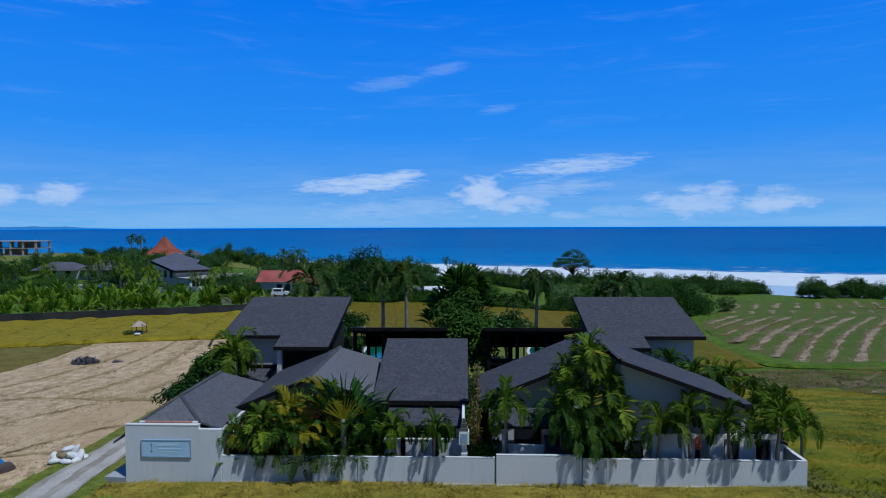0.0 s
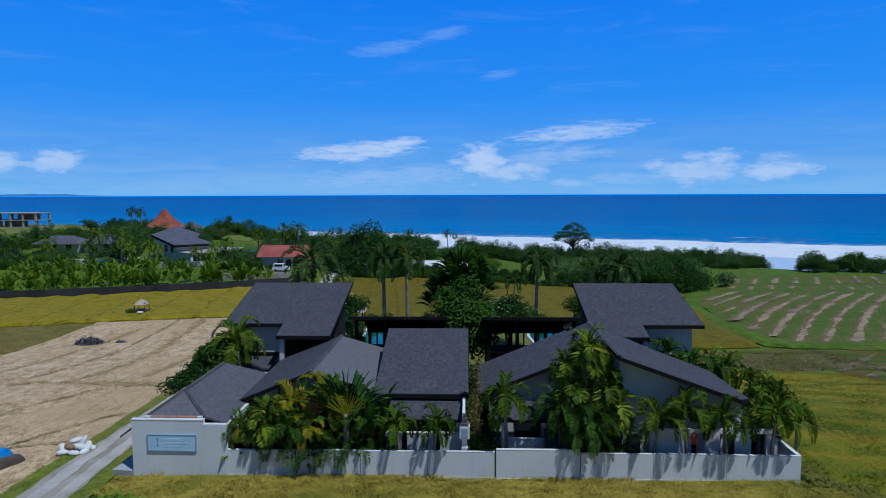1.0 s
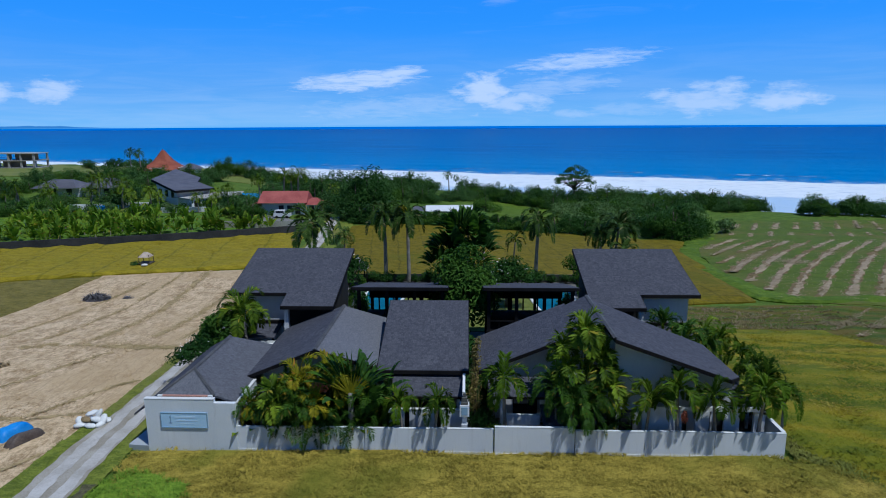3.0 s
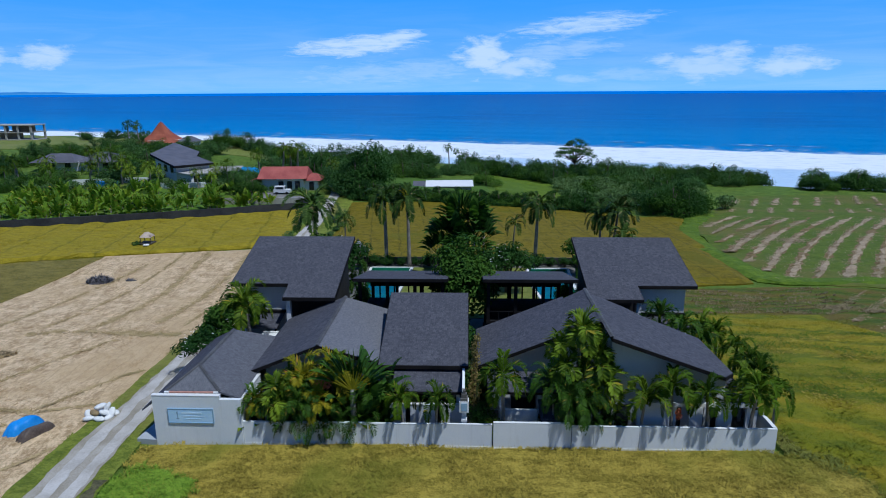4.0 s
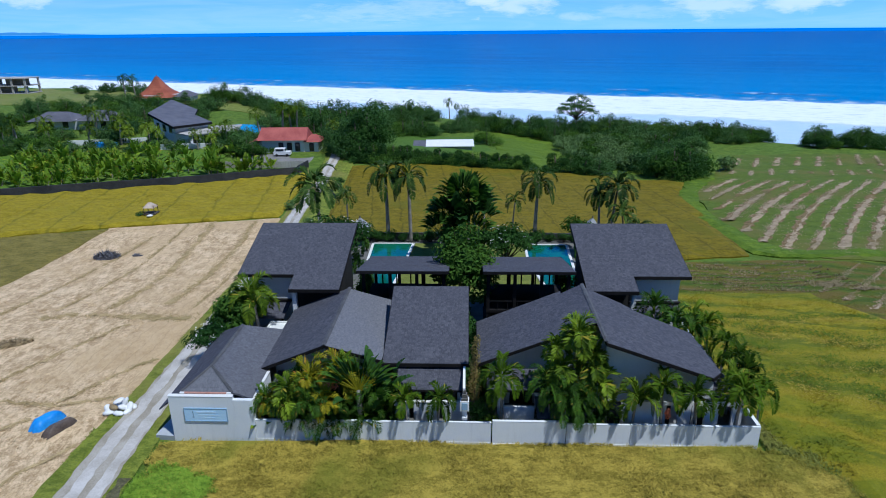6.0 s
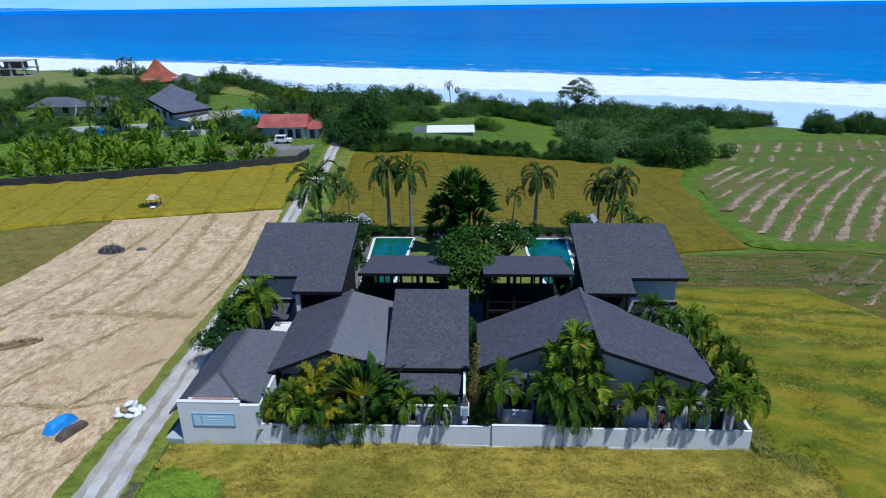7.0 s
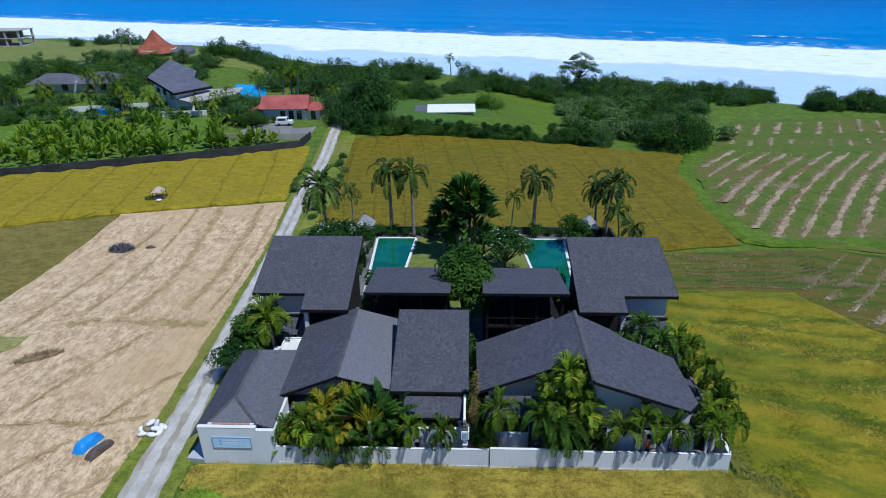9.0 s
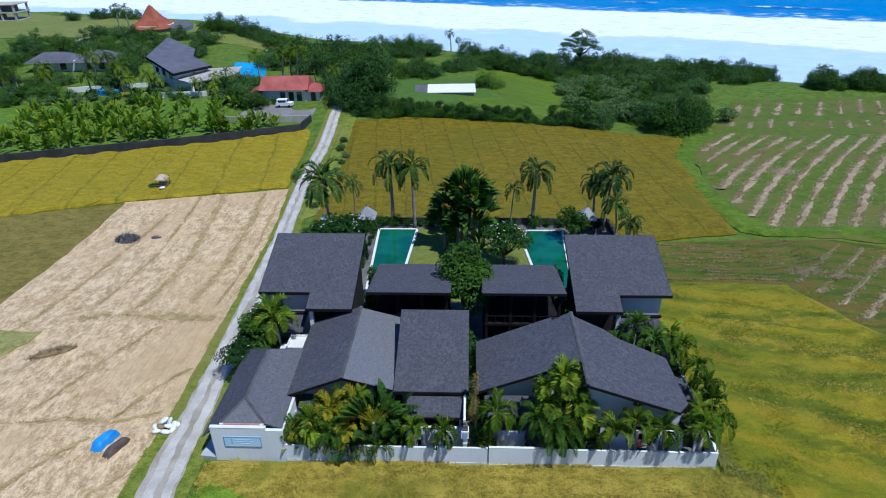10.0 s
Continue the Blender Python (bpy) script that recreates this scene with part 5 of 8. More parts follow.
# open living pavilions between them, roofs falling towards the pools
def living(name, x0, x1, label):
    T = thing(name, label, "pavilion", ((x0 + x1) / 2, 58, 0), group="living pavilions")
    K = plane(53.3, 7.42, 62.6, 5.45, 1)
    roof(T, rect(x0, x1, 53.3, 62.6), K, MAT_ROOF_X, "dark shingle roof", 0.16, 0.12)
    n = 4
    for i in range(n):
        x = x0 + 0.5 + (x1 - x0 - 1.0) * i / (n - 1)
        for y in (54.2, 61.8):
            part("post", Shape().box(x - 0.15, x + 0.15, y - 0.15, y + 0.15, 0.0, K(x, y) - 0.19), MAT_FASCIA, T)
    for i in range(5):
        x = x0 + 1.3 + (x1 - x0 - 2.6) * i / 4
        part("mullion", Shape().box(x - 0.07, x + 0.07, 61.3, 61.42, 0.06, K(x, 61.4) - 0.19), MAT_FASCIA, T)
    part("lintel", Shape().box(x0 + 0.3, x1 - 0.3, 61.28, 61.44, 4.15, 5.4), MAT_FASCIA, T)
    part("beam", Shape().box(x0 + 0.3, x1 - 0.3, 54.05, 54.35, 6.82, 7.02), MAT_FASCIA, T)
    part("balcony_rail", Shape().box(x0 + 0.3, x1 - 0.3, 54.1, 54.2, 4.0, 4.1), MAT_FASCIA, T)
    # dark floors and back screen carry the room's shade in their colour
    part("upper_floor", Shape().box(x0 + 0.3, x1 - 0.3, 54.0, 60.5, 2.9, 3.15), MAT_FASCIA, T)
    for i in range(9):
        x = x0 + 0.5 + (x1 - x0 - 1.0) * i / 8
        part("baluster", Shape().box(x - 0.03, x + 0.03, 54.12, 54.18, 3.15, 4.0), MAT_FASCIA, T)
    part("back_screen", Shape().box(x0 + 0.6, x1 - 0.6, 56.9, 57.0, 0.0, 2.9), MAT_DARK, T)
    part("floor", Shape().box(x0 + 0.2, x1 - 0.2, 51.8, 61.6, 0.01, 0.06), MAT_FASCIA, T, "near-black floor, the room's shade put into its colour")
    return T


living("west_living_pavilion", -10.35, -1.7, "open dark timber pavilion facing the pool")
living("east_living_pavilion", 1.55, 10.1, "open dark timber pavilion facing the curved pool")

# pools, lawn
def pool(name, inner, label):
    T = thing(name, label, "pool", (inner[0][0], inner[0][1], 0), group="pools")
    part("water", Shape().slab(inner, lambda x, y: 0.075, 0.05), MAT_POOL, T, "still green pool water")
    n = len(inner)
    cx, cy = sum(p[0] for p in inner) / n, sum(p[1] for p in inner) / n
    for i in range(n):
        a, b = Vector(inner[i]), Vector(inner[(i + 1) % n])
        d = (b - a).normalized()
        o = Vector((d.y, -d.x)) * 0.34
        q = [a + o - d * 0.1, b + o + d * 0.1, b - d * 0.002, a + d * 0.002]
        part("coping", Shape().slab([tuple(p) for p in q], lambda x, y: 0.13, 0.12), MAT_COPING, T, "white stone coping")
    return T


pool("west_pool", [(-12.5, 64.5), (-9.2, 64.5), (-8.5, 71.5), (-7.75, 82.3), (-13.1, 82.3)], "green swimming pool with white coping")
pool("east_pool", [(9.8, 64.5), (12.9, 64.5), (13.7, 82.0), (8.7, 82.0), (8.2, 79.5), (8.15, 77.0), (8.5, 73.5), (9.0, 69.5)], "green swimming pool with a curved white edge")
lawn = Shape().slab([(-8.9, 62.9), (9.3, 62.9), (8.5, 70), (7.9, 75), (7.8, 80), (8.2, 82.6), (-7.3, 82.6), (-8.0, 72)], lambda x, y: 0.06, 0.05)
solid("lawn", lawn, MAT_LAWN, "short mown lawn between the two pools", "lawn", kind="structure")


MAT_PALEROOF = rough_paint("bleached_grey_roof", (0.24, 0.25, 0.27), (0.36, 0.37, 0.40), 1.0, 8.0, 0.4)


def bale(x, y, label):
    """A small four-posted garden shelter with a pyramid roof."""
    T = thing("garden_shelter", label, "shelter", (x, y, 0), group="garden shelters")
    s = Shape()
    h, w = 4.1, 1.35
    for i, (a, b) in enumerate((((-1, -1), (1, -1)), ((1, -1), (1, 1)), ((1, 1), (-1, 1)), ((-1, 1), (-1, -1)))):
        s.face((x + a[0] * w, y + a[1] * w, 2.4), (x + b[0] * w, y + b[1] * w, 2.4), (x, y, h))
    s.face((x - w, y + w, 2.4), (x + w, y + w, 2.4), (x + w, y - w, 2.4), (x - w, y - w, 2.4))
    part("roof", s, MAT_PALEROOF, T)
    part("finial", Shape().tube([(x, y, h - 0.1), (x, y, h + 0.25)], [0.12, 0.05], 6), MAT_CAP, T)
    for a in (-1.05, 1.05):
        for b in (-1.05, 1.05):
            part("post", Shape().box(x + a - 0.07, x + a + 0.07, y + b - 0.07, y + b + 0.07, 0, 2.45), MAT_FASCIA, T)


bale(-14.9, 82.0, "small garden shelter with a grey pyramid roof by the pool")
bale(17.2, 82.0, "small garden shelter with a grey pyramid roof behind the pavilion")

store = thing("garden_store", "small white flat-topped store between gatehouse and villa", "outbuilding", (-17.2, 50.9, 0))
part("wall", Shape().box(-18.5, -16.4, 50.5, 52.3, 0.0, 2.3), MAT_HOUSE, store)
part("slab", Shape().box(-18.6, -16.3, 50.4, 52.4, 2.3, 2.42), MAT_COPING, store, "white flat roof slab")
part("rim", Shape().box(-18.6, -16.3, 52.25, 52.4, 2.42, 2.6).box(-18.6, -18.45, 50.4, 52.24, 2.42, 2.6), MAT_COPING, store)
part("tank", Shape().box(-19.2, -18.65, 50.0, 50.9, 0.0, 2.5), MAT_HOUSE, store)


# ---------------------------------------------------------------- plants
UP = Vector((0, 0, 1))


def frond(s, at, heading, rise, length, leaflets, leaf, droop, wide=0.05, keep=1.0):
    """One feather leaf: an arching rib with drooping leaflets on both sides."""
    d = Vector((math.cos(heading) * math.cos(rise), math.sin(heading) * math.cos(rise), math.sin(rise)))
    p = Vector(at)
    n = 9
    ribs = [p.copy()]
    for i in range(n):
        p = p + d * (length / n)
        d = (d + Vector((0, 0, -droop * (0.4 + i / n) / n * 2.0))).normalized()
        ribs.append(p.copy())
    for i in range(n):
        a, b = ribs[i], ribs[i + 1]
        side = (b - a).cross(UP).normalized()
        w0, w1 = 0.035 * (1 - i / n) + 0.008, 0.035 * (1 - (i + 1) / n) + 0.008
        s.face(a - side * w0, a + side * w0, b + side * w1, b - side * w1)
    for k in range(leaflets):
        f = 0.14 + 0.86 * k / (leaflets - 1)
        i = min(n - 1, int(f * n))
        a = ribs[i].lerp(ribs[i + 1], f * n - i)
        along = (ribs[i + 1] - ribs[i]).normalized()
        side = along.cross(UP).normalized()
        l = leaf * (math.sin(math.pi * (0.12 + 0.80 * f)) ** 0.7)
        for sg in (-1, 1):
            if random.random() > keep:
                continue
            out = (side * sg + along * random.uniform(0.7, 1.1) + UP * random.uniform(0.15, 0.6)).normalized()
            mid = a + out * l * 0.5
            tip = mid + (out * 0.9 + along * 0.2 - UP * random.uniform(0.0, 0.5)).normalized() * l * 0.5
            w = along * wide
            s.face(a, mid + w, tip, mid - w)


def paddle(s, at, heading, rise, stalk, length, wide, droop, tears=0):
    """One banana-like leaf: a stalk and a broad blade folded along its rib."""
    d = Vector((math.cos(heading) * math.cos(rise), math.sin(heading) * math.cos(rise), math.sin(rise)))
    p = Vector(at)
    side = d.cross(UP)
    side = side.normalized() if side.length > 1e-3 else Vector((1, 0, 0))
    q = p + d * stalk
    s.face(p - side * 0.05, p + side * 0.05, q + side * 0.03, q - side * 0.03)
    n = 7
    last = None
    for i in range(n + 1):
        f = i / n
        w = wide * (math.sin(math.pi * (0.07 + 0.93 * f) ** 0.8) ** 0.75 if 0 < f < 1 else 0.04)
        nrm = side.cross(d).normalized()
        row = (q - side * w + nrm * w * 0.3, q.copy(), q + side * w + nrm * w * 0.3)
        if last:
            for sg in (0, 1):
                a, b, c, e = (last[0], last[1], row[1], row[0]) if sg == 0 else (last[1], last[2], row[2], row[1])
                if tears and random.random() < tears:
                    gap = 0.35
                    e2, c2 = (e.lerp(a, gap), c) if sg == 0 else (e, c.lerp(b, gap))
                    s.face(a, b, c2, e2)
                else:
                    s.face(a, b, c, e)
        last = row
        q = q + d * (length / n)
        d = (d + Vector((0, 0, -droop / n * (0.5 + f * 1.2)))).normalized()


def blob_leaves(s, centre, radii, count, size, seed, hollow=0.55, flat=0.0):
    """Leaf cards scattered through an ellipsoid, most near its skin, turned outwards and up."""
    rnd = random.Random(seed)
    c = Vector(centre)
    for _ in range(count):
        while True:
            v = Vector((rnd.uniform(-1, 1), rnd.uniform(-1, 1), rnd.uniform(-1, 1)))
            if 0.05 < v.length < 1:
                break
        v = v.normalized() * (hollow + (1 - hollow) * rnd.random() ** 0.6)
        p = c + Vector((v.x * radii[0], v.y * radii[1], v.z * radii[2]))
        nrm = (v + Vector((rnd.uniform(-.42, .42), rnd.uniform(-.42, .42), rnd.uniform(-.2, .5) + flat))).normalized()
        a = nrm.orthogonal().normalized()
        a.rotate(Matrix.Rotation(rnd.uniform(0, 6.28), 3, nrm))
        b = nrm.cross(a)
        l, w = size * rnd.uniform(0.6, 1.3), size * rnd.uniform(0.28, 0.5)
        bend = nrm * (-0.25 * l)
        s.face(p - a * l * 0.5 + bend * 0.5, p - b * w * 0.5, p + a * l * 0.5 + bend, p + b * w * 0.5)


def plant(name, label, category, at, turn=0.0, size=1.0, villa=True, group=""):
    ob = new(name)
    ob.empty_display_size = 0.2
    ob.matrix_world = (VILLA if villa else Matrix()) @ pose(*at, 0, 0, turn)
    ob.scale = (size,) * 3
    return tagged(ob, label, category, group)


def bit(name, s, mat, parent, label="", smooth=False):
    ob = new(name, s.mesh(name, mat, smooth))
    ob.parent = parent
    if label:
        ob["label"] = label
    return ob


def make_palm(seed, trunk, fronds, length, leaf, mat, droop=1.0, lean=0.3, radius=0.13, leaflets=15, wide=0.055, shaft=True, rise=(-0.35, 1.25), trunk_mat=None):
    """Meshes of a palm with its foot at the origin: trunk, crown, and the smooth green shaft under the crown."""
    random.seed(seed)
    a = random.uniform(0, 6.28)
    pts, rad = [], []
    for i in range(9):
        f = i / 8
        pts.append((lean * f * f * math.cos(a), lean * f * f * math.sin(a), -0.3 + (trunk + 0.3) * f))
        rad.append(radius * (1.45 - 0.55 * f + 0.12 * (i % 2)) if i else radius * 1.7)
    t = Shape().tube(pts, rad, 8)
    top = Vector(pts[-1])
    c = Shape()
    for k in range(fronds):
        g = k / fronds
        h = k * 2.399 + random.uniform(-0.25, 0.25)
        r = rise[1] + (rise[0] - rise[1]) * g + random.uniform(-0.12, 0.12)
        frond(c, top + UP * (0.35 - 0.3 * g), h, r, length * random.uniform(0.82, 1.1), leaflets, leaf, droop * random.uniform(0.8, 1.2), wide)
    sh = Shape().tube([tuple(top - UP * 0.15), tuple(top + UP * 0.25), tuple(top + UP * 0.5)], [radius * 1.2, radius * 1.1, 0.03], 7)
    return dict(trunk=(t.mesh("trunk", trunk_mat or MAT_TRUNK, True)), crown=c.mesh("crown", mat), crownshaft=sh.mesh("crownshaft", MAT_FRESH, True))


def set_plant(name, label, category, meshes, at, turn=0.0, size=1.0, villa=True, group=""):
    T = plant(name, label, category, at, turn, size, villa, group)
    for key, me in meshes.items():
        ob = new(key, me)
        ob.parent = T
    return T


def make_paddles(seed, leaves, stalk, length, wide, mat, spread_=1.0, droop=1.0, base=0.25, rise=(0.5, 1.45), tears=0.3):
    random.seed(seed)
    s = Shape()
    for k in range(leaves):
        h = k * 2.399 + random.uniform(-0.4, 0.4)
        r = random.uniform(*rise)
        o = (random.uniform(-base, base), random.uniform(-base, base), 0.0)
        paddle(s, o, h, r, stalk * random.uniform(0.6, 1.2), length * random.uniform(0.7, 1.15), wide * random.uniform(0.8, 1.2), droop * random.uniform(0.7, 1.3), tears)
    st = Shape().tube([(0, 0, -0.3), (0, 0, stalk * 0.5)], [0.16, 0.08], 6)
    return dict(stem=st.mesh("stem", MAT_TRUNK), foliage=s.mesh("foliage", mat))


def make_fan(seed, leaves, stalk, length, wide, mat, trunk=1.2, turn=0.2, droop=0.5, stalk_mat=None):
    """A traveller's palm: long stalks in one plane, each with a paddle blade."""
    random.seed(seed)
    s, p = Shape(), Shape()
    for k in range(leaves):
        g = -1 + 2 * k / (leaves - 1)
        lean = g * 1.1 + random.uniform(-0.06, 0.06)
        heading = turn if lean > 0 else turn + math.pi
        r = math.pi / 2 - abs(lean)
        d = Vector((math.cos(heading) * math.cos(r), math.sin(heading) * math.cos(r), math.sin(r)))
        foot = Vector((0, 0, trunk + 0.1 * random.random()))
        end = foot + d * stalk
        p.tube([tuple(foot), tuple(end)], [0.05, 0.022], 5)
        paddle(s, end, heading + random.uniform(-0.25, 0.25), r, 0.05, length * random.uniform(0.85, 1.1), wide, droop * (0.4 + abs(g)), 0.35)
    t = Shape().tube([(0, 0, -0.3), (0, 0, trunk * 0.6), (0, 0, trunk + 0.15)], [0.2, 0.18, 0.13], 8)
    return dict(trunk=t.mesh("trunk", MAT_TRUNK, True), stalk=p.mesh("stalk", stalk_mat or MAT_FRESH), foliage=s.mesh("foliage", mat))


def make_tree(seed, high, wide, mat, leaves=2600, leaf=0.55, lobes=9, clear=0.3, flat=0.75, limbs=6, radius=0.28, hollow=0.5, bark=None):
    """A broad-leaved tree: tapered trunk, forking limbs, crown of lobes of leaves with gaps."""
    rnd = random.Random(seed)
    t, c = Shape(), Shape()
    z0 = high * clear
    t.tube([(0, 0, -0.4), (rnd.uniform(-.1, .1), rnd.uniform(-.1, .1), z0 * 0.5), (rnd.uniform(-.2, .2), rnd.uniform(-.2, .2), z0), (0, 0, high * 0.6)], [radius * 1.4, radius, radius * 0.8, radius * 0.35], 7)
    ends = []
    for k in range(lobes):
        a = k * 2.399 + rnd.uniform(-0.5, 0.5)
        rr = wide * 0.5 * math.sqrt((k + 0.6) / lobes) * rnd.uniform(0.75, 1.0) * 0.78
        zz = z0 + (high - z0) * (0.22 + 0.60 * (1 - (rr / (wide * 0.5)) ** 2) * rnd.uniform(0.45, 1.12))
        ends.append(Vector((rr * math.cos(a), rr * math.sin(a), zz)))
    for k, e in enumerate(ends):
        if k < limbs:
            m = Vector((e.x * 0.45, e.y * 0.45, z0 + (e.z - z0) * 0.35))
            t.tube([(0, 0, z0 * 0.9), tuple(m), tuple(e)], [radius * 0.6, radius * 0.38, radius * 0.12], 5)
        r = wide * 0.5 * rnd.uniform(0.26, 0.54)
        blob_leaves(c, e, (r, r, r * flat), leaves // lobes, leaf, seed * 31 + k, hollow, 0.3)
    return dict(trunk=t.mesh("trunk", bark or MAT_BARK, True), crown=c.mesh("crown", mat))


def make_shrub(seed, high, wide, mat, leaves=900, leaf=0.3, lobes=6):
    rnd = random.Random(seed)
    t, c = Shape(), Shape()
    for k in range(lobes):
        a, rr = k * 2.399, wide * 0.3 * math.sqrt(k / lobes)
        e = Vector((rr * math.cos(a), rr * math.sin(a), high * rnd.uniform(0.35, 0.7)))
        t.tube([(0, 0, -0.2), tuple(e)], [0.06, 0.02], 5)
        r = wide * 0.5 * rnd.uniform(0.45, 0.65)
        blob_leaves(c, e, (r, r, high * rnd.uniform(0.28, 0.42)), leaves // lobes, leaf, seed * 17 + k, 0.45, 0.2)
    return dict(stem=t.mesh("stem", MAT_BARK), foliage=c.mesh("foliage", mat))


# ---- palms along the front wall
# darker than palm_leaf: shade from taller foliage is put into the colour
MAT_LOWPALM = leafy("shade_dark_palm_leaf", (0.007, 0.026, 0.003), (0.066, 0.140, 0.012), (0.28, 0.20, 0.03), 0.02, 0.5, 0.12, 0.10)
small_a = make_palm(11, 3.1, 10, 1.95, 0.52, MAT_PALM, 3.0, 0.2, 0.075, 30, 0.06, rise=(0.3, 1.35))
small_b = make_palm(12, 3.35, 11, 2.05, 0.54, MAT_PALM, 2.9, 0.35, 0.08, 30, 0.06, rise=(0.25, 1.35))
small_c = make_palm(13, 3.0, 10, 1.95, 0.54, MAT_FRESH, 2.8, 0.25, 0.075, 30, 0.06, rise=(0.3, 1.35))
ground_palm = make_palm(14, 1.0, 13, 1.9, 0.5, MAT_LOWPALM, 2.2, 0.1, 0.1, 22, 0.04, rise=(0.4, 1.45))
small_d = make_palm(15, 3.0, 11, 2.05, 0.56, MAT_LOWPALM, 2.6, 0.3, 0.085, 28, 0.06, rise=(0.2, 1.35))
PALM_L = "small green palm with arching fronds behind the boundary wall"
for mesh, x, y, turn, size, lab in (
        (small_a, -4.3, 38.35, 20, 1.0, PALM_L), (small_b, -2.1, 38.3, 130, 0.98, PALM_L),
        (small_b, 2.7, 39.3, 75, 1.35, "green palm with arching fronds beside the entrance"),
        (small_c, 12.0, 38.35, 200, 1.2, "bright green palm leaning over the boundary wall"),
        (small_a, 14.1, 38.3, 310, 1.3, "small palm with an orange flower stalk by the white wall"),
        (small_b, 16.6, 38.25, 30, 1.12, PALM_L), (small_a, 19.3, 38.3, 170, 1.3, PALM_L),
        (small_b, 21.6, 39.6, 260, 1.0, "palm at the corner of the boundary wall"),
        (small_c, 20.2, 40.8, 100, 1.1, PALM_L),
        (small_a, 21.5, 42.0, 60, 1.2, "palm in the row along the side wall"), (small_b, 21.3, 44.2, 140, 1.15, "palm in the row along the side wall"),
        (small_a, 21.5, 46.6, 215, 1.15, "palm in the row along the side wall"), (small_b, 21.2, 49.0, 300, 1.2, "palm in the row along the side wall"),
        (small_c, 20.6, 51.2, 10, 1.15, "palm in the row along the side wall"),
        (small_d, 17.0, 51.6, 85, 1.35, "palm between the villa and the upper pavilion"), (small_d, 18.6, 50.3, 250, 1.25, "palm between the villa and the upper pavilion"),
        (small_d, 15.3, 51.0, 190, 1.0, "palm between the villa and the upper pavilion"), (small_d, 19.4, 49.2, 20, 1.15, "palm between the villa and the upper pavilion"),
        (small_c, -19.3, 51.0, 45, 1.65, "palm beside the lean-to roof"), (small_b, -20.7, 52.6, 155, 1.5, "palm beside the track wall")):
    z = 0.0 if x < 21 else -0.2
    set_plant("palm_tree", lab, "palm", mesh, (x, y, z), turn, size, group="small palms")
bloom = plant("flower_spray", "orange drooping flower stalk of a palm", "flowers", (14.25, 37.6, 3.35))
s = Shape()
blob_leaves(s, (0, 0, -0.45), (0.26, 0.18, 0.55), 90, 0.22, 5, 0.2)
bit("bloom", s, MAT_FLOWER, bloom)

# ---- the tall clump by the east villa
tall_stem = [make_palm(20 + i, h, 11, 1.7, 0.80, MAT_FRESH, 2.4, 0.45, 0.06, 15, 0.115, rise=(0.1, 1.4)) for i, h in enumerate((6.9, 5.2, 3.2))]
# lower stems in the darker leaf, which paints the shade under the clump
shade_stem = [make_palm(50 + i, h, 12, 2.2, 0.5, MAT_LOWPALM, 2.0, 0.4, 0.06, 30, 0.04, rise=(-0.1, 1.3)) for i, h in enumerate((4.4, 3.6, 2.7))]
for k, (x, y, j, turn, size) in enumerate(((7.6, 40.0, 0, 0, 1.1), (8.2, 40.3, 0, 120, 1.02), (7.0, 40.1, 0, 220, 0.92), (6.9, 39.6, 1, 200, 1.0), (8.7, 39.7, 1, 300, 1.0), (9.0, 40.2, 0, 30, 0.85), (9.3, 39.6, 2, 20, 1.1))):
    set_plant("areca_palm", "bright yellow-green stem of a tall palm clump by the gable", "palm", tall_stem[j], (x, y, 0), turn, size, group="palm clump")
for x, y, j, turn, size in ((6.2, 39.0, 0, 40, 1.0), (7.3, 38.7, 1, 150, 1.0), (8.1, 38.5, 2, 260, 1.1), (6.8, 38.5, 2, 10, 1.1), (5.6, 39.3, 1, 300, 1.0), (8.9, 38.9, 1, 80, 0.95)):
    set_plant("areca_palm", "arching palm at the clump's foot, shade painted into its leaves", "palm", shade_stem[j], (x, y, 0), turn, size, group="shaded palms")

# ---- the planting bed in front of the west villa
helic = [make_paddles(31, 11, 1.2, 1.7, 0.30, MAT_FRESH, droop=1.3), make_paddles(32, 10, 1.0, 1.5, 0.30, MAT_YELLOW, droop=1.4), make_paddles(33, 12, 1.5, 1.9, 0.34, MAT_PALM, droop=1.2)]
yellow_palm = make_palm(35, 2.8, 12, 1.8, 0.55, MAT_YELLOW, 2.2, 0.3, 0.07, 30, 0.05, rise=(0.1, 1.4))
fan_front = make_fan(36, 21, 1.2, 1.45, 0.20, MAT_LOWPALM, 2.3, 0.1, 0.5, MAT_YELLOW)
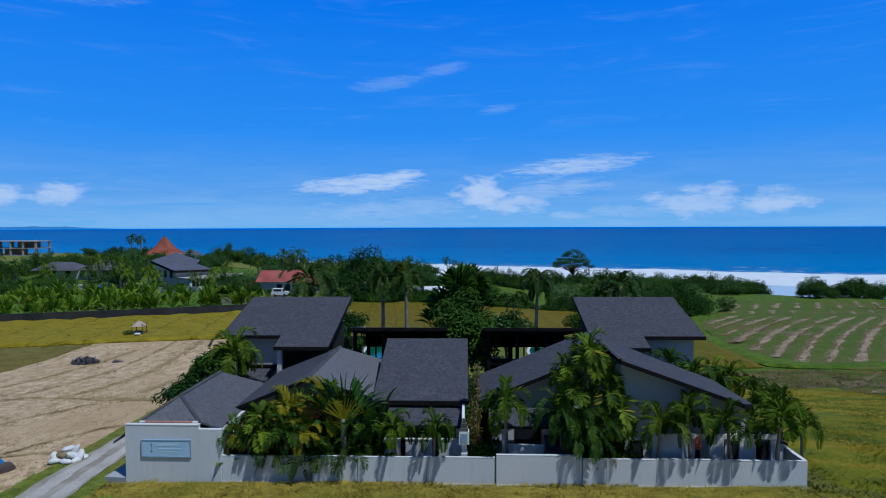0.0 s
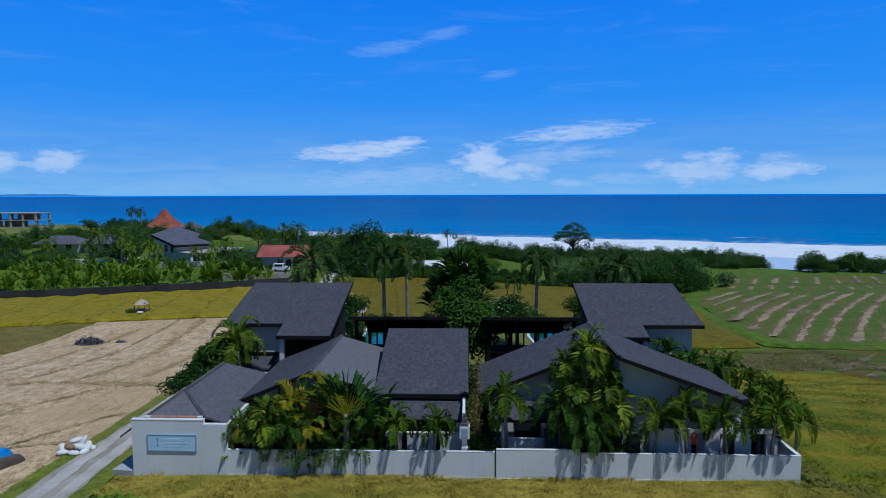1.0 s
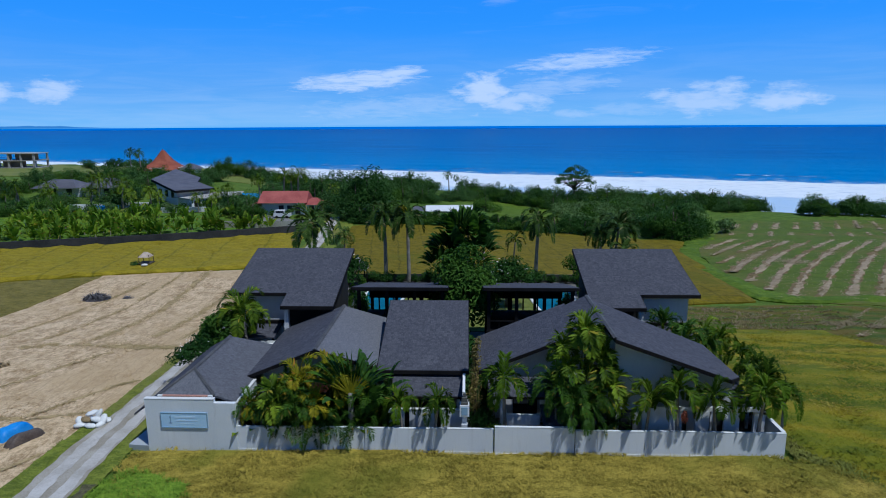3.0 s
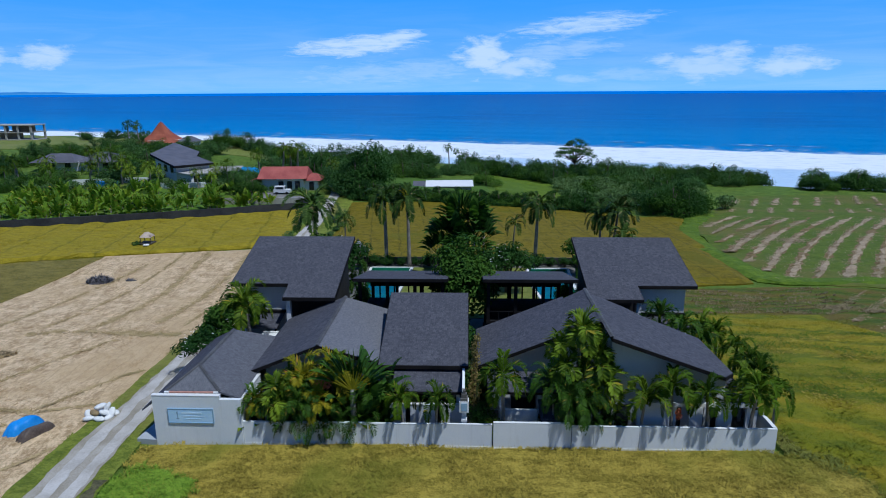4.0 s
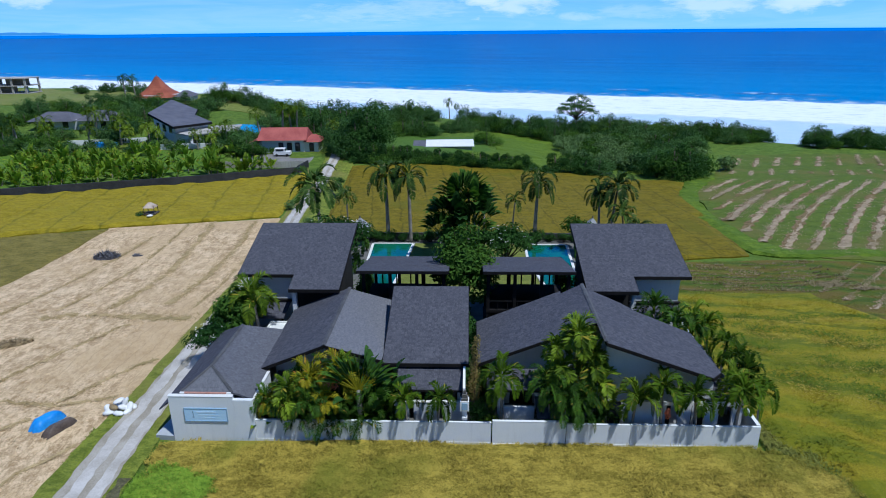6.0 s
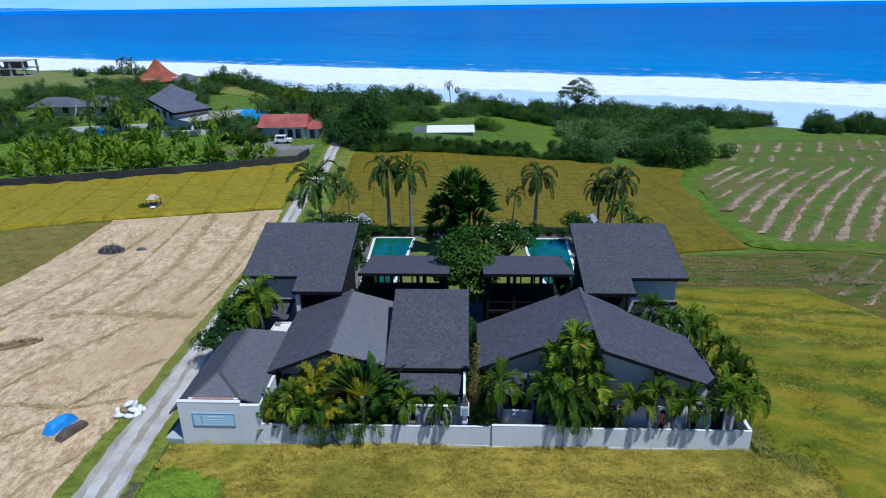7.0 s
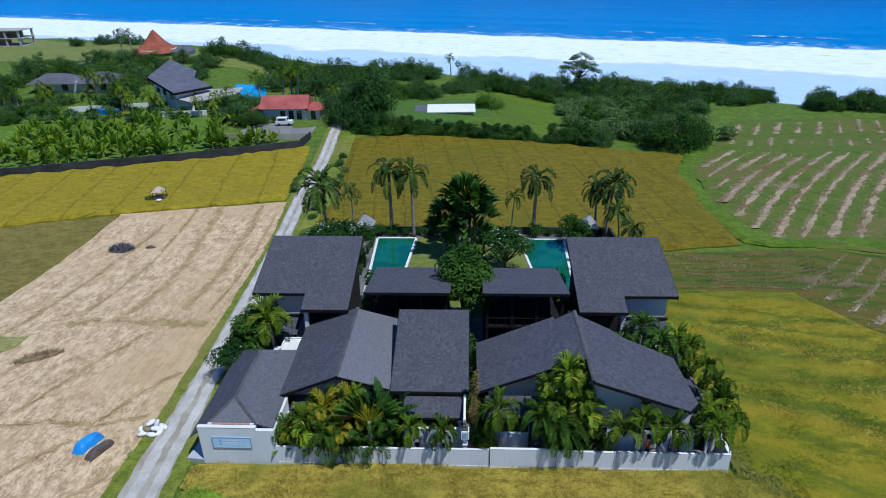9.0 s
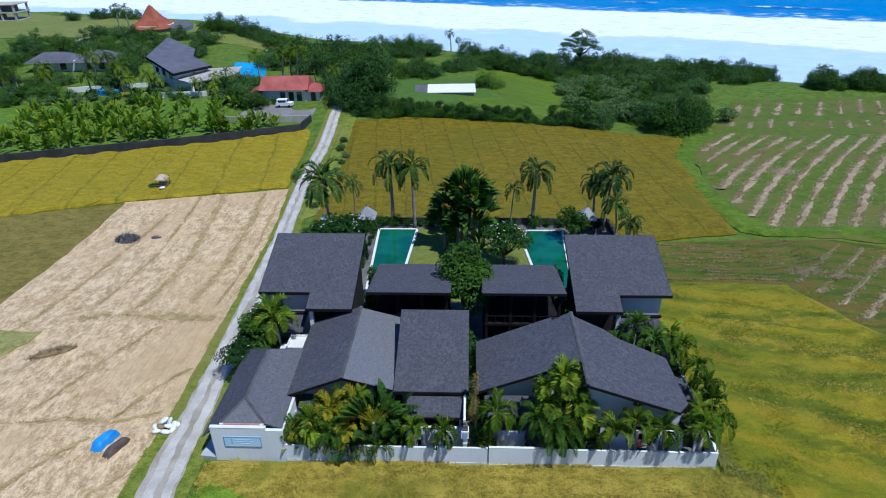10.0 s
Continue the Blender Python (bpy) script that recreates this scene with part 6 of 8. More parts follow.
for x, y, j, turn, size, lab in (
        (-15.0, 39.4, 0, 0, 0.9, "broad-leaved yellow-green plant by the gatehouse"), (-14.2, 39.3, 1, 80, 0.8, "yellowing broad-leaved plant by the gatehouse"),
        (-13.2, 39.3, 0, 140, 1.25, "leafy green plant in the front bed"), (-12.2, 39.9, 2, 30, 1.0, "dark green arching plant in the bed"),
        (-11.0, 39.9, 0, 210, 1.0, "arching yellow-green plant in the bed"), (-9.8, 39.9, 2, 300, 1.0, "dark green arching plant in the bed"),
        (-8.6, 39.8, 0, 60, 0.95, "arching green plant in the bed"), (-13.8, 40.4, 2, 20, 1.35, "tall green plant under the eave"),
        (-9.2, 40.5, 2, 250, 1.5, "tall green plant under the eave"), (-6.6, 39.6, 2, 330, 1.2, "green plant beside the fan palm"),
        (-11.6, 40.4, 1, 110, 1.55, "tall yellow-leaved plant in the bed"), (-6.9, 40.4, 0, 190, 1.45, "tall bright plant by the hall"),
        (-14.7, 40.0, 0, 270, 1.1, "leafy green plant in the front bed"), (-5.6, 40.9, 1, 45, 1.2, "orange-tipped plant below the hall roof")):
    set_plant("broadleaf_plant", lab, "plant", helic[j], (x, y, 0), turn, size, group="bed plants")
for x, y, turn, size in ((-11.2, 39.6, 0, 1.35), (-9.8, 39.9, 140, 1.35), (-14.4, 38.7, 50, 0.85), (-12.4, 38.6, 300, 0.9), (-10.4, 38.4, 90, 1.0)):
    set_plant("yellow_palm", "golden-yellow palm in the front bed", "palm", yellow_palm, (x, y, 0), turn, size, group="yellow palms")
bed_stem = [make_palm(26 + i, h, 11, 1.8, 0.62, MAT_LOWPALM, 2.2, 0.5, 0.06, 24, 0.05, rise=(0.15, 1.4)) for i, h in enumerate((5.4, 4.3, 3.2))]
for k, (x, y, j, turn, size) in enumerate(((-13.6, 38.9, 2, 0, 1.05), (-12.9, 40.5, 1, 90, 0.85), (-11.4, 40.6, 1, 200, 0.9), (-9.6, 40.2, 1, 300, 0.9), (-6.2, 38.9, 2, 120, 1.05), (-10.2, 38.5, 2, 170, 0.9), (-13.0, 38.4, 2, 260, 0.85), (-11.6, 38.5, 2, 20, 1.0), (-14.5, 38.6, 2, 140, 0.85), (-12.3, 38.6, 1, 330, 0.75), (-14.1, 38.15, 2, 15, 0.85), (-11.2, 38.15, 2, 200, 0.95))):
    set_plant("areca_palm", "green clumping palm in the front bed", "palm", (tall_stem if k % 3 == 0 else bed_stem)[j], (x, y, 0), turn, size, group="bed palms")
set_plant("fan_palm", "traveller's palm with a fan of stalks in the front bed", "palm", fan_front, (-7.8, 38.45, 1.0), 0, 1.22)
tall_leaf = make_paddles(34, 15, 3.0, 1.9, 0.36, MAT_DARKLEAF, droop=1.3, base=0.35, rise=(0.95, 1.5), tears=0.45)
for x, y, turn, size in ((-6.9, 39.9, 0, 1.2), (-6.1, 40.3, 120, 0.85), (-8.6, 40.5, 200, 1.1), (-5.7, 39.9, 60, 0.7)):
    set_plant("broadleaf_plant", "tall dark green plant with upright torn leaves", "plant", tall_leaf, (x, y, 0), turn, size, group="tall bed plants")
for k, x in enumerate((-12.2, -11.0, -9.8, -8.6, -7.4)):
    set_plant("ground_palm", "low palm with fronds hanging over the boundary wall", "palm", ground_palm, (x, 38.12 + 0.1 * math.sin(k * 2.0), 0.3), k * 75, 1.0 + 0.12 * math.sin(k * 1.7), group="low palms")
s = Shape()
blob_leaves(s, (0, 0, 0), (0.75, 0.4, 0.5), 130, 0.28, 6, 0.2)
bit("bloom", s, MAT_FLOWER, plant("flower_cluster", "pink-orange bloom among yellow leaves", "flowers", (-9.9, 38.7, 4.3)))
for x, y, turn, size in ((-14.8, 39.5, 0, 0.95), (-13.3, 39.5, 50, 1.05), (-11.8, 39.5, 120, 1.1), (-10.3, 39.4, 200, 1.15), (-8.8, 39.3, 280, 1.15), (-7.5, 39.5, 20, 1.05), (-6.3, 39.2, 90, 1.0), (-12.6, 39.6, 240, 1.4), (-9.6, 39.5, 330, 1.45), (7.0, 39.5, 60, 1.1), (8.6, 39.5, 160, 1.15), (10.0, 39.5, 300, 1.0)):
    set_plant("ground_palm", "low palm arching over the wall, shade painted into its fronds", "palm", ground_palm, (x, y, 0), turn, size, group="low palms")
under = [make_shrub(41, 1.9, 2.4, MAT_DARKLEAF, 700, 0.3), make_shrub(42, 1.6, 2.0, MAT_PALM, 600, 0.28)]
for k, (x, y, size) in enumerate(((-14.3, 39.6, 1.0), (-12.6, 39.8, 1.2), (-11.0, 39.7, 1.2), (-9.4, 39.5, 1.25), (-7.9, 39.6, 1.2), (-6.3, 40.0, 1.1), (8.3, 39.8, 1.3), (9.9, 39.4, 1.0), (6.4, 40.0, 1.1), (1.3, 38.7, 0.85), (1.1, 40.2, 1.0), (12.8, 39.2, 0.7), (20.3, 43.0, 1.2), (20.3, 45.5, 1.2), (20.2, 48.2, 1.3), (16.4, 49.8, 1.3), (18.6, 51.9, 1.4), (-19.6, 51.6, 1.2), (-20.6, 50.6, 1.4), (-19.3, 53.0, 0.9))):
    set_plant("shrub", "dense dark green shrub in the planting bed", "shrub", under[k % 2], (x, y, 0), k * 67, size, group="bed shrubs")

# dark-leaved shrubs added to darken the gap; the roofs' shade is in their colour
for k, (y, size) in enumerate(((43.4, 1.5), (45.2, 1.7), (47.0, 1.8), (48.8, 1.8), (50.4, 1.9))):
    set_plant("shrub", "shrub between two roofs, tinted dark for the shade there", "shrub", under[0], (0.6, y, 0), k * 80, size, group="bed shrubs")
pale_shrub = make_shrub(43, 1.3, 1.1, MAT_BANANA, 420, 0.2)
for x, y, size in ((1.5, 38.6, 0.95), (1.9, 39.3, 1.3), (2.3, 38.5, 0.8), (0.6, 38.6, 0.8)):
    set_plant("shrub", "pale green bush beside the white pillar", "shrub", pale_shrub, (x, y, 0), x * 90, size, group="pale bushes")
# dry creeper hanging between the two roofs
creeper = plant("dry_creeper", "tall brown dried creeper on a stem", "creeper", (0.62, 41.4, 0))
s = Shape()
for k in range(11):
    f = k / 10
    blob_leaves(s, (0.12 * math.sin(k * 2.1) + 0.1 * f, 0.15 * math.cos(k), 1.7 + k * 0.5), (0.62 - 0.28 * f, 0.55 - 0.2 * f, 0.42), 130 - 5 * k, 0.21, 90 + k, 0.2)
bit("foliage", s, MAT_CREEPER, creeper)
bit("stem", Shape().tube([(0, 0, -0.2), (0.05, 0, 2.5), (0.1, 0, 6.6)], [0.08, 0.06, 0.03], 6), MAT_BARK, creeper)

# ---- gardens behind
MAT_DARKPALM = leafy("dark_palm_leaf", (0.012, 0.034, 0.007), (0.075, 0.135, 0.020), (0.26, 0.22, 0.09), 0.03, 0.55, 0.12, 0.10)
frangi = make_tree(51, 5.2, 5.8, MAT_DARKLEAF, 2400, 0.40, 15, 0.26, 0.5, 15, 0.16, 0.3)


def with_blossom(T, seed, wide, high, n=32):
    rnd = random.Random(seed)
    s = Shape()
    for _ in range(n):
        a, r = rnd.uniform(0, 6.28), wide * 0.5 * math.sqrt(rnd.random())
        z = high * (0.62 + 0.36 * (1 - (2 * r / wide) ** 2)) + rnd.uniform(-0.2, 0.25)
        p = Vector((r * math.cos(a), r * math.sin(a), z))
        for k in range(3):
            b = k * 2.09
            s.face(p, p + Vector((math.cos(b), math.sin(b), 0.35)) * 0.12, p + Vector((math.cos(b + 0.9), math.sin(b + 0.9), 0.35)) * 0.12)
    bit("blossom", s, MAT_BLOSSOM, T, "small white flowers")


for x, y, turn, size, lab in ((4.9, 72.0, 0, 1.25, "frangipani tree with bare dark branches on the lawn"), (-18.2, 72.0, 60, 1.4, "white-flowering frangipani behind the pavilion"),
                              (-15.2, 73.5, 200, 1.3, "white-flowering frangipani behind the pavilion"), (-22.9, 49.3, 100, 0.9, "white-flowering shrub tree beside the track"),
                              (-19.6, 74.5, 290, 1.0, "leafy frangipani by the rear wall")):
    T = set_plant("frangipani", lab, "tree", frangi, (x, y, 0 if x > -22 else -0.4), turn, size, group="frangipanis")
    with_blossom(T, int(x * 10) % 97, 5.0, 5.0)
set_plant("garden_tree", "bushy green tree between the two living pavilions", "tree", make_tree(52, 9.6, 6.4, MAT_TREE, 7000, 0.5, 26, 0.04, 1.1, 8, 0.22), (-0.2, 58.6, 0), 0, 1.1)
set_plant("garden_tree", "leafy green tree over the side wall", "tree", make_tree(53, 5.6, 5.0, MAT_TREE, 2400, 0.42, 11, 0.25, 0.8), (-21.6, 51.6, -0.3), 0, 1.2)
bush_back = make_tree(54, 4.4, 4.4, MAT_TREE, 1500, 0.42, 9, 0.2, 0.7)
set_plant("garden_tree", "round green tree behind the east pavilion", "tree", bush_back, (14.8, 79.5, 0), 0, 1.15)

# the great fan palm grove by the lawn
big_fan = [make_fan(61, 23, 1.8, 2.2, 0.60, MAT_TREE, 7.6, 0.15, 0.7, MAT_DARKLEAF), make_fan(62, 23, 1.8, 2.1, 0.60, MAT_DARKLEAF, 5.4, 0.8, 0.8, MAT_DARKLEAF), make_fan(63, 21, 1.7, 2.1, 0.55, MAT_TREE, 3.2, -0.6, 0.8, MAT_DARKLEAF), make_fan(64, 19, 1.5, 2.0, 0.55, MAT_DARKLEAF, 1.2, 0.4, 0.8, MAT_DARKLEAF)]
for x, y, j, turn, size in ((-0.8, 77.0, 0, 0, 1.0), (0.9, 76.4, 0, 80, 0.95), (-2.2, 76.4, 1, -30, 1.0), (2.2, 77.4, 1, 35, 1.05), (-1.4, 75.4, 1, 60, 1.0), (1.5, 75.0, 1, -20, 0.95), (-3.2, 75.8, 2, 10, 1.0), (0.2, 78.6, 0, -40, 1.0), (-1.8, 78.0, 0, 70, 0.95), (0.2, 74.6, 2, 30, 1.1), (-2.4, 74.6, 3, 80, 1.1), (1.8, 74.2, 3, 0, 1.0), (-0.6, 75.6, 2, 120, 1.15), (0.9, 77.8, 1, 150, 1.1), (-3.0, 77.4, 1, 100, 0.9)):
    set_plant("fan_palm", "dark traveller's palm in the grove by the lawn", "palm", big_fan[j], (x, y, 0), turn, size, group="fan palm grove")
royal = make_palm(71, 9.0, 17, 3.9, 0.85, MAT_DARKPALM, 2.2, 0.3, 0.2, 36, 0.10, rise=(-0.3, 1.3))
royal_b = make_palm(72, 8.5, 15, 3.5, 0.8, MAT_DARKPALM, 2.3, 0.4, 0.18, 34, 0.10, rise=(-0.4, 1.25))
coco = make_palm(73, 6.4, 16, 3.4, 0.85, MAT_DARKPALM, 1.9, 0.7, 0.13, 34, 0.10)
thin = make_palm(74, 5.6, 10, 1.9, 0.55, MAT_DARKPALM, 2.1, 0.3, 0.08, 18, 0.07)
for mesh, x, y, z, turn, size, lab in (
        (royal, -11.3, 84.0, 0, 0, 1.04, "tall grey-trunked palm by the rear wall"), (royal_b, -8.0, 83.2, 0, 90, 1.08, "tall palm with a yellow dead frond"),
        (royal, 9.6, 84.0, 0, 200, 0.95, "tall palm with a skirt of drooping fronds"), (thin, 6.3, 83.0, 0, 40, 1.1, "slender palm by the rear wall"),
        (coco, -19.6, 78.5, 0, 30, 1.4, "tall coconut palm beside the track"), (thin, -17.0, 84.0, 0, 160, 1.15, "thin sparse palm by the track"),
        (coco, 20.0, 83.0, 0, 300, 1.2, "feathery coconut palm behind the pavilion"), (coco, 21.2, 80.0, 0, 70, 0.8, "short coconut palm behind the pavilion"),
        (royal_b, 18.6, 84.2, 0, 120, 0.82, "feathery palm behind the pavilion"), (coco, 21.6, 76.0, 0, 180, 0.7, "short palm behind the pavilion")):
    T = set_plant("palm_tree", lab, "palm", mesh, (x, y, z), turn, size, group="tall palms")
    if "yellow" in lab:
        random.seed(5)
        dead = Shape()
        frond(dead, (-0.3, 0.2, 8.8), 0.6, 1.1, 2.4, 26, 0.6, 1.4, 0.10)
        bit("dead_frond", dead, MAT_YELLOW, T, "bright yellow dying frond")
hedge = [make_shrub(81, 1.9, 2.6, MAT_DARKLEAF, 700, 0.28), make_shrub(82, 1.6, 2.4, MAT_DARKLEAF, 600, 0.26)]
for k in range(22):
    x = -20.5 + k * 1.9
    if -13.9 < x < -16 or 7.5 < x < 9:
        continue
    set_plant("shrub", "dark clipped shrub along the rear wall", "shrub", hedge[k % 2], (x, 83.6 + 0.2 * math.sin(k * 3), 0), k * 50, 0.95 + 0.2 * math.sin(k * 1.7), group="rear hedge")
for k, (x, y, h) in enumerate(((-11.2, 53.9, 1.9), (-11.0, 58.0, 1.8), (-11.3, 63.5, 2.0), (-13.9, 67.0, 1.3), (10.5, 53.9, 1.9), (10.55, 58.0, 1.9), (10.6, 63.0, 1.8), (14.5, 67.5, 1.4), (14.6, 72.0, 1.3), (-14.3, 74.0, 1.2), (0.0, 52.5, 1.5), (-0.3, 55.5, 1.4))):
    set_plant("shrub", "climbing green shrub between roof and pavilion", "shrub", make_shrub(100 + k, 2.6, 1.1, MAT_TREE if k % 2 else MAT_DARKLEAF, 420, 0.24), (x, y, 0), k * 40, h, group="climbers")


gap_plant = [make_shrub(130, 3.4, 1.5, MAT_DARKLEAF, 620, 0.26, 7), make_shrub(131, 3.4, 1.4, MAT_TREE, 620, 0.26, 7)]
for k in range(9):
    for x in (-11.15, 10.6):
        set_plant("shrub", "tall green shrub in the narrow gap between two roofs", "shrub", gap_plant[(k + (x > 0)) % 2], (x + 0.2 * math.sin(k * 2.3 + x), 55.0 + k * 1.3, 0), k * 70 + x, 1.0 + 0.35 * math.sin(k * 1.9 + x), group="gap shrubs")
for k in range(8):
    for x in (-13.9, 14.4):
        set_plant("shrub", "green shrub between pool edge and pavilion", "shrub", gap_plant[k % 2], (x + 0.25 * math.sin(k * 2.1), 64.6 + k * 2.1, 0), k * 50, 0.55 + 0.15 * math.sin(k * 1.3 + x), group="poolside shrubs")


# ---------------------------------------------------------------- far trees and plantation
def make_wild(seed, high, wide, mat, leaves=2600, leaf=0.6, lobes=24, bark=None):
    """A wild coastal tree: low limbs and an uneven crown of many clumps that reaches down to the ground."""
    rnd = random.Random(seed)
    t, c = Shape(), Shape()
    t.tube([(0, 0, -0.4), (0.2, 0.1, high * 0.3), (-0.1, 0.2, high * 0.7)], [0.32, 0.22, 0.08], 6)
    peaks = [(rnd.uniform(-0.3, 0.3), rnd.uniform(-0.3, 0.3), rnd.uniform(0.7, 1.0)) for _ in range(5)] + [(0.0, 0.0, 0.85)]
    for k in range(lobes):
        a, rr = rnd.uniform(0, 6.28), math.sqrt(rnd.random()) * 0.46
        x, y = rr * math.cos(a), rr * math.sin(a) * 0.9
        roof_ = max(p[2] * math.exp(-((x - p[0]) ** 2 + (y - p[1]) ** 2) / 0.10) for p in peaks)
        z = max(0.14, roof_ * rnd.uniform(0.25, 0.84))
        r = rnd.uniform(0.13, 0.25)
        e = (x * wide, y * wide, z * high)
        if k % 4 == 0:
            t.tube([(0, 0, high * 0.15), (e[0] * 0.5, e[1] * 0.5, e[2] * 0.6), e], [0.14, 0.09, 0.03], 4)
        blob_leaves(c, e, (r * wide * rnd.uniform(0.8, 1.3), r * wide, r * wide * rnd.uniform(0.55, 1.0)), int(leaves / lobes), leaf * rnd.uniform(0.7, 1.15), seed * 31 + k, 0.35, 0.35)
    return dict(trunk=t.mesh("trunk", bark or MAT_BARK, True), crown=c.mesh("crown", mat))


far_trees = [make_wild(200 + i, h, w, m, 3000, lf, 26) for i, (h, w, m, lf) in enumerate((
    (8.0, 10.0, MAT_SHORE, 0.6), (7.0, 9.5, MAT_TREE, 0.55), (9.5, 9.5, MAT_DARKLEAF, 0.6), (6.0, 9.0, MAT_SHORE, 0.55), (5.0, 7.5, MAT_SHORE, 0.5), (5.0, 5.6, MAT_DARKLEAF, 0.45)))]
far_shrub = [make_shrub(220 + i, 2.6, 3.6, m, 420, 0.5, 7) for i, m in enumerate((MAT_SHORE, MAT_TREE, leafy("scrub_leaf", (0.065, 0.125, 0.045), (0.19, 0.28, 0.10), None, 0.0, 0.8, 0.3, 0.05)))]
palm_bright = make_palm(252, 5.4, 14, 3.0, 1.0, MAT_FRESH, 1.9, 0.4, 0.18, 20, 0.09)
palm_far = [make_palm(250, 7.0, 13, 2.8, 1.1, MAT_PALM, 1.9, 0.5, 0.18, 20, 0.075), make_palm(251, 5.2, 13, 2.8, 1.0, MAT_PALM, 1.9, 0.4, 0.18, 20, 0.075)]
rnd = random.Random(77)


GROW = {"track grove": 1.3, "rise trees": 1.25, "field edge trees": 1.15, "house trees": 1.1, "headland trees": 1.05}


def far_tree(x, y, j, high, label, size=None, group="shore trees"):
    base = (8.0, 7.0, 9.5, 6.0, 5.0, 5.0)[j]
    set_plant("tree", label, "tree", far_trees[j], (x, y, land(x, y) - 0.1), rnd.uniform(0, 360), GROW.get(group, 0.95) * high / base, False, group)


DARK_L = "dark green broad-leaved tree near the shore"
# the tall dark group at the end of the track
for x, y, j, h in ((-22.5, 157, 2, 9.5), (-19.5, 160, 2, 10.6), (-24.5, 163, 0, 8.5), (-20.5, 167, 2, 10.5), (-26.0, 170, 3, 7.0), (-22, 175, 0, 8.0), (-29.5, 180, 3, 7.0), (-25.0, 157.5, 3, 6.0), (-27.0, 200, 1, 7.0), (-23.5, 206, 0, 7.0), (-29.5, 212, 1, 7.0), (-24.0, 218, 3, 6.5), (-33.0, 219, 0, 7.0), (-20.5, 196, 3, 6.5), (-26.5, 188, 1, 7.0)):
    far_tree(x, y, j, h, "tall dark tree in the grove at the end of the track", group="track grove")
# round trees on the rise behind the shed
for x, y, j, h in ((-12.5, 190, 1, 5.2), (-9.5, 191.5, 0, 5.4), (-6.5, 190.5, 1, 5.2), (-8, 194, 3, 5.4), (-4.5, 193, 3, 4.6), (12.6, 183, 1, 5.0),
                   (-20, 222, 0, 6.0), (-16.5, 224, 1, 6.4), (-12.5, 225, 0, 6.8), (-8.5, 226, 1, 6.6), (-4.8, 226, 3, 5.2), (-14.5, 220, 3, 5.6), (-9.8, 221, 3, 5.4), (1.5, 201, 4, 3.6), (4.5, 203, 3, 4.4), (7.5, 206, 3, 5.0)):
    far_tree(x, y, j, h, "rounded green tree on the grassy rise", group="rise trees")
# belt of scrub towards the shore
for k in range(14):
    f = k / 13
    far_tree(9.5 + 30 * f, 212.5 - 17 * f + rnd.uniform(-2, 2), (2, 1, 0)[k % 3], rnd.uniform(6.2, 7.8), DARK_L)
for k in range(30):
    f = k / 29
    x, y = 10 + 80 * f + rnd.uniform(-2, 2), 218 - 20 * f + rnd.uniform(-7, 7)
    far_tree(x, y, (0, 1, 3)[k % 3], rnd.uniform(6.4, 9.0), DARK_L)
for k in range(26):
    x = 50 + rnd.random() * 25
    y = 160 + rnd.random() * 40 + max(0, (x - 55)) * 0.1
    far_tree(x, y, (3, 4, 1, 1)[k % 4], rnd.uniform(4.0, 6.6), "scrubby green tree in the shore thicket", group="thicket")
for x, y, j, h in ((27, 149.0, 5, 5.2), (30.5, 147.8, 2, 5.0), (34, 146.8, 5, 5.2), (37, 146.0, 3, 4.6), (49.5, 143.5, 2, 6.6), (53.5, 142.5, 1, 8.0), (57.5, 143.5, 2, 7.6), (60.0, 147.5, 1, 6.4), (55.5, 148.5, 2, 8.0), (50, 150, 3, 6.5), (61, 153, 3, 5.0)):
    far_tree(x, y, j, h, "dense dark tree at the edge of the golden field", group="field edge trees")
for k in range(16):
    f = k / 15
    far_tree(78 + 21 * f + rnd.uniform(-1.5, 1.5), 201 - 4 * f + rnd.uniform(-4, 4), (3, 0, 1)[k % 3], rnd.uniform(5.6, 7.6), DARK_L)
for k in range(20):
    f = k / 19
    far_tree(108.5 + 56 * f + rnd.uniform(-1, 2), 187 - 14 * f + rnd.uniform(-3, 3), (0, 1, 3)[k % 3], rnd.uniform(6.2, 8.4), DARK_L)
far_tree(104, 202, 2, 6.6, "dark upright tree standing apart by the shore")
for k in range(44):
    g_ = k / 43
    x, y = 14 + 150 * g_, 208 - 32 * g_ + rnd.uniform(-4, 2) - (4 if g_ > 0.6 else 0)
    if 0.51 < x / y < 0.575:
        continue
    set_plant("shrub", "dense low bush under the shore trees", "shrub", far_shrub[k % 2], (x, y, land(x, y) - 0.2), k * 40, rnd.uniform(0.8, 1.3), False, "shore bushes")
for k in range(26):
    x, y = rnd.uniform(-150, -52), rnd.uniform(168, 236)
    if (-95 < x < -56 and 166 < y < 216) or (-131 < x < -101 and 190 < y < 208) or (-68 < x < -56 and y > 188):
        continue
    far_tree(x, y, (3, 4, 0, 1)[k % 4], rnd.uniform(3.6, 6.2), "garden tree among the far houses", group="house trees")
for k in range(44):
    x, y = rnd.uniform(-140, -49), rnd.uniform(158, 182)
    if (-110 < x < -84 and y < 179) or (-80 < x < -64 and y < 170) or (-53 < x and y < 172):
        continue
    if k % 2 == 0:
        set_plant("palm_tree", "coconut palm in the far gardens", "palm", palm_bright if k % 4 == 0 else palm_far[1], (x, y, land(x, y) - 0.1), rnd.uniform(0, 360), rnd.uniform(0.6, 0.95), False, "far palms")
    else:
        far_tree(x, y, (3, 4, 2, 1)[k % 4], rnd.uniform(3.0, 4.8), "dense garden tree among the far houses", group="house trees")
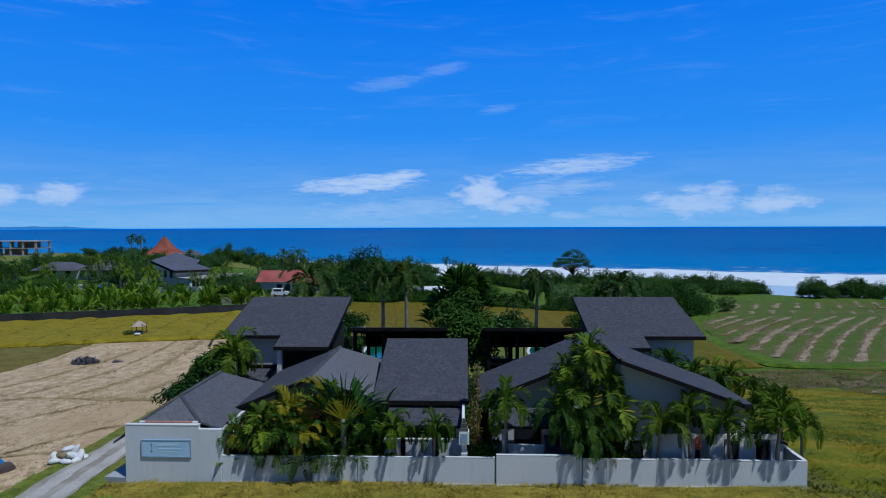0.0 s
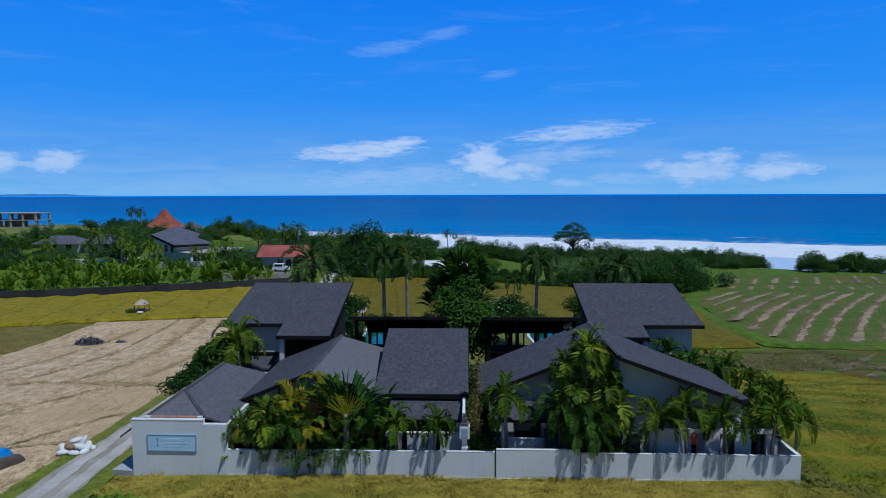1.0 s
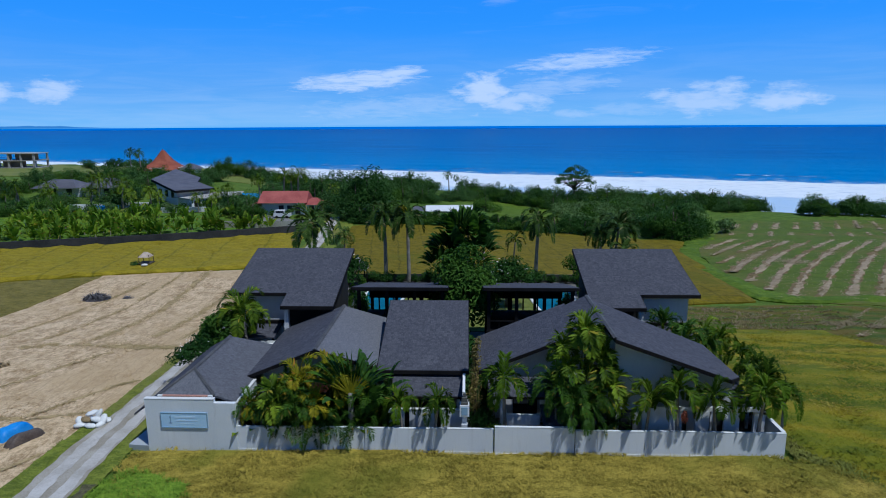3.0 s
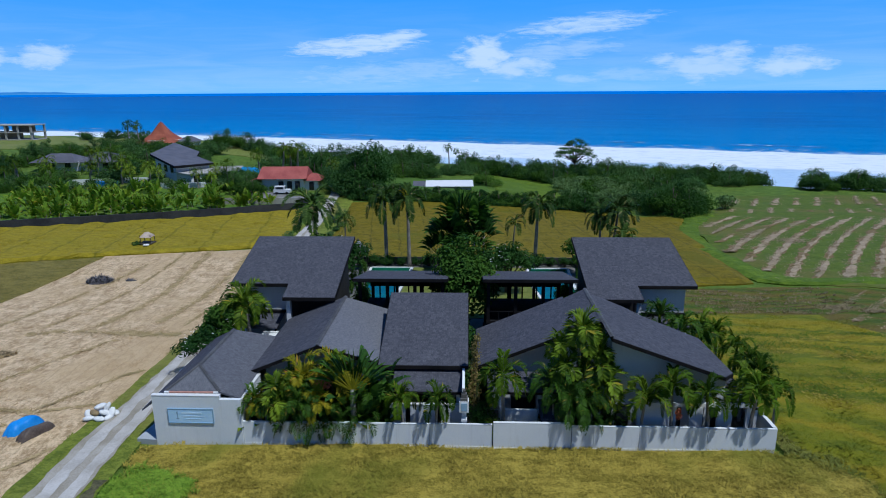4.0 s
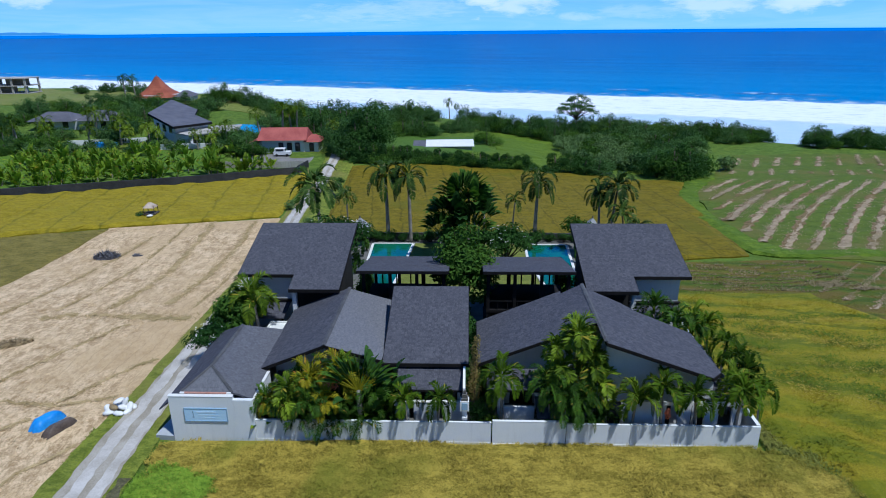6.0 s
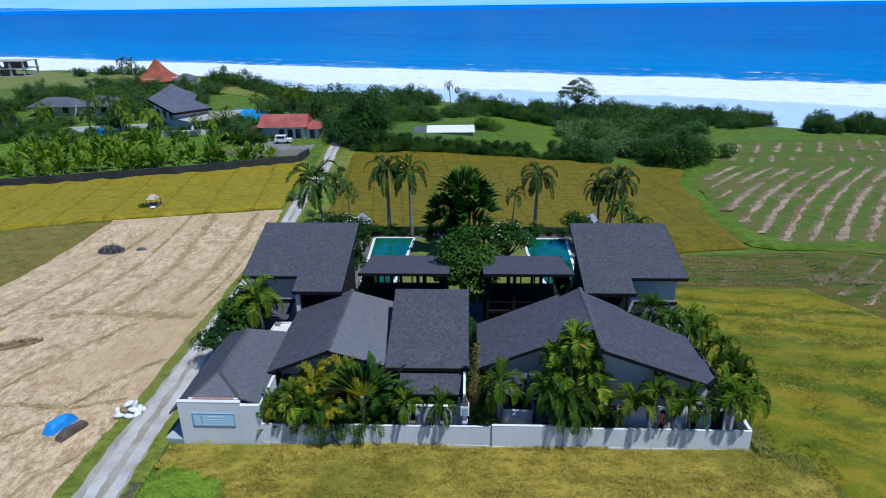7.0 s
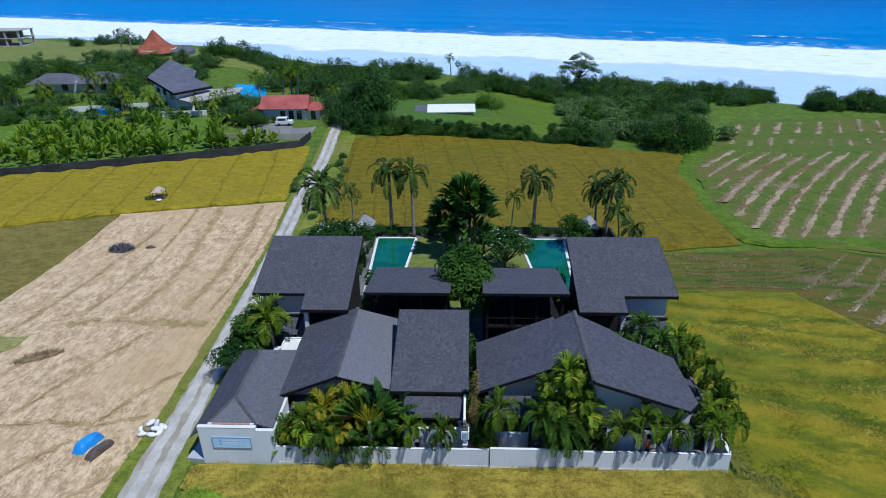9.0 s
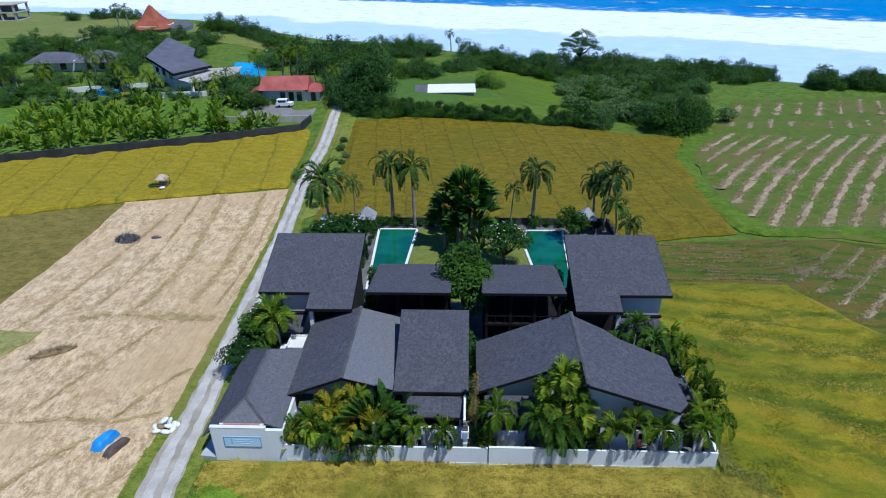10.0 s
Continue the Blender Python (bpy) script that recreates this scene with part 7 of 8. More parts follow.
# left headland
for x, y, j, h in ((-91, 254, 1, 6), (-88, 257, 0, 6.5), (-81, 254, 1, 6.5), (-77, 252, 0, 6.0), (-73, 249, 3, 5), (-68, 244, 3, 5), (-63, 238, 3, 5), (-58, 232, 1, 6), (-53, 226, 0, 6), (-48, 222, 1, 6.5), (-43, 218, 0, 6.5), (-38, 214, 3, 6), (-55, 215, 3, 5), (-47, 208, 3, 6), (-40, 204, 1, 6.5), (-34, 206, 3, 5.5), (-30, 196, 1, 6.5), (-35, 192, 0, 6), (-42, 195, 3, 5.5), (-128, 240, 4, 4), (-120, 238, 4, 4), (-150, 285, 4, 4), (-143, 286, 4, 3.5), (-135, 284, 3, 4), (-160, 282, 4, 3.6)):
    far_tree(x, y, j, h * 1.3, "green tree on the coastal headland", group="headland trees")
for x, y, j, h in ((-48.5, 157, 1, 5.0), (-51, 160, 0, 6.0), (-55, 162, 1, 6.0), (-58, 166, 0, 5.5), (-94, 214, 1, 6.5), (-100, 222, 0, 6), (-84, 216, 3, 5.5), (-118, 222, 1, 6), (-127, 228, 0, 5.5), (-136, 226, 1, 6), (-146, 222, 0, 6), (-108, 226, 1, 5.5), (-138, 215, 0, 6.5), (-130, 218, 1, 7), (-122, 214, 0, 6.5), (-114, 212, 1, 6), (-107, 216, 3, 6), (-145, 205, 3, 5), (-98, 206, 0, 7.5), (-101, 198, 1, 7), (-97, 190, 3, 6), (-136, 190, 0, 5.5), (-128, 184, 3, 4.5), (-120, 186, 1, 5), (-112, 183, 3, 4.5), (-98, 180, 0, 4.5), (-59, 172, 3, 5.5), (-56, 178, 1, 6), (-53, 168, 4, 4.5), (-86, 232, 3, 6), (-96, 236, 0, 6), (-106, 236, 1, 5.5), (-112, 234, 0, 6), (-150, 195, 1, 5), (-143, 180, 4, 4), (-134, 172, 3, 4.5), (-118, 170, 4, 4), (-108, 168, 1, 4.5)):
    far_tree(x, y, j, h, "garden tree among the far houses", group="house trees")
cyp = make_tree(240, 8.5, 2.2, MAT_DARKLEAF, 900, 0.5, 9, 0.08, 1.9, 3, 0.18)
for x, y, s_ in ((-37.0, 178, 1.0), (-72.5, 180, 0.75), (-35.5, 181, 0.9)):
    set_plant("cypress", "slim dark green upright conifer", "tree", cyp, (x, y, land(x, y)), 0, s_, False)
t, c = Shape(), Shape()
t.tube([(0, 0, -0.4), (0.1, 0, 3.0), (0, 0.1, 6.0), (0.3, 0, 10.5)], [0.42, 0.32, 0.24, 0.08], 7)
r_ = random.Random(241)
for k in range(34):
    a, d, h = k * 2.399 + r_.uniform(-0.4, 0.4), math.sqrt((k + 0.5) / 34) * 5.6, 0
    h = 6.3 + 6.2 * (1 - (d / 6.2) ** 2) * r_.uniform(0.35, 1.05)
    e = (d * math.cos(a), d * math.sin(a), h)
    t.tube([(0.05, 0, 4.2 + 0.1 * (k % 20)), (e[0] * 0.5, e[1] * 0.5, 5.4 + 0.45 * (h - 5.4)), e], [0.13, 0.09, 0.03], 4)
    blob_leaves(c, e, (r_.uniform(1.1, 1.9), r_.uniform(1.1, 1.9), r_.uniform(0.4, 0.8)), 130, 0.45, 500 + k, 0.2, 0.4)
umbrella = dict(trunk=t.mesh("trunk", MAT_BARK, True), crown=c.mesh("crown", MAT_SHORE))
set_plant("umbrella_tree", "tall spreading tree with layered see-through crown", "tree", umbrella, (44.0, 208, land(44, 208)), 40, 1.12, False)
for x, y, j, s_ in ((-46.5, 180, 0, 1.25), (-42.5, 181, 0, 1.3), (-45, 184, 1, 1.3), (-125, 250, 0, 1.15), (-122, 252, 0, 1.1), (-129, 178, 0, 1.1), (-90.5, 174, 1, 1.2), (-104, 187, 1, 1.2), (-80.5, 170, 1, 1.0), (-97, 170, 1, 1.0), (-140, 172, 1, 1.1), (-62, 168, 1, 0.9), (-58, 166, 0, 0.9), (-55, 186, 0, 1.0), (-99, 186, 0, 1.0), (-121, 176, 0, 0.95), (-30.8, 172, 1, 1.0), (-108, 190, 0, 1.0), (-85, 168, 1, 0.9), (-66, 166, 1, 0.8), (-113, 178, 1, 1.1)):
    set_plant("palm_tree", "coconut palm among the far houses", "palm", palm_far[0] if j == 0 else palm_bright, (x, y, land(x, y)), rnd.uniform(0, 360), s_, False, "far palms")
set_plant("palm_tree", "lone thin palm on the shore", "palm", palm_far[0], (2.2, 236, land(2.2, 236)), 30, 0.85, False, "far palms")

banana = [make_paddles(260 + i, 9, 1.5, 2.1, 0.40, m, droop=1.5, base=0.2, rise=(0.65, 1.5), tears=0.5) for i, m in enumerate((MAT_BANANA, MAT_BANANA, MAT_FRESH))]
for k in range(200):
    f = rnd.random()
    x = -36 - 66 * f ** 0.9
    y = 137.5 - 16 * f + 2.5 + 27 * rnd.random() ** 0.95
    if x > -50 and y > 143:
        continue
    if y > 141 - 0.2 * (x + 45) and -78 < x < -44 and k % 3 != 0:
        continue
    if y > 158:
        continue
    set_plant("banana_plant", "banana plant in the plantation behind the dark wall", "banana plant", banana[k % 3], (x, y, land(x, y) - 0.1), rnd.uniform(0, 360), rnd.uniform(0.95, 1.6), False, "banana plants")
for k in range(40):
    f = rnd.random()
    x, y = -50 - 75 * f, 160 + 12 * rnd.random()
    set_plant("shrub", "garden shrub behind the plantation", "shrub", far_shrub[k % 3], (x, y, land(x, y)), k * 40, rnd.uniform(0.8, 1.4), False, "far shrubs")
for k in range(90):
    x, y = (rnd.uniform(33, 50), rnd.uniform(152, 190)) if k % 2 else (rnd.uniform(40, 70), rnd.uniform(148, 196))
    set_plant("shrub", "thick green scrub in the shore thicket", "shrub", far_shrub[(1, 2, 2)[k % 3]], (x, y, land(x, y) - 0.2), k * 40, rnd.uniform(0.9, 1.9), False, "thicket scrub")
for k in range(40):
    f = k / 39
    x, y = -21 + 41 * f, 150.2 + rnd.uniform(-0.4, 0.4) - 2.2 * f
    set_plant("shrub", "dense dark hedge bush behind the golden field", "shrub", far_shrub[1], (x, y, land(x, y) - 0.2), k * 40, rnd.uniform(0.8, 1.05), False, "field hedge bushes")
# hedge at the far edge of the golden field
for k in range(26):
    f = k / 25
    x, y = -20.5 + 40.5 * f, 151.4 - 2.2 * f + rnd.uniform(-0.5, 0.5)
    far_tree(x, y, (5, 5, 1)[k % 3], rnd.uniform(4.4, 5.8) + (0.8 if f < 0.3 else 0), "dark hedge tree behind the golden field", group="field hedge")
for k, (x, y) in enumerate(((-21.0, 118), (-20.6, 121.5), (-22.3, 126), (-21.4, 113.5), (-22.5, 131), (-28.6, 111), (-22.6, 97), (-23, 101))):
    set_plant("shrub", "small bush on the bank of the track", "shrub", far_shrub[2 if k % 2 else 0], (x, y, land(x, y)), k * 70, 0.55 + 0.1 * (k % 3), False, "track bushes")
solid("bank", cover(wavy([(-24.8, 92), (-24.9, 110), (-24.6, 130), (-25.4, 150), (-21.8, 150), (-21.4, 131), (-20.5, 122.5), (-11.5, 122.0), (-11.2, 118.5), (-20.0, 116.5), (-20.6, 105), (-22.0, 94)], 2.0, 0.4, 31), 2.0, 0.35, 0.15), MAT_BERM, "bright green grass bank between track and field", "bank", kind="stuff", villa=False)

MAT_MEADOW = crop("meadow_grass", (0.045, 0.092, 0.005), (0.140, 0.205, 0.016), (0.070, 0.120, 0.010), 0.5)
MAT_MOWN = crop("mown_grass", (0.050, 0.108, 0.014), (0.095, 0.165, 0.026), (0.070, 0.125, 0.018), 0.4)
solid("meadow", cover(wavy([(3, 153), (19, 151.5), (25, 149), (33, 162), (36, 187), (27, 207), (17, 209), (11, 203), (15, 190), (15, 172), (4, 168)], 2.5, 1.0, 51), 3.0, 0.25, 0.3, lambda x, y: rolling(x, y) + 0.06), MAT_MEADOW, "bright green meadow on the rise behind the hedge", "meadow", kind="stuff", villa=False)
solid("lawn", cover(wavy([(-17.5, 160), (-17, 187), (-5, 189.5), (10, 193), (13, 188), (13, 170), (3, 163)], 2.5, 0.6, 52), 3.0, 0.12, 0.1, lambda x, y: rolling(x, y) + 0.06), MAT_MOWN, "mown green lawn round the shed", "lawn", kind="structure", villa=False)
MAT_DRYGRASS = crop("headland_grass", (0.090, 0.125, 0.018), (0.215, 0.240, 0.060), (0.20, 0.20, 0.060), 0.55)
solid("headland_grass", cover(wavy([(-260, 243), (-140, 239), (-118, 241), (-95, 240), (-70, 232), (-48, 214), (-58, 240), (-80, 258), (-100, 267), (-140, 284), (-200, 309), (-260, 334)], 4.0, 1.5, 54), 5.0, 0.2, 0.25, lambda x, y: rolling(x, y) + 0.06), MAT_DRYGRASS, "pale dry grass on the headland above the sea", "grass", kind="stuff", villa=False)
solid("plantation_grass", cover(wavy([(-33.5, 140.5), (-43.5, 137), (-60.5, 131.6), (-92, 123), (-150, 110), (-150, 160), (-100, 163), (-64, 166), (-56, 160), (-54.5, 146), (-34, 145)], 3.0, 0.1, 53), 3.0, 0.12, 0.15), crop("plantation_grass", (0.050, 0.115, 0.010), (0.130, 0.215, 0.024), (0.09, 0.15, 0.018), 0.4), "bright green grass between the banana plants", "grass", kind="stuff", villa=False)

solid("scrub_grass", cover(wavy([(25, 149.5), (38, 146.5), (50, 146), (63, 150), (74, 170), (72, 192), (52, 200), (36, 200), (30, 175)], 2.5, 0.8, 37), 3.0, 0.12, 0.15), MAT_MEADOW, "rough yellow-green grass under the shore scrub", "grass", kind="stuff", villa=False)

# ---------------------------------------------------------------- far buildings
MAT_RED = rough_paint("red_roof_tiles", (0.27, 0.062, 0.055), (0.42, 0.12, 0.10), 1.0, 4.0, 0.4)
MAT_SPIRE = rough_paint("terracotta_roof_tiles", (0.24, 0.062, 0.035), (0.36, 0.11, 0.06), 1.0, 4.0, 0.4)
MAT_GREYROOF = rough_paint("grey_far_roof", (0.085, 0.085, 0.105), (0.14, 0.14, 0.165), 1.0, 4.0, 0.4)
MAT_CONCRETE = rough_paint("bare_concrete", (0.34, 0.31, 0.28), (0.50, 0.47, 0.43), 0.7, 4.0, 0.3, 0.9, 0.4)
MAT_BLUE = rough_paint("bright_blue_sheet", (0.02, 0.20, 0.62), (0.05, 0.30, 0.75), 2.0, 5.0, 0.2, 0.45)
MAT_POOLBLUE = rough_paint("bright_pool_tiles", (0.02, 0.28, 0.55), (0.05, 0.37, 0.64), 1.0, 3.0, 0.1, 0.15)
MAT_WHITE = rough_paint("white_paint", (0.72, 0.73, 0.74), (0.82, 0.82, 0.82), 1.0, 6.0, 0.1, 0.6, 0.15)
MAT_BLACKWALL = rough_paint("dark_stone_wall", (0.025, 0.027, 0.03), (0.06, 0.06, 0.06), 1.0, 4.0, 0.5)
MAT_THATCH = rough_paint("grey_thatch", (0.34, 0.26, 0.20), (0.55, 0.45, 0.37), 2.0, 10.0, 0.7)
MAT_BROWNWALL = rough_paint("bare_block_wall", (0.24, 0.20, 0.16), (0.38, 0.33, 0.27), 0.8, 4.0, 0.4)
MAT_TARP = rough_paint("brown_tarp", (0.06, 0.045, 0.04), (0.14, 0.11, 0.09), 3.0, 8.0, 0.5, 0.6)
MAT_SACK = rough_paint("white_sacks", (0.66, 0.66, 0.64), (0.82, 0.82, 0.80), 3.0, 12.0, 0.3, 0.6)
MAT_STRAW = rough_paint("straw", (0.17, 0.12, 0.06), (0.36, 0.27, 0.14), 3.0, 12.0, 0.8)
MAT_ASH = rough_paint("burnt_straw", (0.03, 0.028, 0.032), (0.20, 0.19, 0.20), 5.0, 14.0, 0.8)

solid("bank", cover(wavy([(64, 87.2), (50.5, 87.4), (47.2, 89.2), (46.6, 94), (46.0, 108), (46.8, 121.5), (50.5, 129), (54.5, 137.5), (60.5, 143.5), (64.0, 142.0), (58.0, 134), (53.2, 126.5), (50.2, 118), (49.6, 108), (50.6, 97), (53, 92), (58, 90.4), (66, 90.6), (80, 86), (112, 76.5), (112, 71.5), (80, 80.0)], 2.0, 0.5, 33), 2.0, 0.42, 0.2), MAT_MEADOW, "lush green grass bank round the terrace", "bank", kind="stuff", villa=False)
edge = wavy([(22.8, 38.2), (23.0, 36.5), (24.4, 35.0), (25.9, 33.0), (26.4, 12), (28.0, 12), (27.5, 34), (25.8, 36.6), (24.9, 38.6), (24.5, 50), (25.2, 64), (23.9, 64), (23.2, 50)], 1.0, 0.3, 35)
solid("bank", tufts(Shape(), edge, 75, 0.34, 0.045, 8, 0.2, up=0.6, margin=0.1), MAT_BERM, "low green grass edge between two rice fields", "bank", kind="stuff", villa=False)
for k, (x, y, s_) in enumerate(((-46.5, 159.3, 0.8), (-44.2, 159.6, 0.75), (-42.2, 159.4, 0.65), (-48.5, 158.8, 1.0), (-50.5, 158.5, 1.2), (-53, 157, 1.2))):
    set_plant("shrub", "round green bush before the red-roofed house", "shrub", far_shrub[k % 2], (x, y, land(x, y)), k * 50, s_, False, "yard bushes")
# dark wall round the plantation, stepping with the ground
FENCE = [(-150, 109), (-92, 122.0), (-71.4, 128.0), (-60.3, 130.7), (-43.2, 136.0), (-33.4, 139.6), (-32.4, 146.0)]
T = thing("plantation_wall", "dark stone boundary wall of the plantation", "wall", (-60, 131, land(-60, 131)), kind="structure", villa=False)
for (x0, y0), (x1, y1) in zip(FENCE, FENCE[1:]):
    n = max(1, round(math.hypot(x1 - x0, y1 - y0) / 7.5))
    for i in range(n):
        a = Vector((x0 + (x1 - x0) * i / n, y0 + (y1 - y0) * i / n))
        b = Vector((x0 + (x1 - x0) * (i + 1) / n, y0 + (y1 - y0) * (i + 1) / n))
        d = (b - a).normalized()
        o = Vector((-d.y, d.x)) * 0.15
        z = land(*((a + b) / 2))
        part("panel", Shape().wall([tuple(p) for p in (a - o, b - o, b + o, a + o)], z - 0.8, lambda x, y: z + 1.75), MAT_BLACKWALL, T)


def hip(s, x0, x1, y0, y1, low, high, inset):
    """A hipped roof solid over a rectangle; the ridge runs along x."""
    ym = (y0 + y1) / 2
    a, b, c, d = (x0, y0, low), (x1, y0, low), (x1, y1, low), (x0, y1, low)
    e, f = (x0 + inset, ym, high), (x1 - inset, ym, high)
    s.face(a, b, f, e)
    s.face(b, c, f)
    s.face(c, d, e, f)
    s.face(d, a, e)
    s.face(d, c, b, a)
    return s


def far_window(parent, x, y, z, w, h):
    o = part("window", Shape().box(x - w / 2, x + w / 2, y - 0.06, y + 0.02, z, z + h), MAT_FASCIA, parent)
    part("pane", Shape().box(x - w / 2 + 0.1, x + w / 2 - 0.1, y - 0.09, y - 0.065, z + 0.1, z + h - 0.1), MAT_GLASS, o)


# red-roofed house at the end of the track
z = land(-41, 164)
house = thing("red_roof_house", "white house with a red tiled roof beside the track", "house", (-41, 164, z), villa=False)
part("wall", Shape().box(-47.5, -36.4, 161.5, 169, z - 0.5, z + 3.4), MAT_WHITE, house)
part("roof", hip(Shape(), -48.5, -35.6, 160.5, 170, z + 3.2, z + 5.9, 0.3), MAT_RED, house)
part("porch_wall", Shape().box(-36.4, -32.8, 161.8, 167, z - 0.5, z + 2.7), MAT_WHITE, house)
part("porch_roof", hip(Shape(), -36.6, -32.0, 160.8, 168, z + 2.7, z + 4.2, 1.6), MAT_RED, house)
part("side_roof", Shape().slab([(-51.5, 161), (-48.3, 161), (-48.3, 168), (-51.5, 168)], plane(-51.5, z + 2.3, -48.3, z + 3.5), 0.15), MAT_RED, house)
part("side_wall", Shape().box(-51.0, -47.6, 162, 167.5, z - 0.5, z + 2.3), MAT_WHITE, house)
for x in (-42.5, -40.3, -38.2):
    far_window(house, x, 161.5, z + 0.2, 1.3, 2.3)
far_window(house, -34.6, 161.8, z + 0.1, 1.2, 2.2)
solid("yard", cover([(-52, 147), (-33.2, 146.0), (-32.6, 158), (-50, 160)], 3.0, 0.05, 0.03), rough_paint("grey_yard", (0.16, 0.155, 0.15), (0.26, 0.25, 0.24), 0.6, 4.0, 0.3), "grey hard-packed yard of the house", "yard", kind="structure", villa=False)
boundary_z = land(-40, 146)
yw = thing("yard_wall", "low grey wall round the yard", "wall", (-43, 145.6, boundary_z), kind="structure", villa=False)
for i in range(6):
    part("panel", Shape().box(-54.5 + i * 3.6, -54.5 + i * 3.6 + 3.55, 145.4 - 0.0, 145.65, boundary_z - 0.6, boundary_z + 1.5), MAT_CONCRETE, yw)
# covered vehicle in the yard
tz = land(-41, 157)
truck = thing("parked_van", "pale covered van parked in the yard", "van", (-41, 157, tz), villa=False)
body = Shape()
body.wall([(-43.2, 156.1), (-39.0, 156.1), (-39.0, 157.9), (-43.2, 157.9)], tz + 0.45, lambda x, y: tz + 1.25)
body.wall([(-42.9, 156.2), (-40.3, 156.2), (-40.3, 157.8), (-42.9, 157.8)], tz + 1.25, lambda x, y: tz + 2.05)
part("body", body, MAT_WHITE, truck)
part("windscreen", Shape().box(-40.29, -40.24, 156.3, 157.7, tz + 1.3, tz + 1.95), MAT_GLASS, truck)
part("side_window", Shape().box(-42.6, -40.6, 156.15, 156.19, tz + 1.35, tz + 1.9), MAT_GLASS, truck)
for x in (-42.4, -39.8):
    for y in (156.1, 157.75):
        part("wheel", Shape().tube([(x, y - 0.06, tz + 0.36), (x, y + 0.2, tz + 0.36)], 0.36, 12), MAT_DARK, truck)

# large grey villa: one broad roof that falls to the side, and a flat-topped wing with a deck
z = land(-78, 190)
gv = thing("grey_villa", "large villa under a broad sloping grey roof with a flat-topped wing", "villa", (-78, 190, z), villa=False)


def gv_top(x, y):
    return 6.2 - 0.14 * (x + 86.7) + 0.03 * (y - 184.5)


gv_roof = [(-86.7, 184.5), (-74.3, 171.5), (-68.0, 184.0), (-75.5, 191.0), (-77.8, 199.4), (-90.0, 210.0)]
roof(gv, gv_roof, gv_top, MAT_GREYROOF, "broad sloping grey roof", 0.35, 0.3)
mid = Vector((-79.0, 189.5))
part("wall", Shape().wall([tuple(mid + (Vector(p) - mid) * 0.86) for p in gv_roof], z - 0.8, lambda x, y: gv_top(x, y) - 0.36), MAT_WHITE, gv)
part("wing", Shape().wall([(-76.0, 175.5), (-69.5, 170.3), (-60.0, 180.0), (-61.5, 189.0), (-70.0, 186.5)], z - 0.8, lambda x, y: 1.7), MAT_WHITE, gv, "flat-topped white wing")
part("deck", Shape().slab([(-76.6, 175.4), (-69.5, 169.6), (-59.4, 179.9), (-61.0, 189.6), (-70.2, 187.2)], lambda x, y: 1.98, 0.26), MAT_CONCRETE, gv, "pale flat deck")
a, b = Vector((-69.5, 170.3)), Vector((-60.0, 180.0))
d = (b - a).normalized()
for f in (0.12, 0.36, 0.6, 0.84):
    p = a.lerp(b, f)
    q = [p - d * 0.9 - Vector((-d.y, d.x)) * 0.05, p + d * 0.9 - Vector((-d.y, d.x)) * 0.05, p + d * 0.9 + Vector((-d.y, d.x)) * 0.05, p - d * 0.9 + Vector((-d.y, d.x)) * 0.05]
    part("window", Shape().wall([tuple(v) for v in q], z + 0.2, lambda x, y: z + 2.4), MAT_FASCIA, gv)
a, b = mid + (Vector(gv_roof[0]) - mid) * 0.86, mid + (Vector(gv_roof[1]) - mid) * 0.86
d = (b - a).normalized()
for f in (0.2, 0.5, 0.8):
    p = a.lerp(b, f)
    o = Vector((d.y, -d.x)) * 0.06
    part("window", Shape().wall([tuple(v) for v in (p - d * 1.1 + o, p + d * 1.1 + o, p + d * 1.1 - o, p - d * 1.1 - o)], z + 2.6, lambda x, y: z + 4.6), MAT_GLASS, gv)
gw = thing("garden_wall", "long low white wall before the grey villa", "wall", (-95, 181, land(-95, 181)), kind="structure", villa=False)
for i, (x0, y0, x1, y1) in enumerate(((-131, 176.2, -120, 175.8), (-106, 174.5, -97, 176.5), (-97, 176.5, -85.5, 179.0), (-77, 167.8, -65, 168.6))):
    d = Vector((x1 - x0, y1 - y0)).normalized()
    o = Vector((-d.y, d.x)) * 0.2
    a, b = Vector((x0, y0)), Vector((x1, y1))
    zz = land(x0, y0)
    part("panel", Shape().wall([tuple(p) for p in (a - o, b - o, b + o, a + o)], zz - 0.8, lambda x, y: zz + 1.3), MAT_WHITE if i else MAT_CONCRETE, gw)
solid("blue_awning", Shape().slab([(-98, 170.2), (-90.5, 169.8), (-90.5, 172.0), (-98, 172.4)], lambda x, y: land(-95, 171) + 1.3, 1.5), MAT_BLUE, "bright blue covered box by the garden wall", "cover", villa=False)
solid("far_pool", cover([(-63.6, 189.5), (-54.8, 191.2), (-58.7, 209.0), (-69.5, 208.0)], 4.0, 0.25, 0.0), MAT_POOLBLUE, "bright blue far swimming pool", "pool", villa=False)

# long grey house
z = land(-116, 199)
gh = thing("grey_house", "long low house with a grey hipped roof among trees", "house", (-116, 199, z), villa=False)
part("wall", Shape().box(-128, -104.5, 197, 205, z - 0.6, z + 2.8), MAT_HOUSE, gh)
part("roof", hip(Shape(), -130, -115.5, 195, 206.5, z + 2.6, z + 5.0, 4), MAT_GREYROOF, gh)
part("roof", hip(Shape(), -115, -102.5, 195, 206.5, z + 2.7, z + 5.4, 4), MAT_GREYROOF, gh)
for x in (-124, -119, -111, -107):
    far_window(gh, x, 197, z + 0.3, 1.8, 2.0)

# tall-spired pavilion
z = land(-113, 253)
dm = thing("spire_house", "round house with a tall flared terracotta roof", "house", (-113, 253, z), villa=False)
ring = Shape()
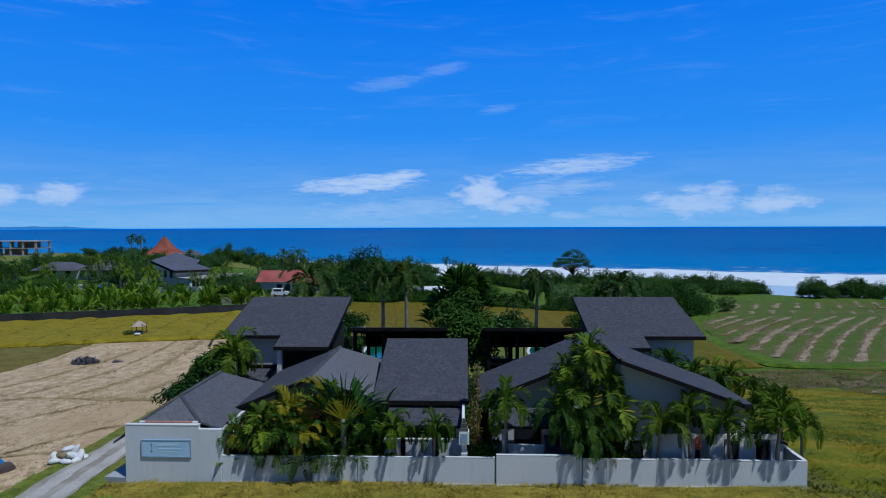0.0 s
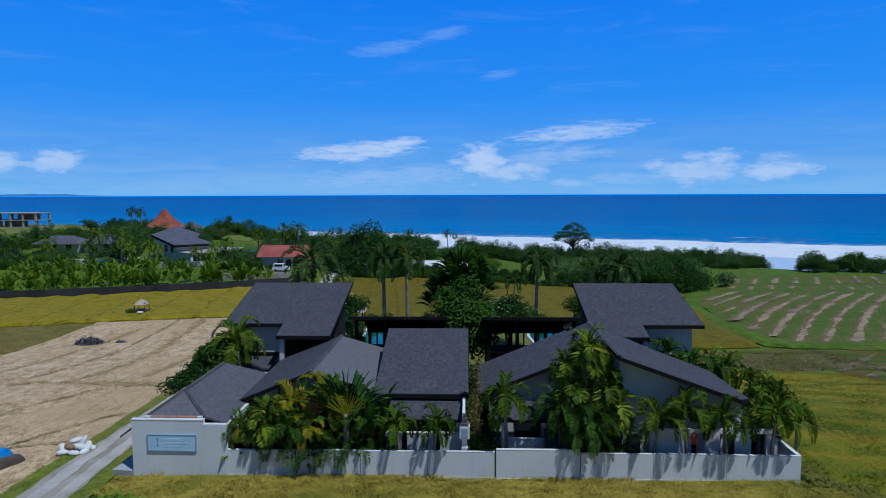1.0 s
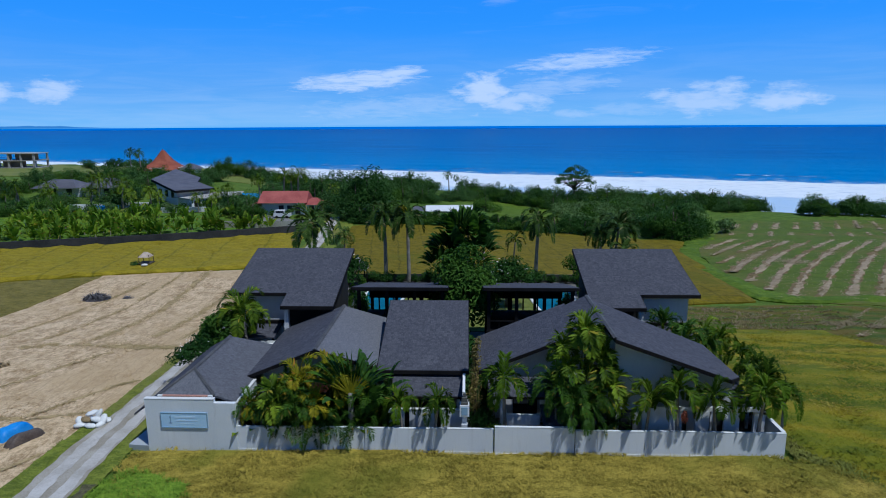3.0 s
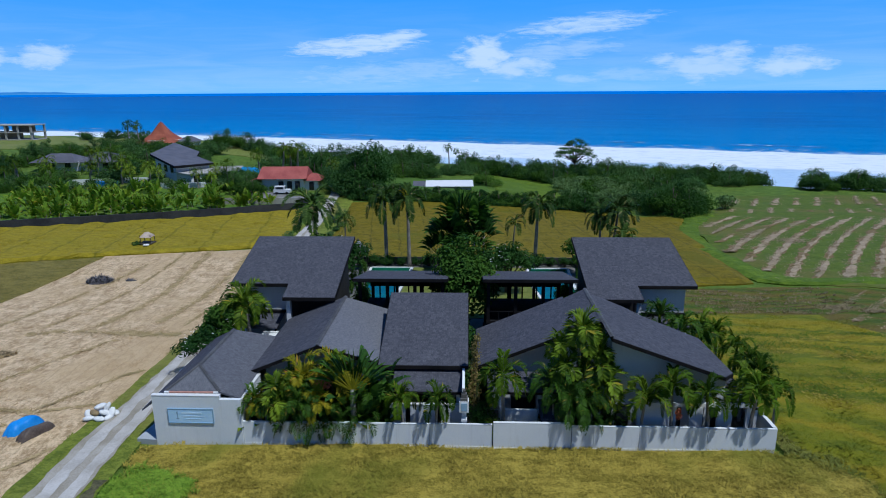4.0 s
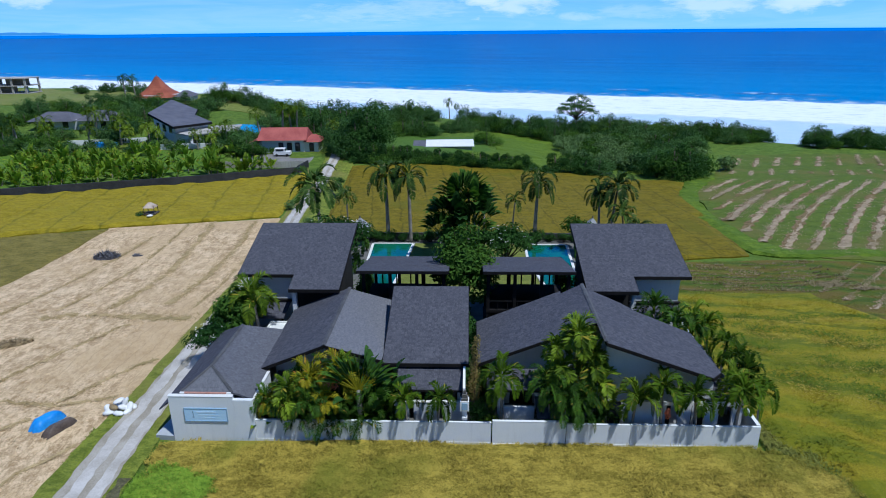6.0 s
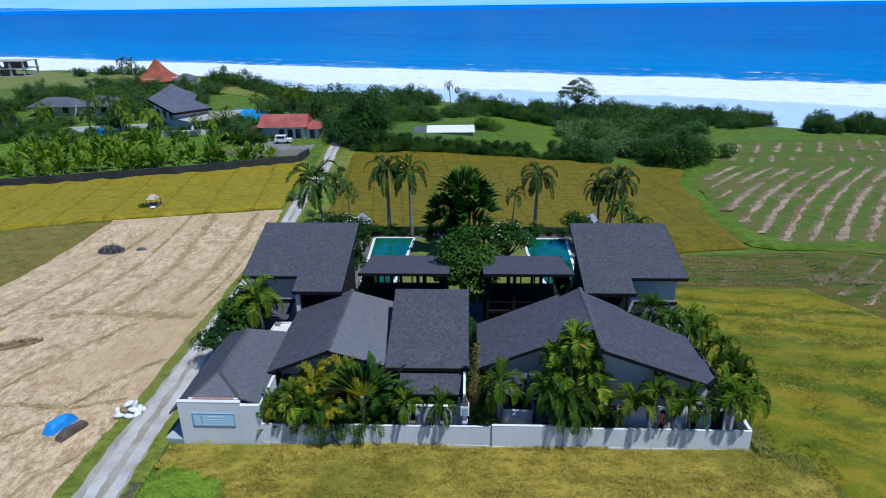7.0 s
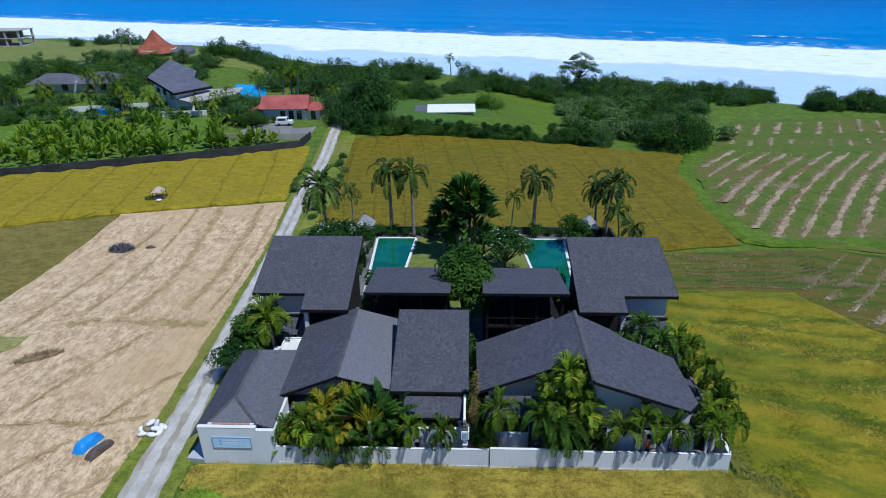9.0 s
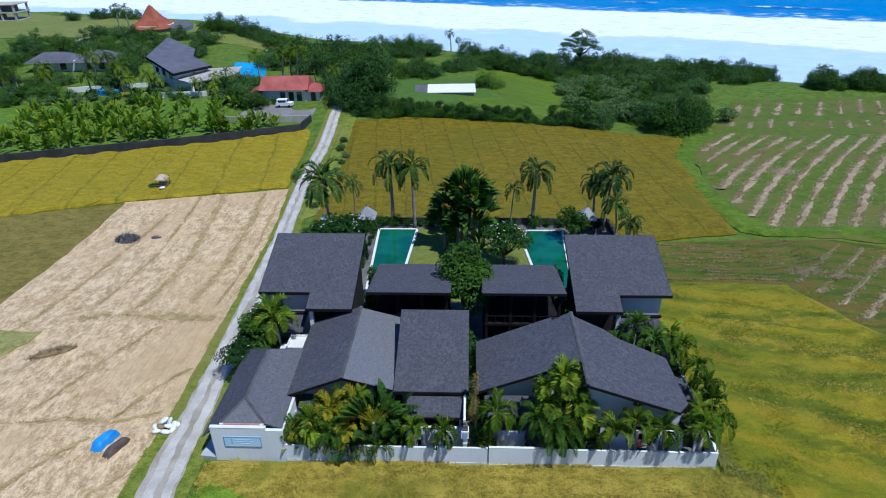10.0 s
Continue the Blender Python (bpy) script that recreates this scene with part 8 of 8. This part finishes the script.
prof = [(10.0, 4.7), (8.0, 5.5), (6.0, 6.6), (4.1, 8.0), (2.6, 9.7), (1.4, 11.2), (0.6, 12.2)]
k8 = 16
for i, (r, h) in enumerate(prof):
    for a in range(k8):
        t = 2 * math.pi * a / k8
        sq = 1 / max(abs(math.cos(t + 0.25)), abs(math.sin(t + 0.25))) ** 0.55
        ring.v.append((-113 + r * sq * 0.9 * math.cos(t + 0.25), 253 + r * sq * 0.9 * math.sin(t + 0.25), z - 3.3 + h))
    if i:
        for a in range(k8):
            b = (a + 1) % k8
            ring.f.append(((i - 1) * k8 + a, (i - 1) * k8 + b, i * k8 + b, i * k8 + a))
ring.f.append(tuple(range(len(prof) * k8 - k8, len(prof) * k8)))
part("roof", ring, MAT_SPIRE, dm)
part("finial", Shape().tube([(-113, 253, z + 8.8), (-113, 253, z + 9.5)], [0.25, 0.05], 6), MAT_SPIRE, dm)
part("wall", Shape().tube([(-113, 253, z - 1.0), (-113, 253, z + 2.3)], 7.6, 16), MAT_WHITE, dm)
part("annex_wall", Shape().box(-104.5, -99, 248, 256, z - 1.0, z + 1.6), MAT_WHITE, dm)
part("annex_roof", hip(Shape(), -105.2, -98.4, 247.2, 257, z + 1.5, z + 3.6, 2.4), MAT_GREYROOF, dm)

solid("garden_path", cover([(-135, 235), (-133, 234.5), (-125.5, 249), (-127.5, 250)], 2.0, 0.12, 0.02), MAT_WHITE, "pale paved path on the grassy hill", "path", kind="structure", villa=False)
# unfinished concrete building
z = land(-190, 288) - 2.9
ru = thing("concrete_frame", "unfinished bare concrete building frame", "building", (-190, 288, z), villa=False)
for lv_ in range(4):
    part("slab", Shape().box(-219, -183.5, 281, 292, z - 0.2 + lv_ * 3.2, z + 0.15 + lv_ * 3.2), MAT_CONCRETE, ru)
    if lv_ < 3:
        for x in (-218, -212.4, -206.8, -201.2, -195.6, -190, -184.2):
            for y in (281.6, 291.4):
                part("column", Shape().box(x - 0.35, x + 0.35, y - 0.35, y + 0.35, z + 0.15 + lv_ * 3.2, z + 3.0 + lv_ * 3.2), MAT_CONCRETE, ru)
for x0, x1, lv_ in ((-217.5, -207.4, 0), (-206.4, -196.1, 0), (-195.1, -184.6, 0), (-201, -190.6, 1), (-217.5, -212.9, 1), (-195.1, -184.6, 2)):
    part("inner_wall", Shape().box(x0, x1, 285.5, 285.8, z + 0.16 + lv_ * 3.2, z + 2.95 + lv_ * 3.2), MAT_BROWNWALL, ru, "unplastered infill wall")

# flat white-roofed shed behind the hedge
z = land(0, 174) - 0.7
sh = thing("white_roof_shed", "low shed with a bright white sheet roof", "shed", (0, 174, z), villa=False)
part("wall", Shape().box(-8.0, 7.8, 171.5, 177, z - 1.0, z + 1.1), MAT_CONCRETE, sh)
part("roof", Shape().slab([(-5.0, 171), (8.4, 171), (8.4, 177), (-5.0, 177)], plane(171, z + 1.3, 177, z + 2.2, 1), 0.15), MAT_WHITE, sh)
part("side_roof", Shape().slab([(-8.6, 171), (-5.05, 171), (-5.05, 177), (-8.6, 177)], plane(171, z + 1.2, 177, z + 2.0, 1), 0.15), MAT_GREYROOF, sh)

# ---------------------------------------------------------------- things in the fields
hz = land(-52.7, 107.2)
hut = thing("field_hut", "small thatched field hut on posts", "hut", (-52.7, 107.2, hz), villa=False)
for a in (-0.9, 0.9):
    for b in (-0.8, 0.8):
        part("post", Shape().tube([(-52.7 + a, 107.2 + b, hz - 0.3), (-52.7 + a, 107.2 + b, hz + 2.3)], 0.06, 6), MAT_BARK, hut)
part("platform", Shape().box(-53.8, -51.6, 106.2, 108.2, hz + 0.75, hz + 0.88), MAT_BARK, hut)
part("roof", hip(Shape(), -53.7, -51.7, 106.2, 108.2, hz + 1.9, hz + 2.75, 0.7), MAT_THATCH, hut, "bleached thatch roof")
part("rail", Shape().box(-53.7, -51.7, 106.25, 106.32, hz + 1.25, hz + 1.32), MAT_BARK, hut)


set_plant("shrub", "small green bush at the foot of the field hut", "shrub", far_shrub[0], (-54.4, 106.6, hz), 40, 0.55, False)


def heap(name, x, y, rx, ry, high, mat, label, category, seed, size=0.35, n=220, turn=0.0):
    """A low pile: a lumpy mound with loose pieces over it."""
    s = Shape()
    z = land(x, y)
    na, nr = 18, 6
    ca, sa = math.cos(turn), math.sin(turn)
    for j in range(nr + 1):
        for i in range(na):
            a, r = 2 * math.pi * i / na, j / nr
            w = 1 + 0.22 * noise.noise(Vector((math.cos(a) * 1.6, math.sin(a) * 1.6, seed)))
            u, v = r * w * rx * math.cos(a), r * w * ry * math.sin(a)
            h = high * (1 - r ** 2.2) * (0.8 + 0.5 * noise.noise(Vector((u * 1.2, v * 1.2, seed + 5))))
            s.v.append((x + u * ca - v * sa, y + u * sa + v * ca, z + max(-0.1, h) - (0.12 if j == nr else 0)))
    for j in range(nr):
        for i in range(na):
            k = (i + 1) % na
            s.f.append((j * na + i, (j + 1) * na + i, (j + 1) * na + k, j * na + k))
    rr = random.Random(seed)
    for _ in range(n):
        a, r = rr.uniform(0, 6.28), math.sqrt(rr.random())
        u, v = r * rx * math.cos(a), r * ry * math.sin(a)
        p = Vector((x + u * ca - v * sa, y + u * sa + v * ca, z + high * (1 - r ** 2.2) * 0.9 + 0.05))
        d = Vector((rr.uniform(-1, 1), rr.uniform(-1, 1), rr.uniform(0, 0.7))).normalized() * size * rr.uniform(0.5, 1.2)
        e = Vector((-d.y, d.x, 0.05)).normalized() * size * 0.12
        s.face(p - e, p + e, p + d)
    return solid(name, s, mat, label, category, villa=False)


heap("ash_heap", -50.0, 86.0, 1.9, 1.4, 0.65, MAT_ASH, "dark burnt straw heap on the stubble", "heap", 3, 0.7, 420)
heap("ash_heap", -45.8, 86.6, 0.9, 0.5, 0.35, MAT_ASH, "small burnt patch on the stubble", "heap", 4, 0.25, 90)
heap("straw_heap", -43.8, 54.6, 2.6, 0.75, 0.5, MAT_STRAW, "low heap of brown straw on the stubble", "heap", 5, 0.5, 320, 0.55)


def sack(seed, mat):
    """A filled bag: a plump rounded box with pinched ends."""
    rr = random.Random(seed)
    s = Shape()
    n, m = 7, 10
    for i in range(n + 1):
        f = i / n
        r = math.sin(math.pi * (0.06 + 0.88 * f)) ** 0.5
        for k in range(m):
            a = 2 * math.pi * k / m
            w = 1 + 0.12 * rr.uniform(-1, 1)
            s.v.append(((f - 0.5) * 0.85, 0.27 * r * w * math.cos(a), 0.16 + 0.16 * r * w * math.sin(a)))
        if i:
            for k in range(m):
                j = (k + 1) % m
                s.f.append(((i - 1) * m + k, (i - 1) * m + j, i * m + j, i * m + k))
    s.f.append(tuple(range(m - 1, -1, -1)))
    s.f.append(tuple(n * m + k for k in range(m)))
    return s.mesh("sack", mat, True)


bags = [sack(i, MAT_SACK) for i in range(3)] + [sack(7, MAT_STRAW)]
ob = new("sack", bags[0])
ob.matrix_world = pose(-52.2, 105.4, hz + 0.55, 0, 0, 20)
ob.scale = (1.2, 1.3, 1.4)
tagged(ob, "white sack lying in the crop beside the field hut", "sack")
rr = random.Random(9)
SACK_PILE = ((-26.75, 41.9, 0, 0, 20), (-25.95, 41.75, 0, 0, -15), (-25.35, 42.05, 0, 0, 70), (-26.6, 42.5, 0, 0, 95), (-25.9, 42.5, 0, 0, 10), (-25.3, 42.8, 0, 0, -40),
             (-26.35, 43.0, 0, 0, 40), (-26.5, 42.15, 1, 0, -20), (-25.75, 42.2, 1, 25, 30), (-25.25, 42.45, 1, -55, 80), (-26.2, 42.6, 2, 0, 60), (-25.55, 42.6, 2, -60, 20), (-27.0, 42.2, 0, -65, 130))
for k, (x, y, lay, tip, turn) in enumerate(SACK_PILE):
    ob = new("sack", bags[k % 3] if k != 7 else bags[3])
    ob.matrix_world = pose(x, y, land(x, y) + 0.03 + lay * 0.31 + (0.25 if tip and not lay else 0.0), rr.uniform(-10, 10), tip, turn)
    ob.scale = (1.05, 1.05, 1.2)
    tagged(ob, "straw-coloured jute sack among white ones" if k == 7 else "full white woven sack in a loose pile", "sack", "pile of sacks")


def covered(name, x, y, rx, ry, high, turn, mat, label, seed):
    """A load under a sheet, draped with folds."""
    s = Shape()
    na, nr = 28, 9
    ca, sa = math.cos(turn), math.sin(turn)
    z = land(x, y)
    for j in range(nr + 1):
        for i in range(na):
            a, r = 2 * math.pi * i / na, j / nr
            sq = 1 / max(abs(math.cos(a)), abs(math.sin(a))) ** 0.75
            fold = 1 + 0.10 * math.sin(a * 9 + seed) * r * r + 0.1 * noise.noise(Vector((math.cos(a) * 2, math.sin(a) * 2, seed)))
            u, v = r * sq * rx * fold * math.cos(a), r * sq * ry * fold * math.sin(a)
            h = high * (1 - r ** 5.0) * (0.92 + 0.3 * noise.noise(Vector((u * 1.1, v * 1.6, seed + 3))))
            s.v.append((x + u * ca - v * sa, y + u * sa + v * ca, z + h - (0.06 if j == nr else -0.02)))
    for j in range(nr):
        for i in range(na):
            k = (i + 1) % na
            s.f.append((j * na + i, (j + 1) * na + i, (j + 1) * na + k, j * na + k))
    return solid(name, s, mat, label, "tarpaulin", villa=False, smooth=True)


covered("tarpaulin", -31.0, 40.75, 1.3, 0.62, 0.8, 1.15, MAT_BLUE, "bright blue tarpaulin over a load on the stubble", 2.0)
covered("tarpaulin", -29.55, 39.95, 1.3, 0.42, 0.72, 1.15, MAT_TARP, "dark brown sheet over a load beside the blue one", 5.0)
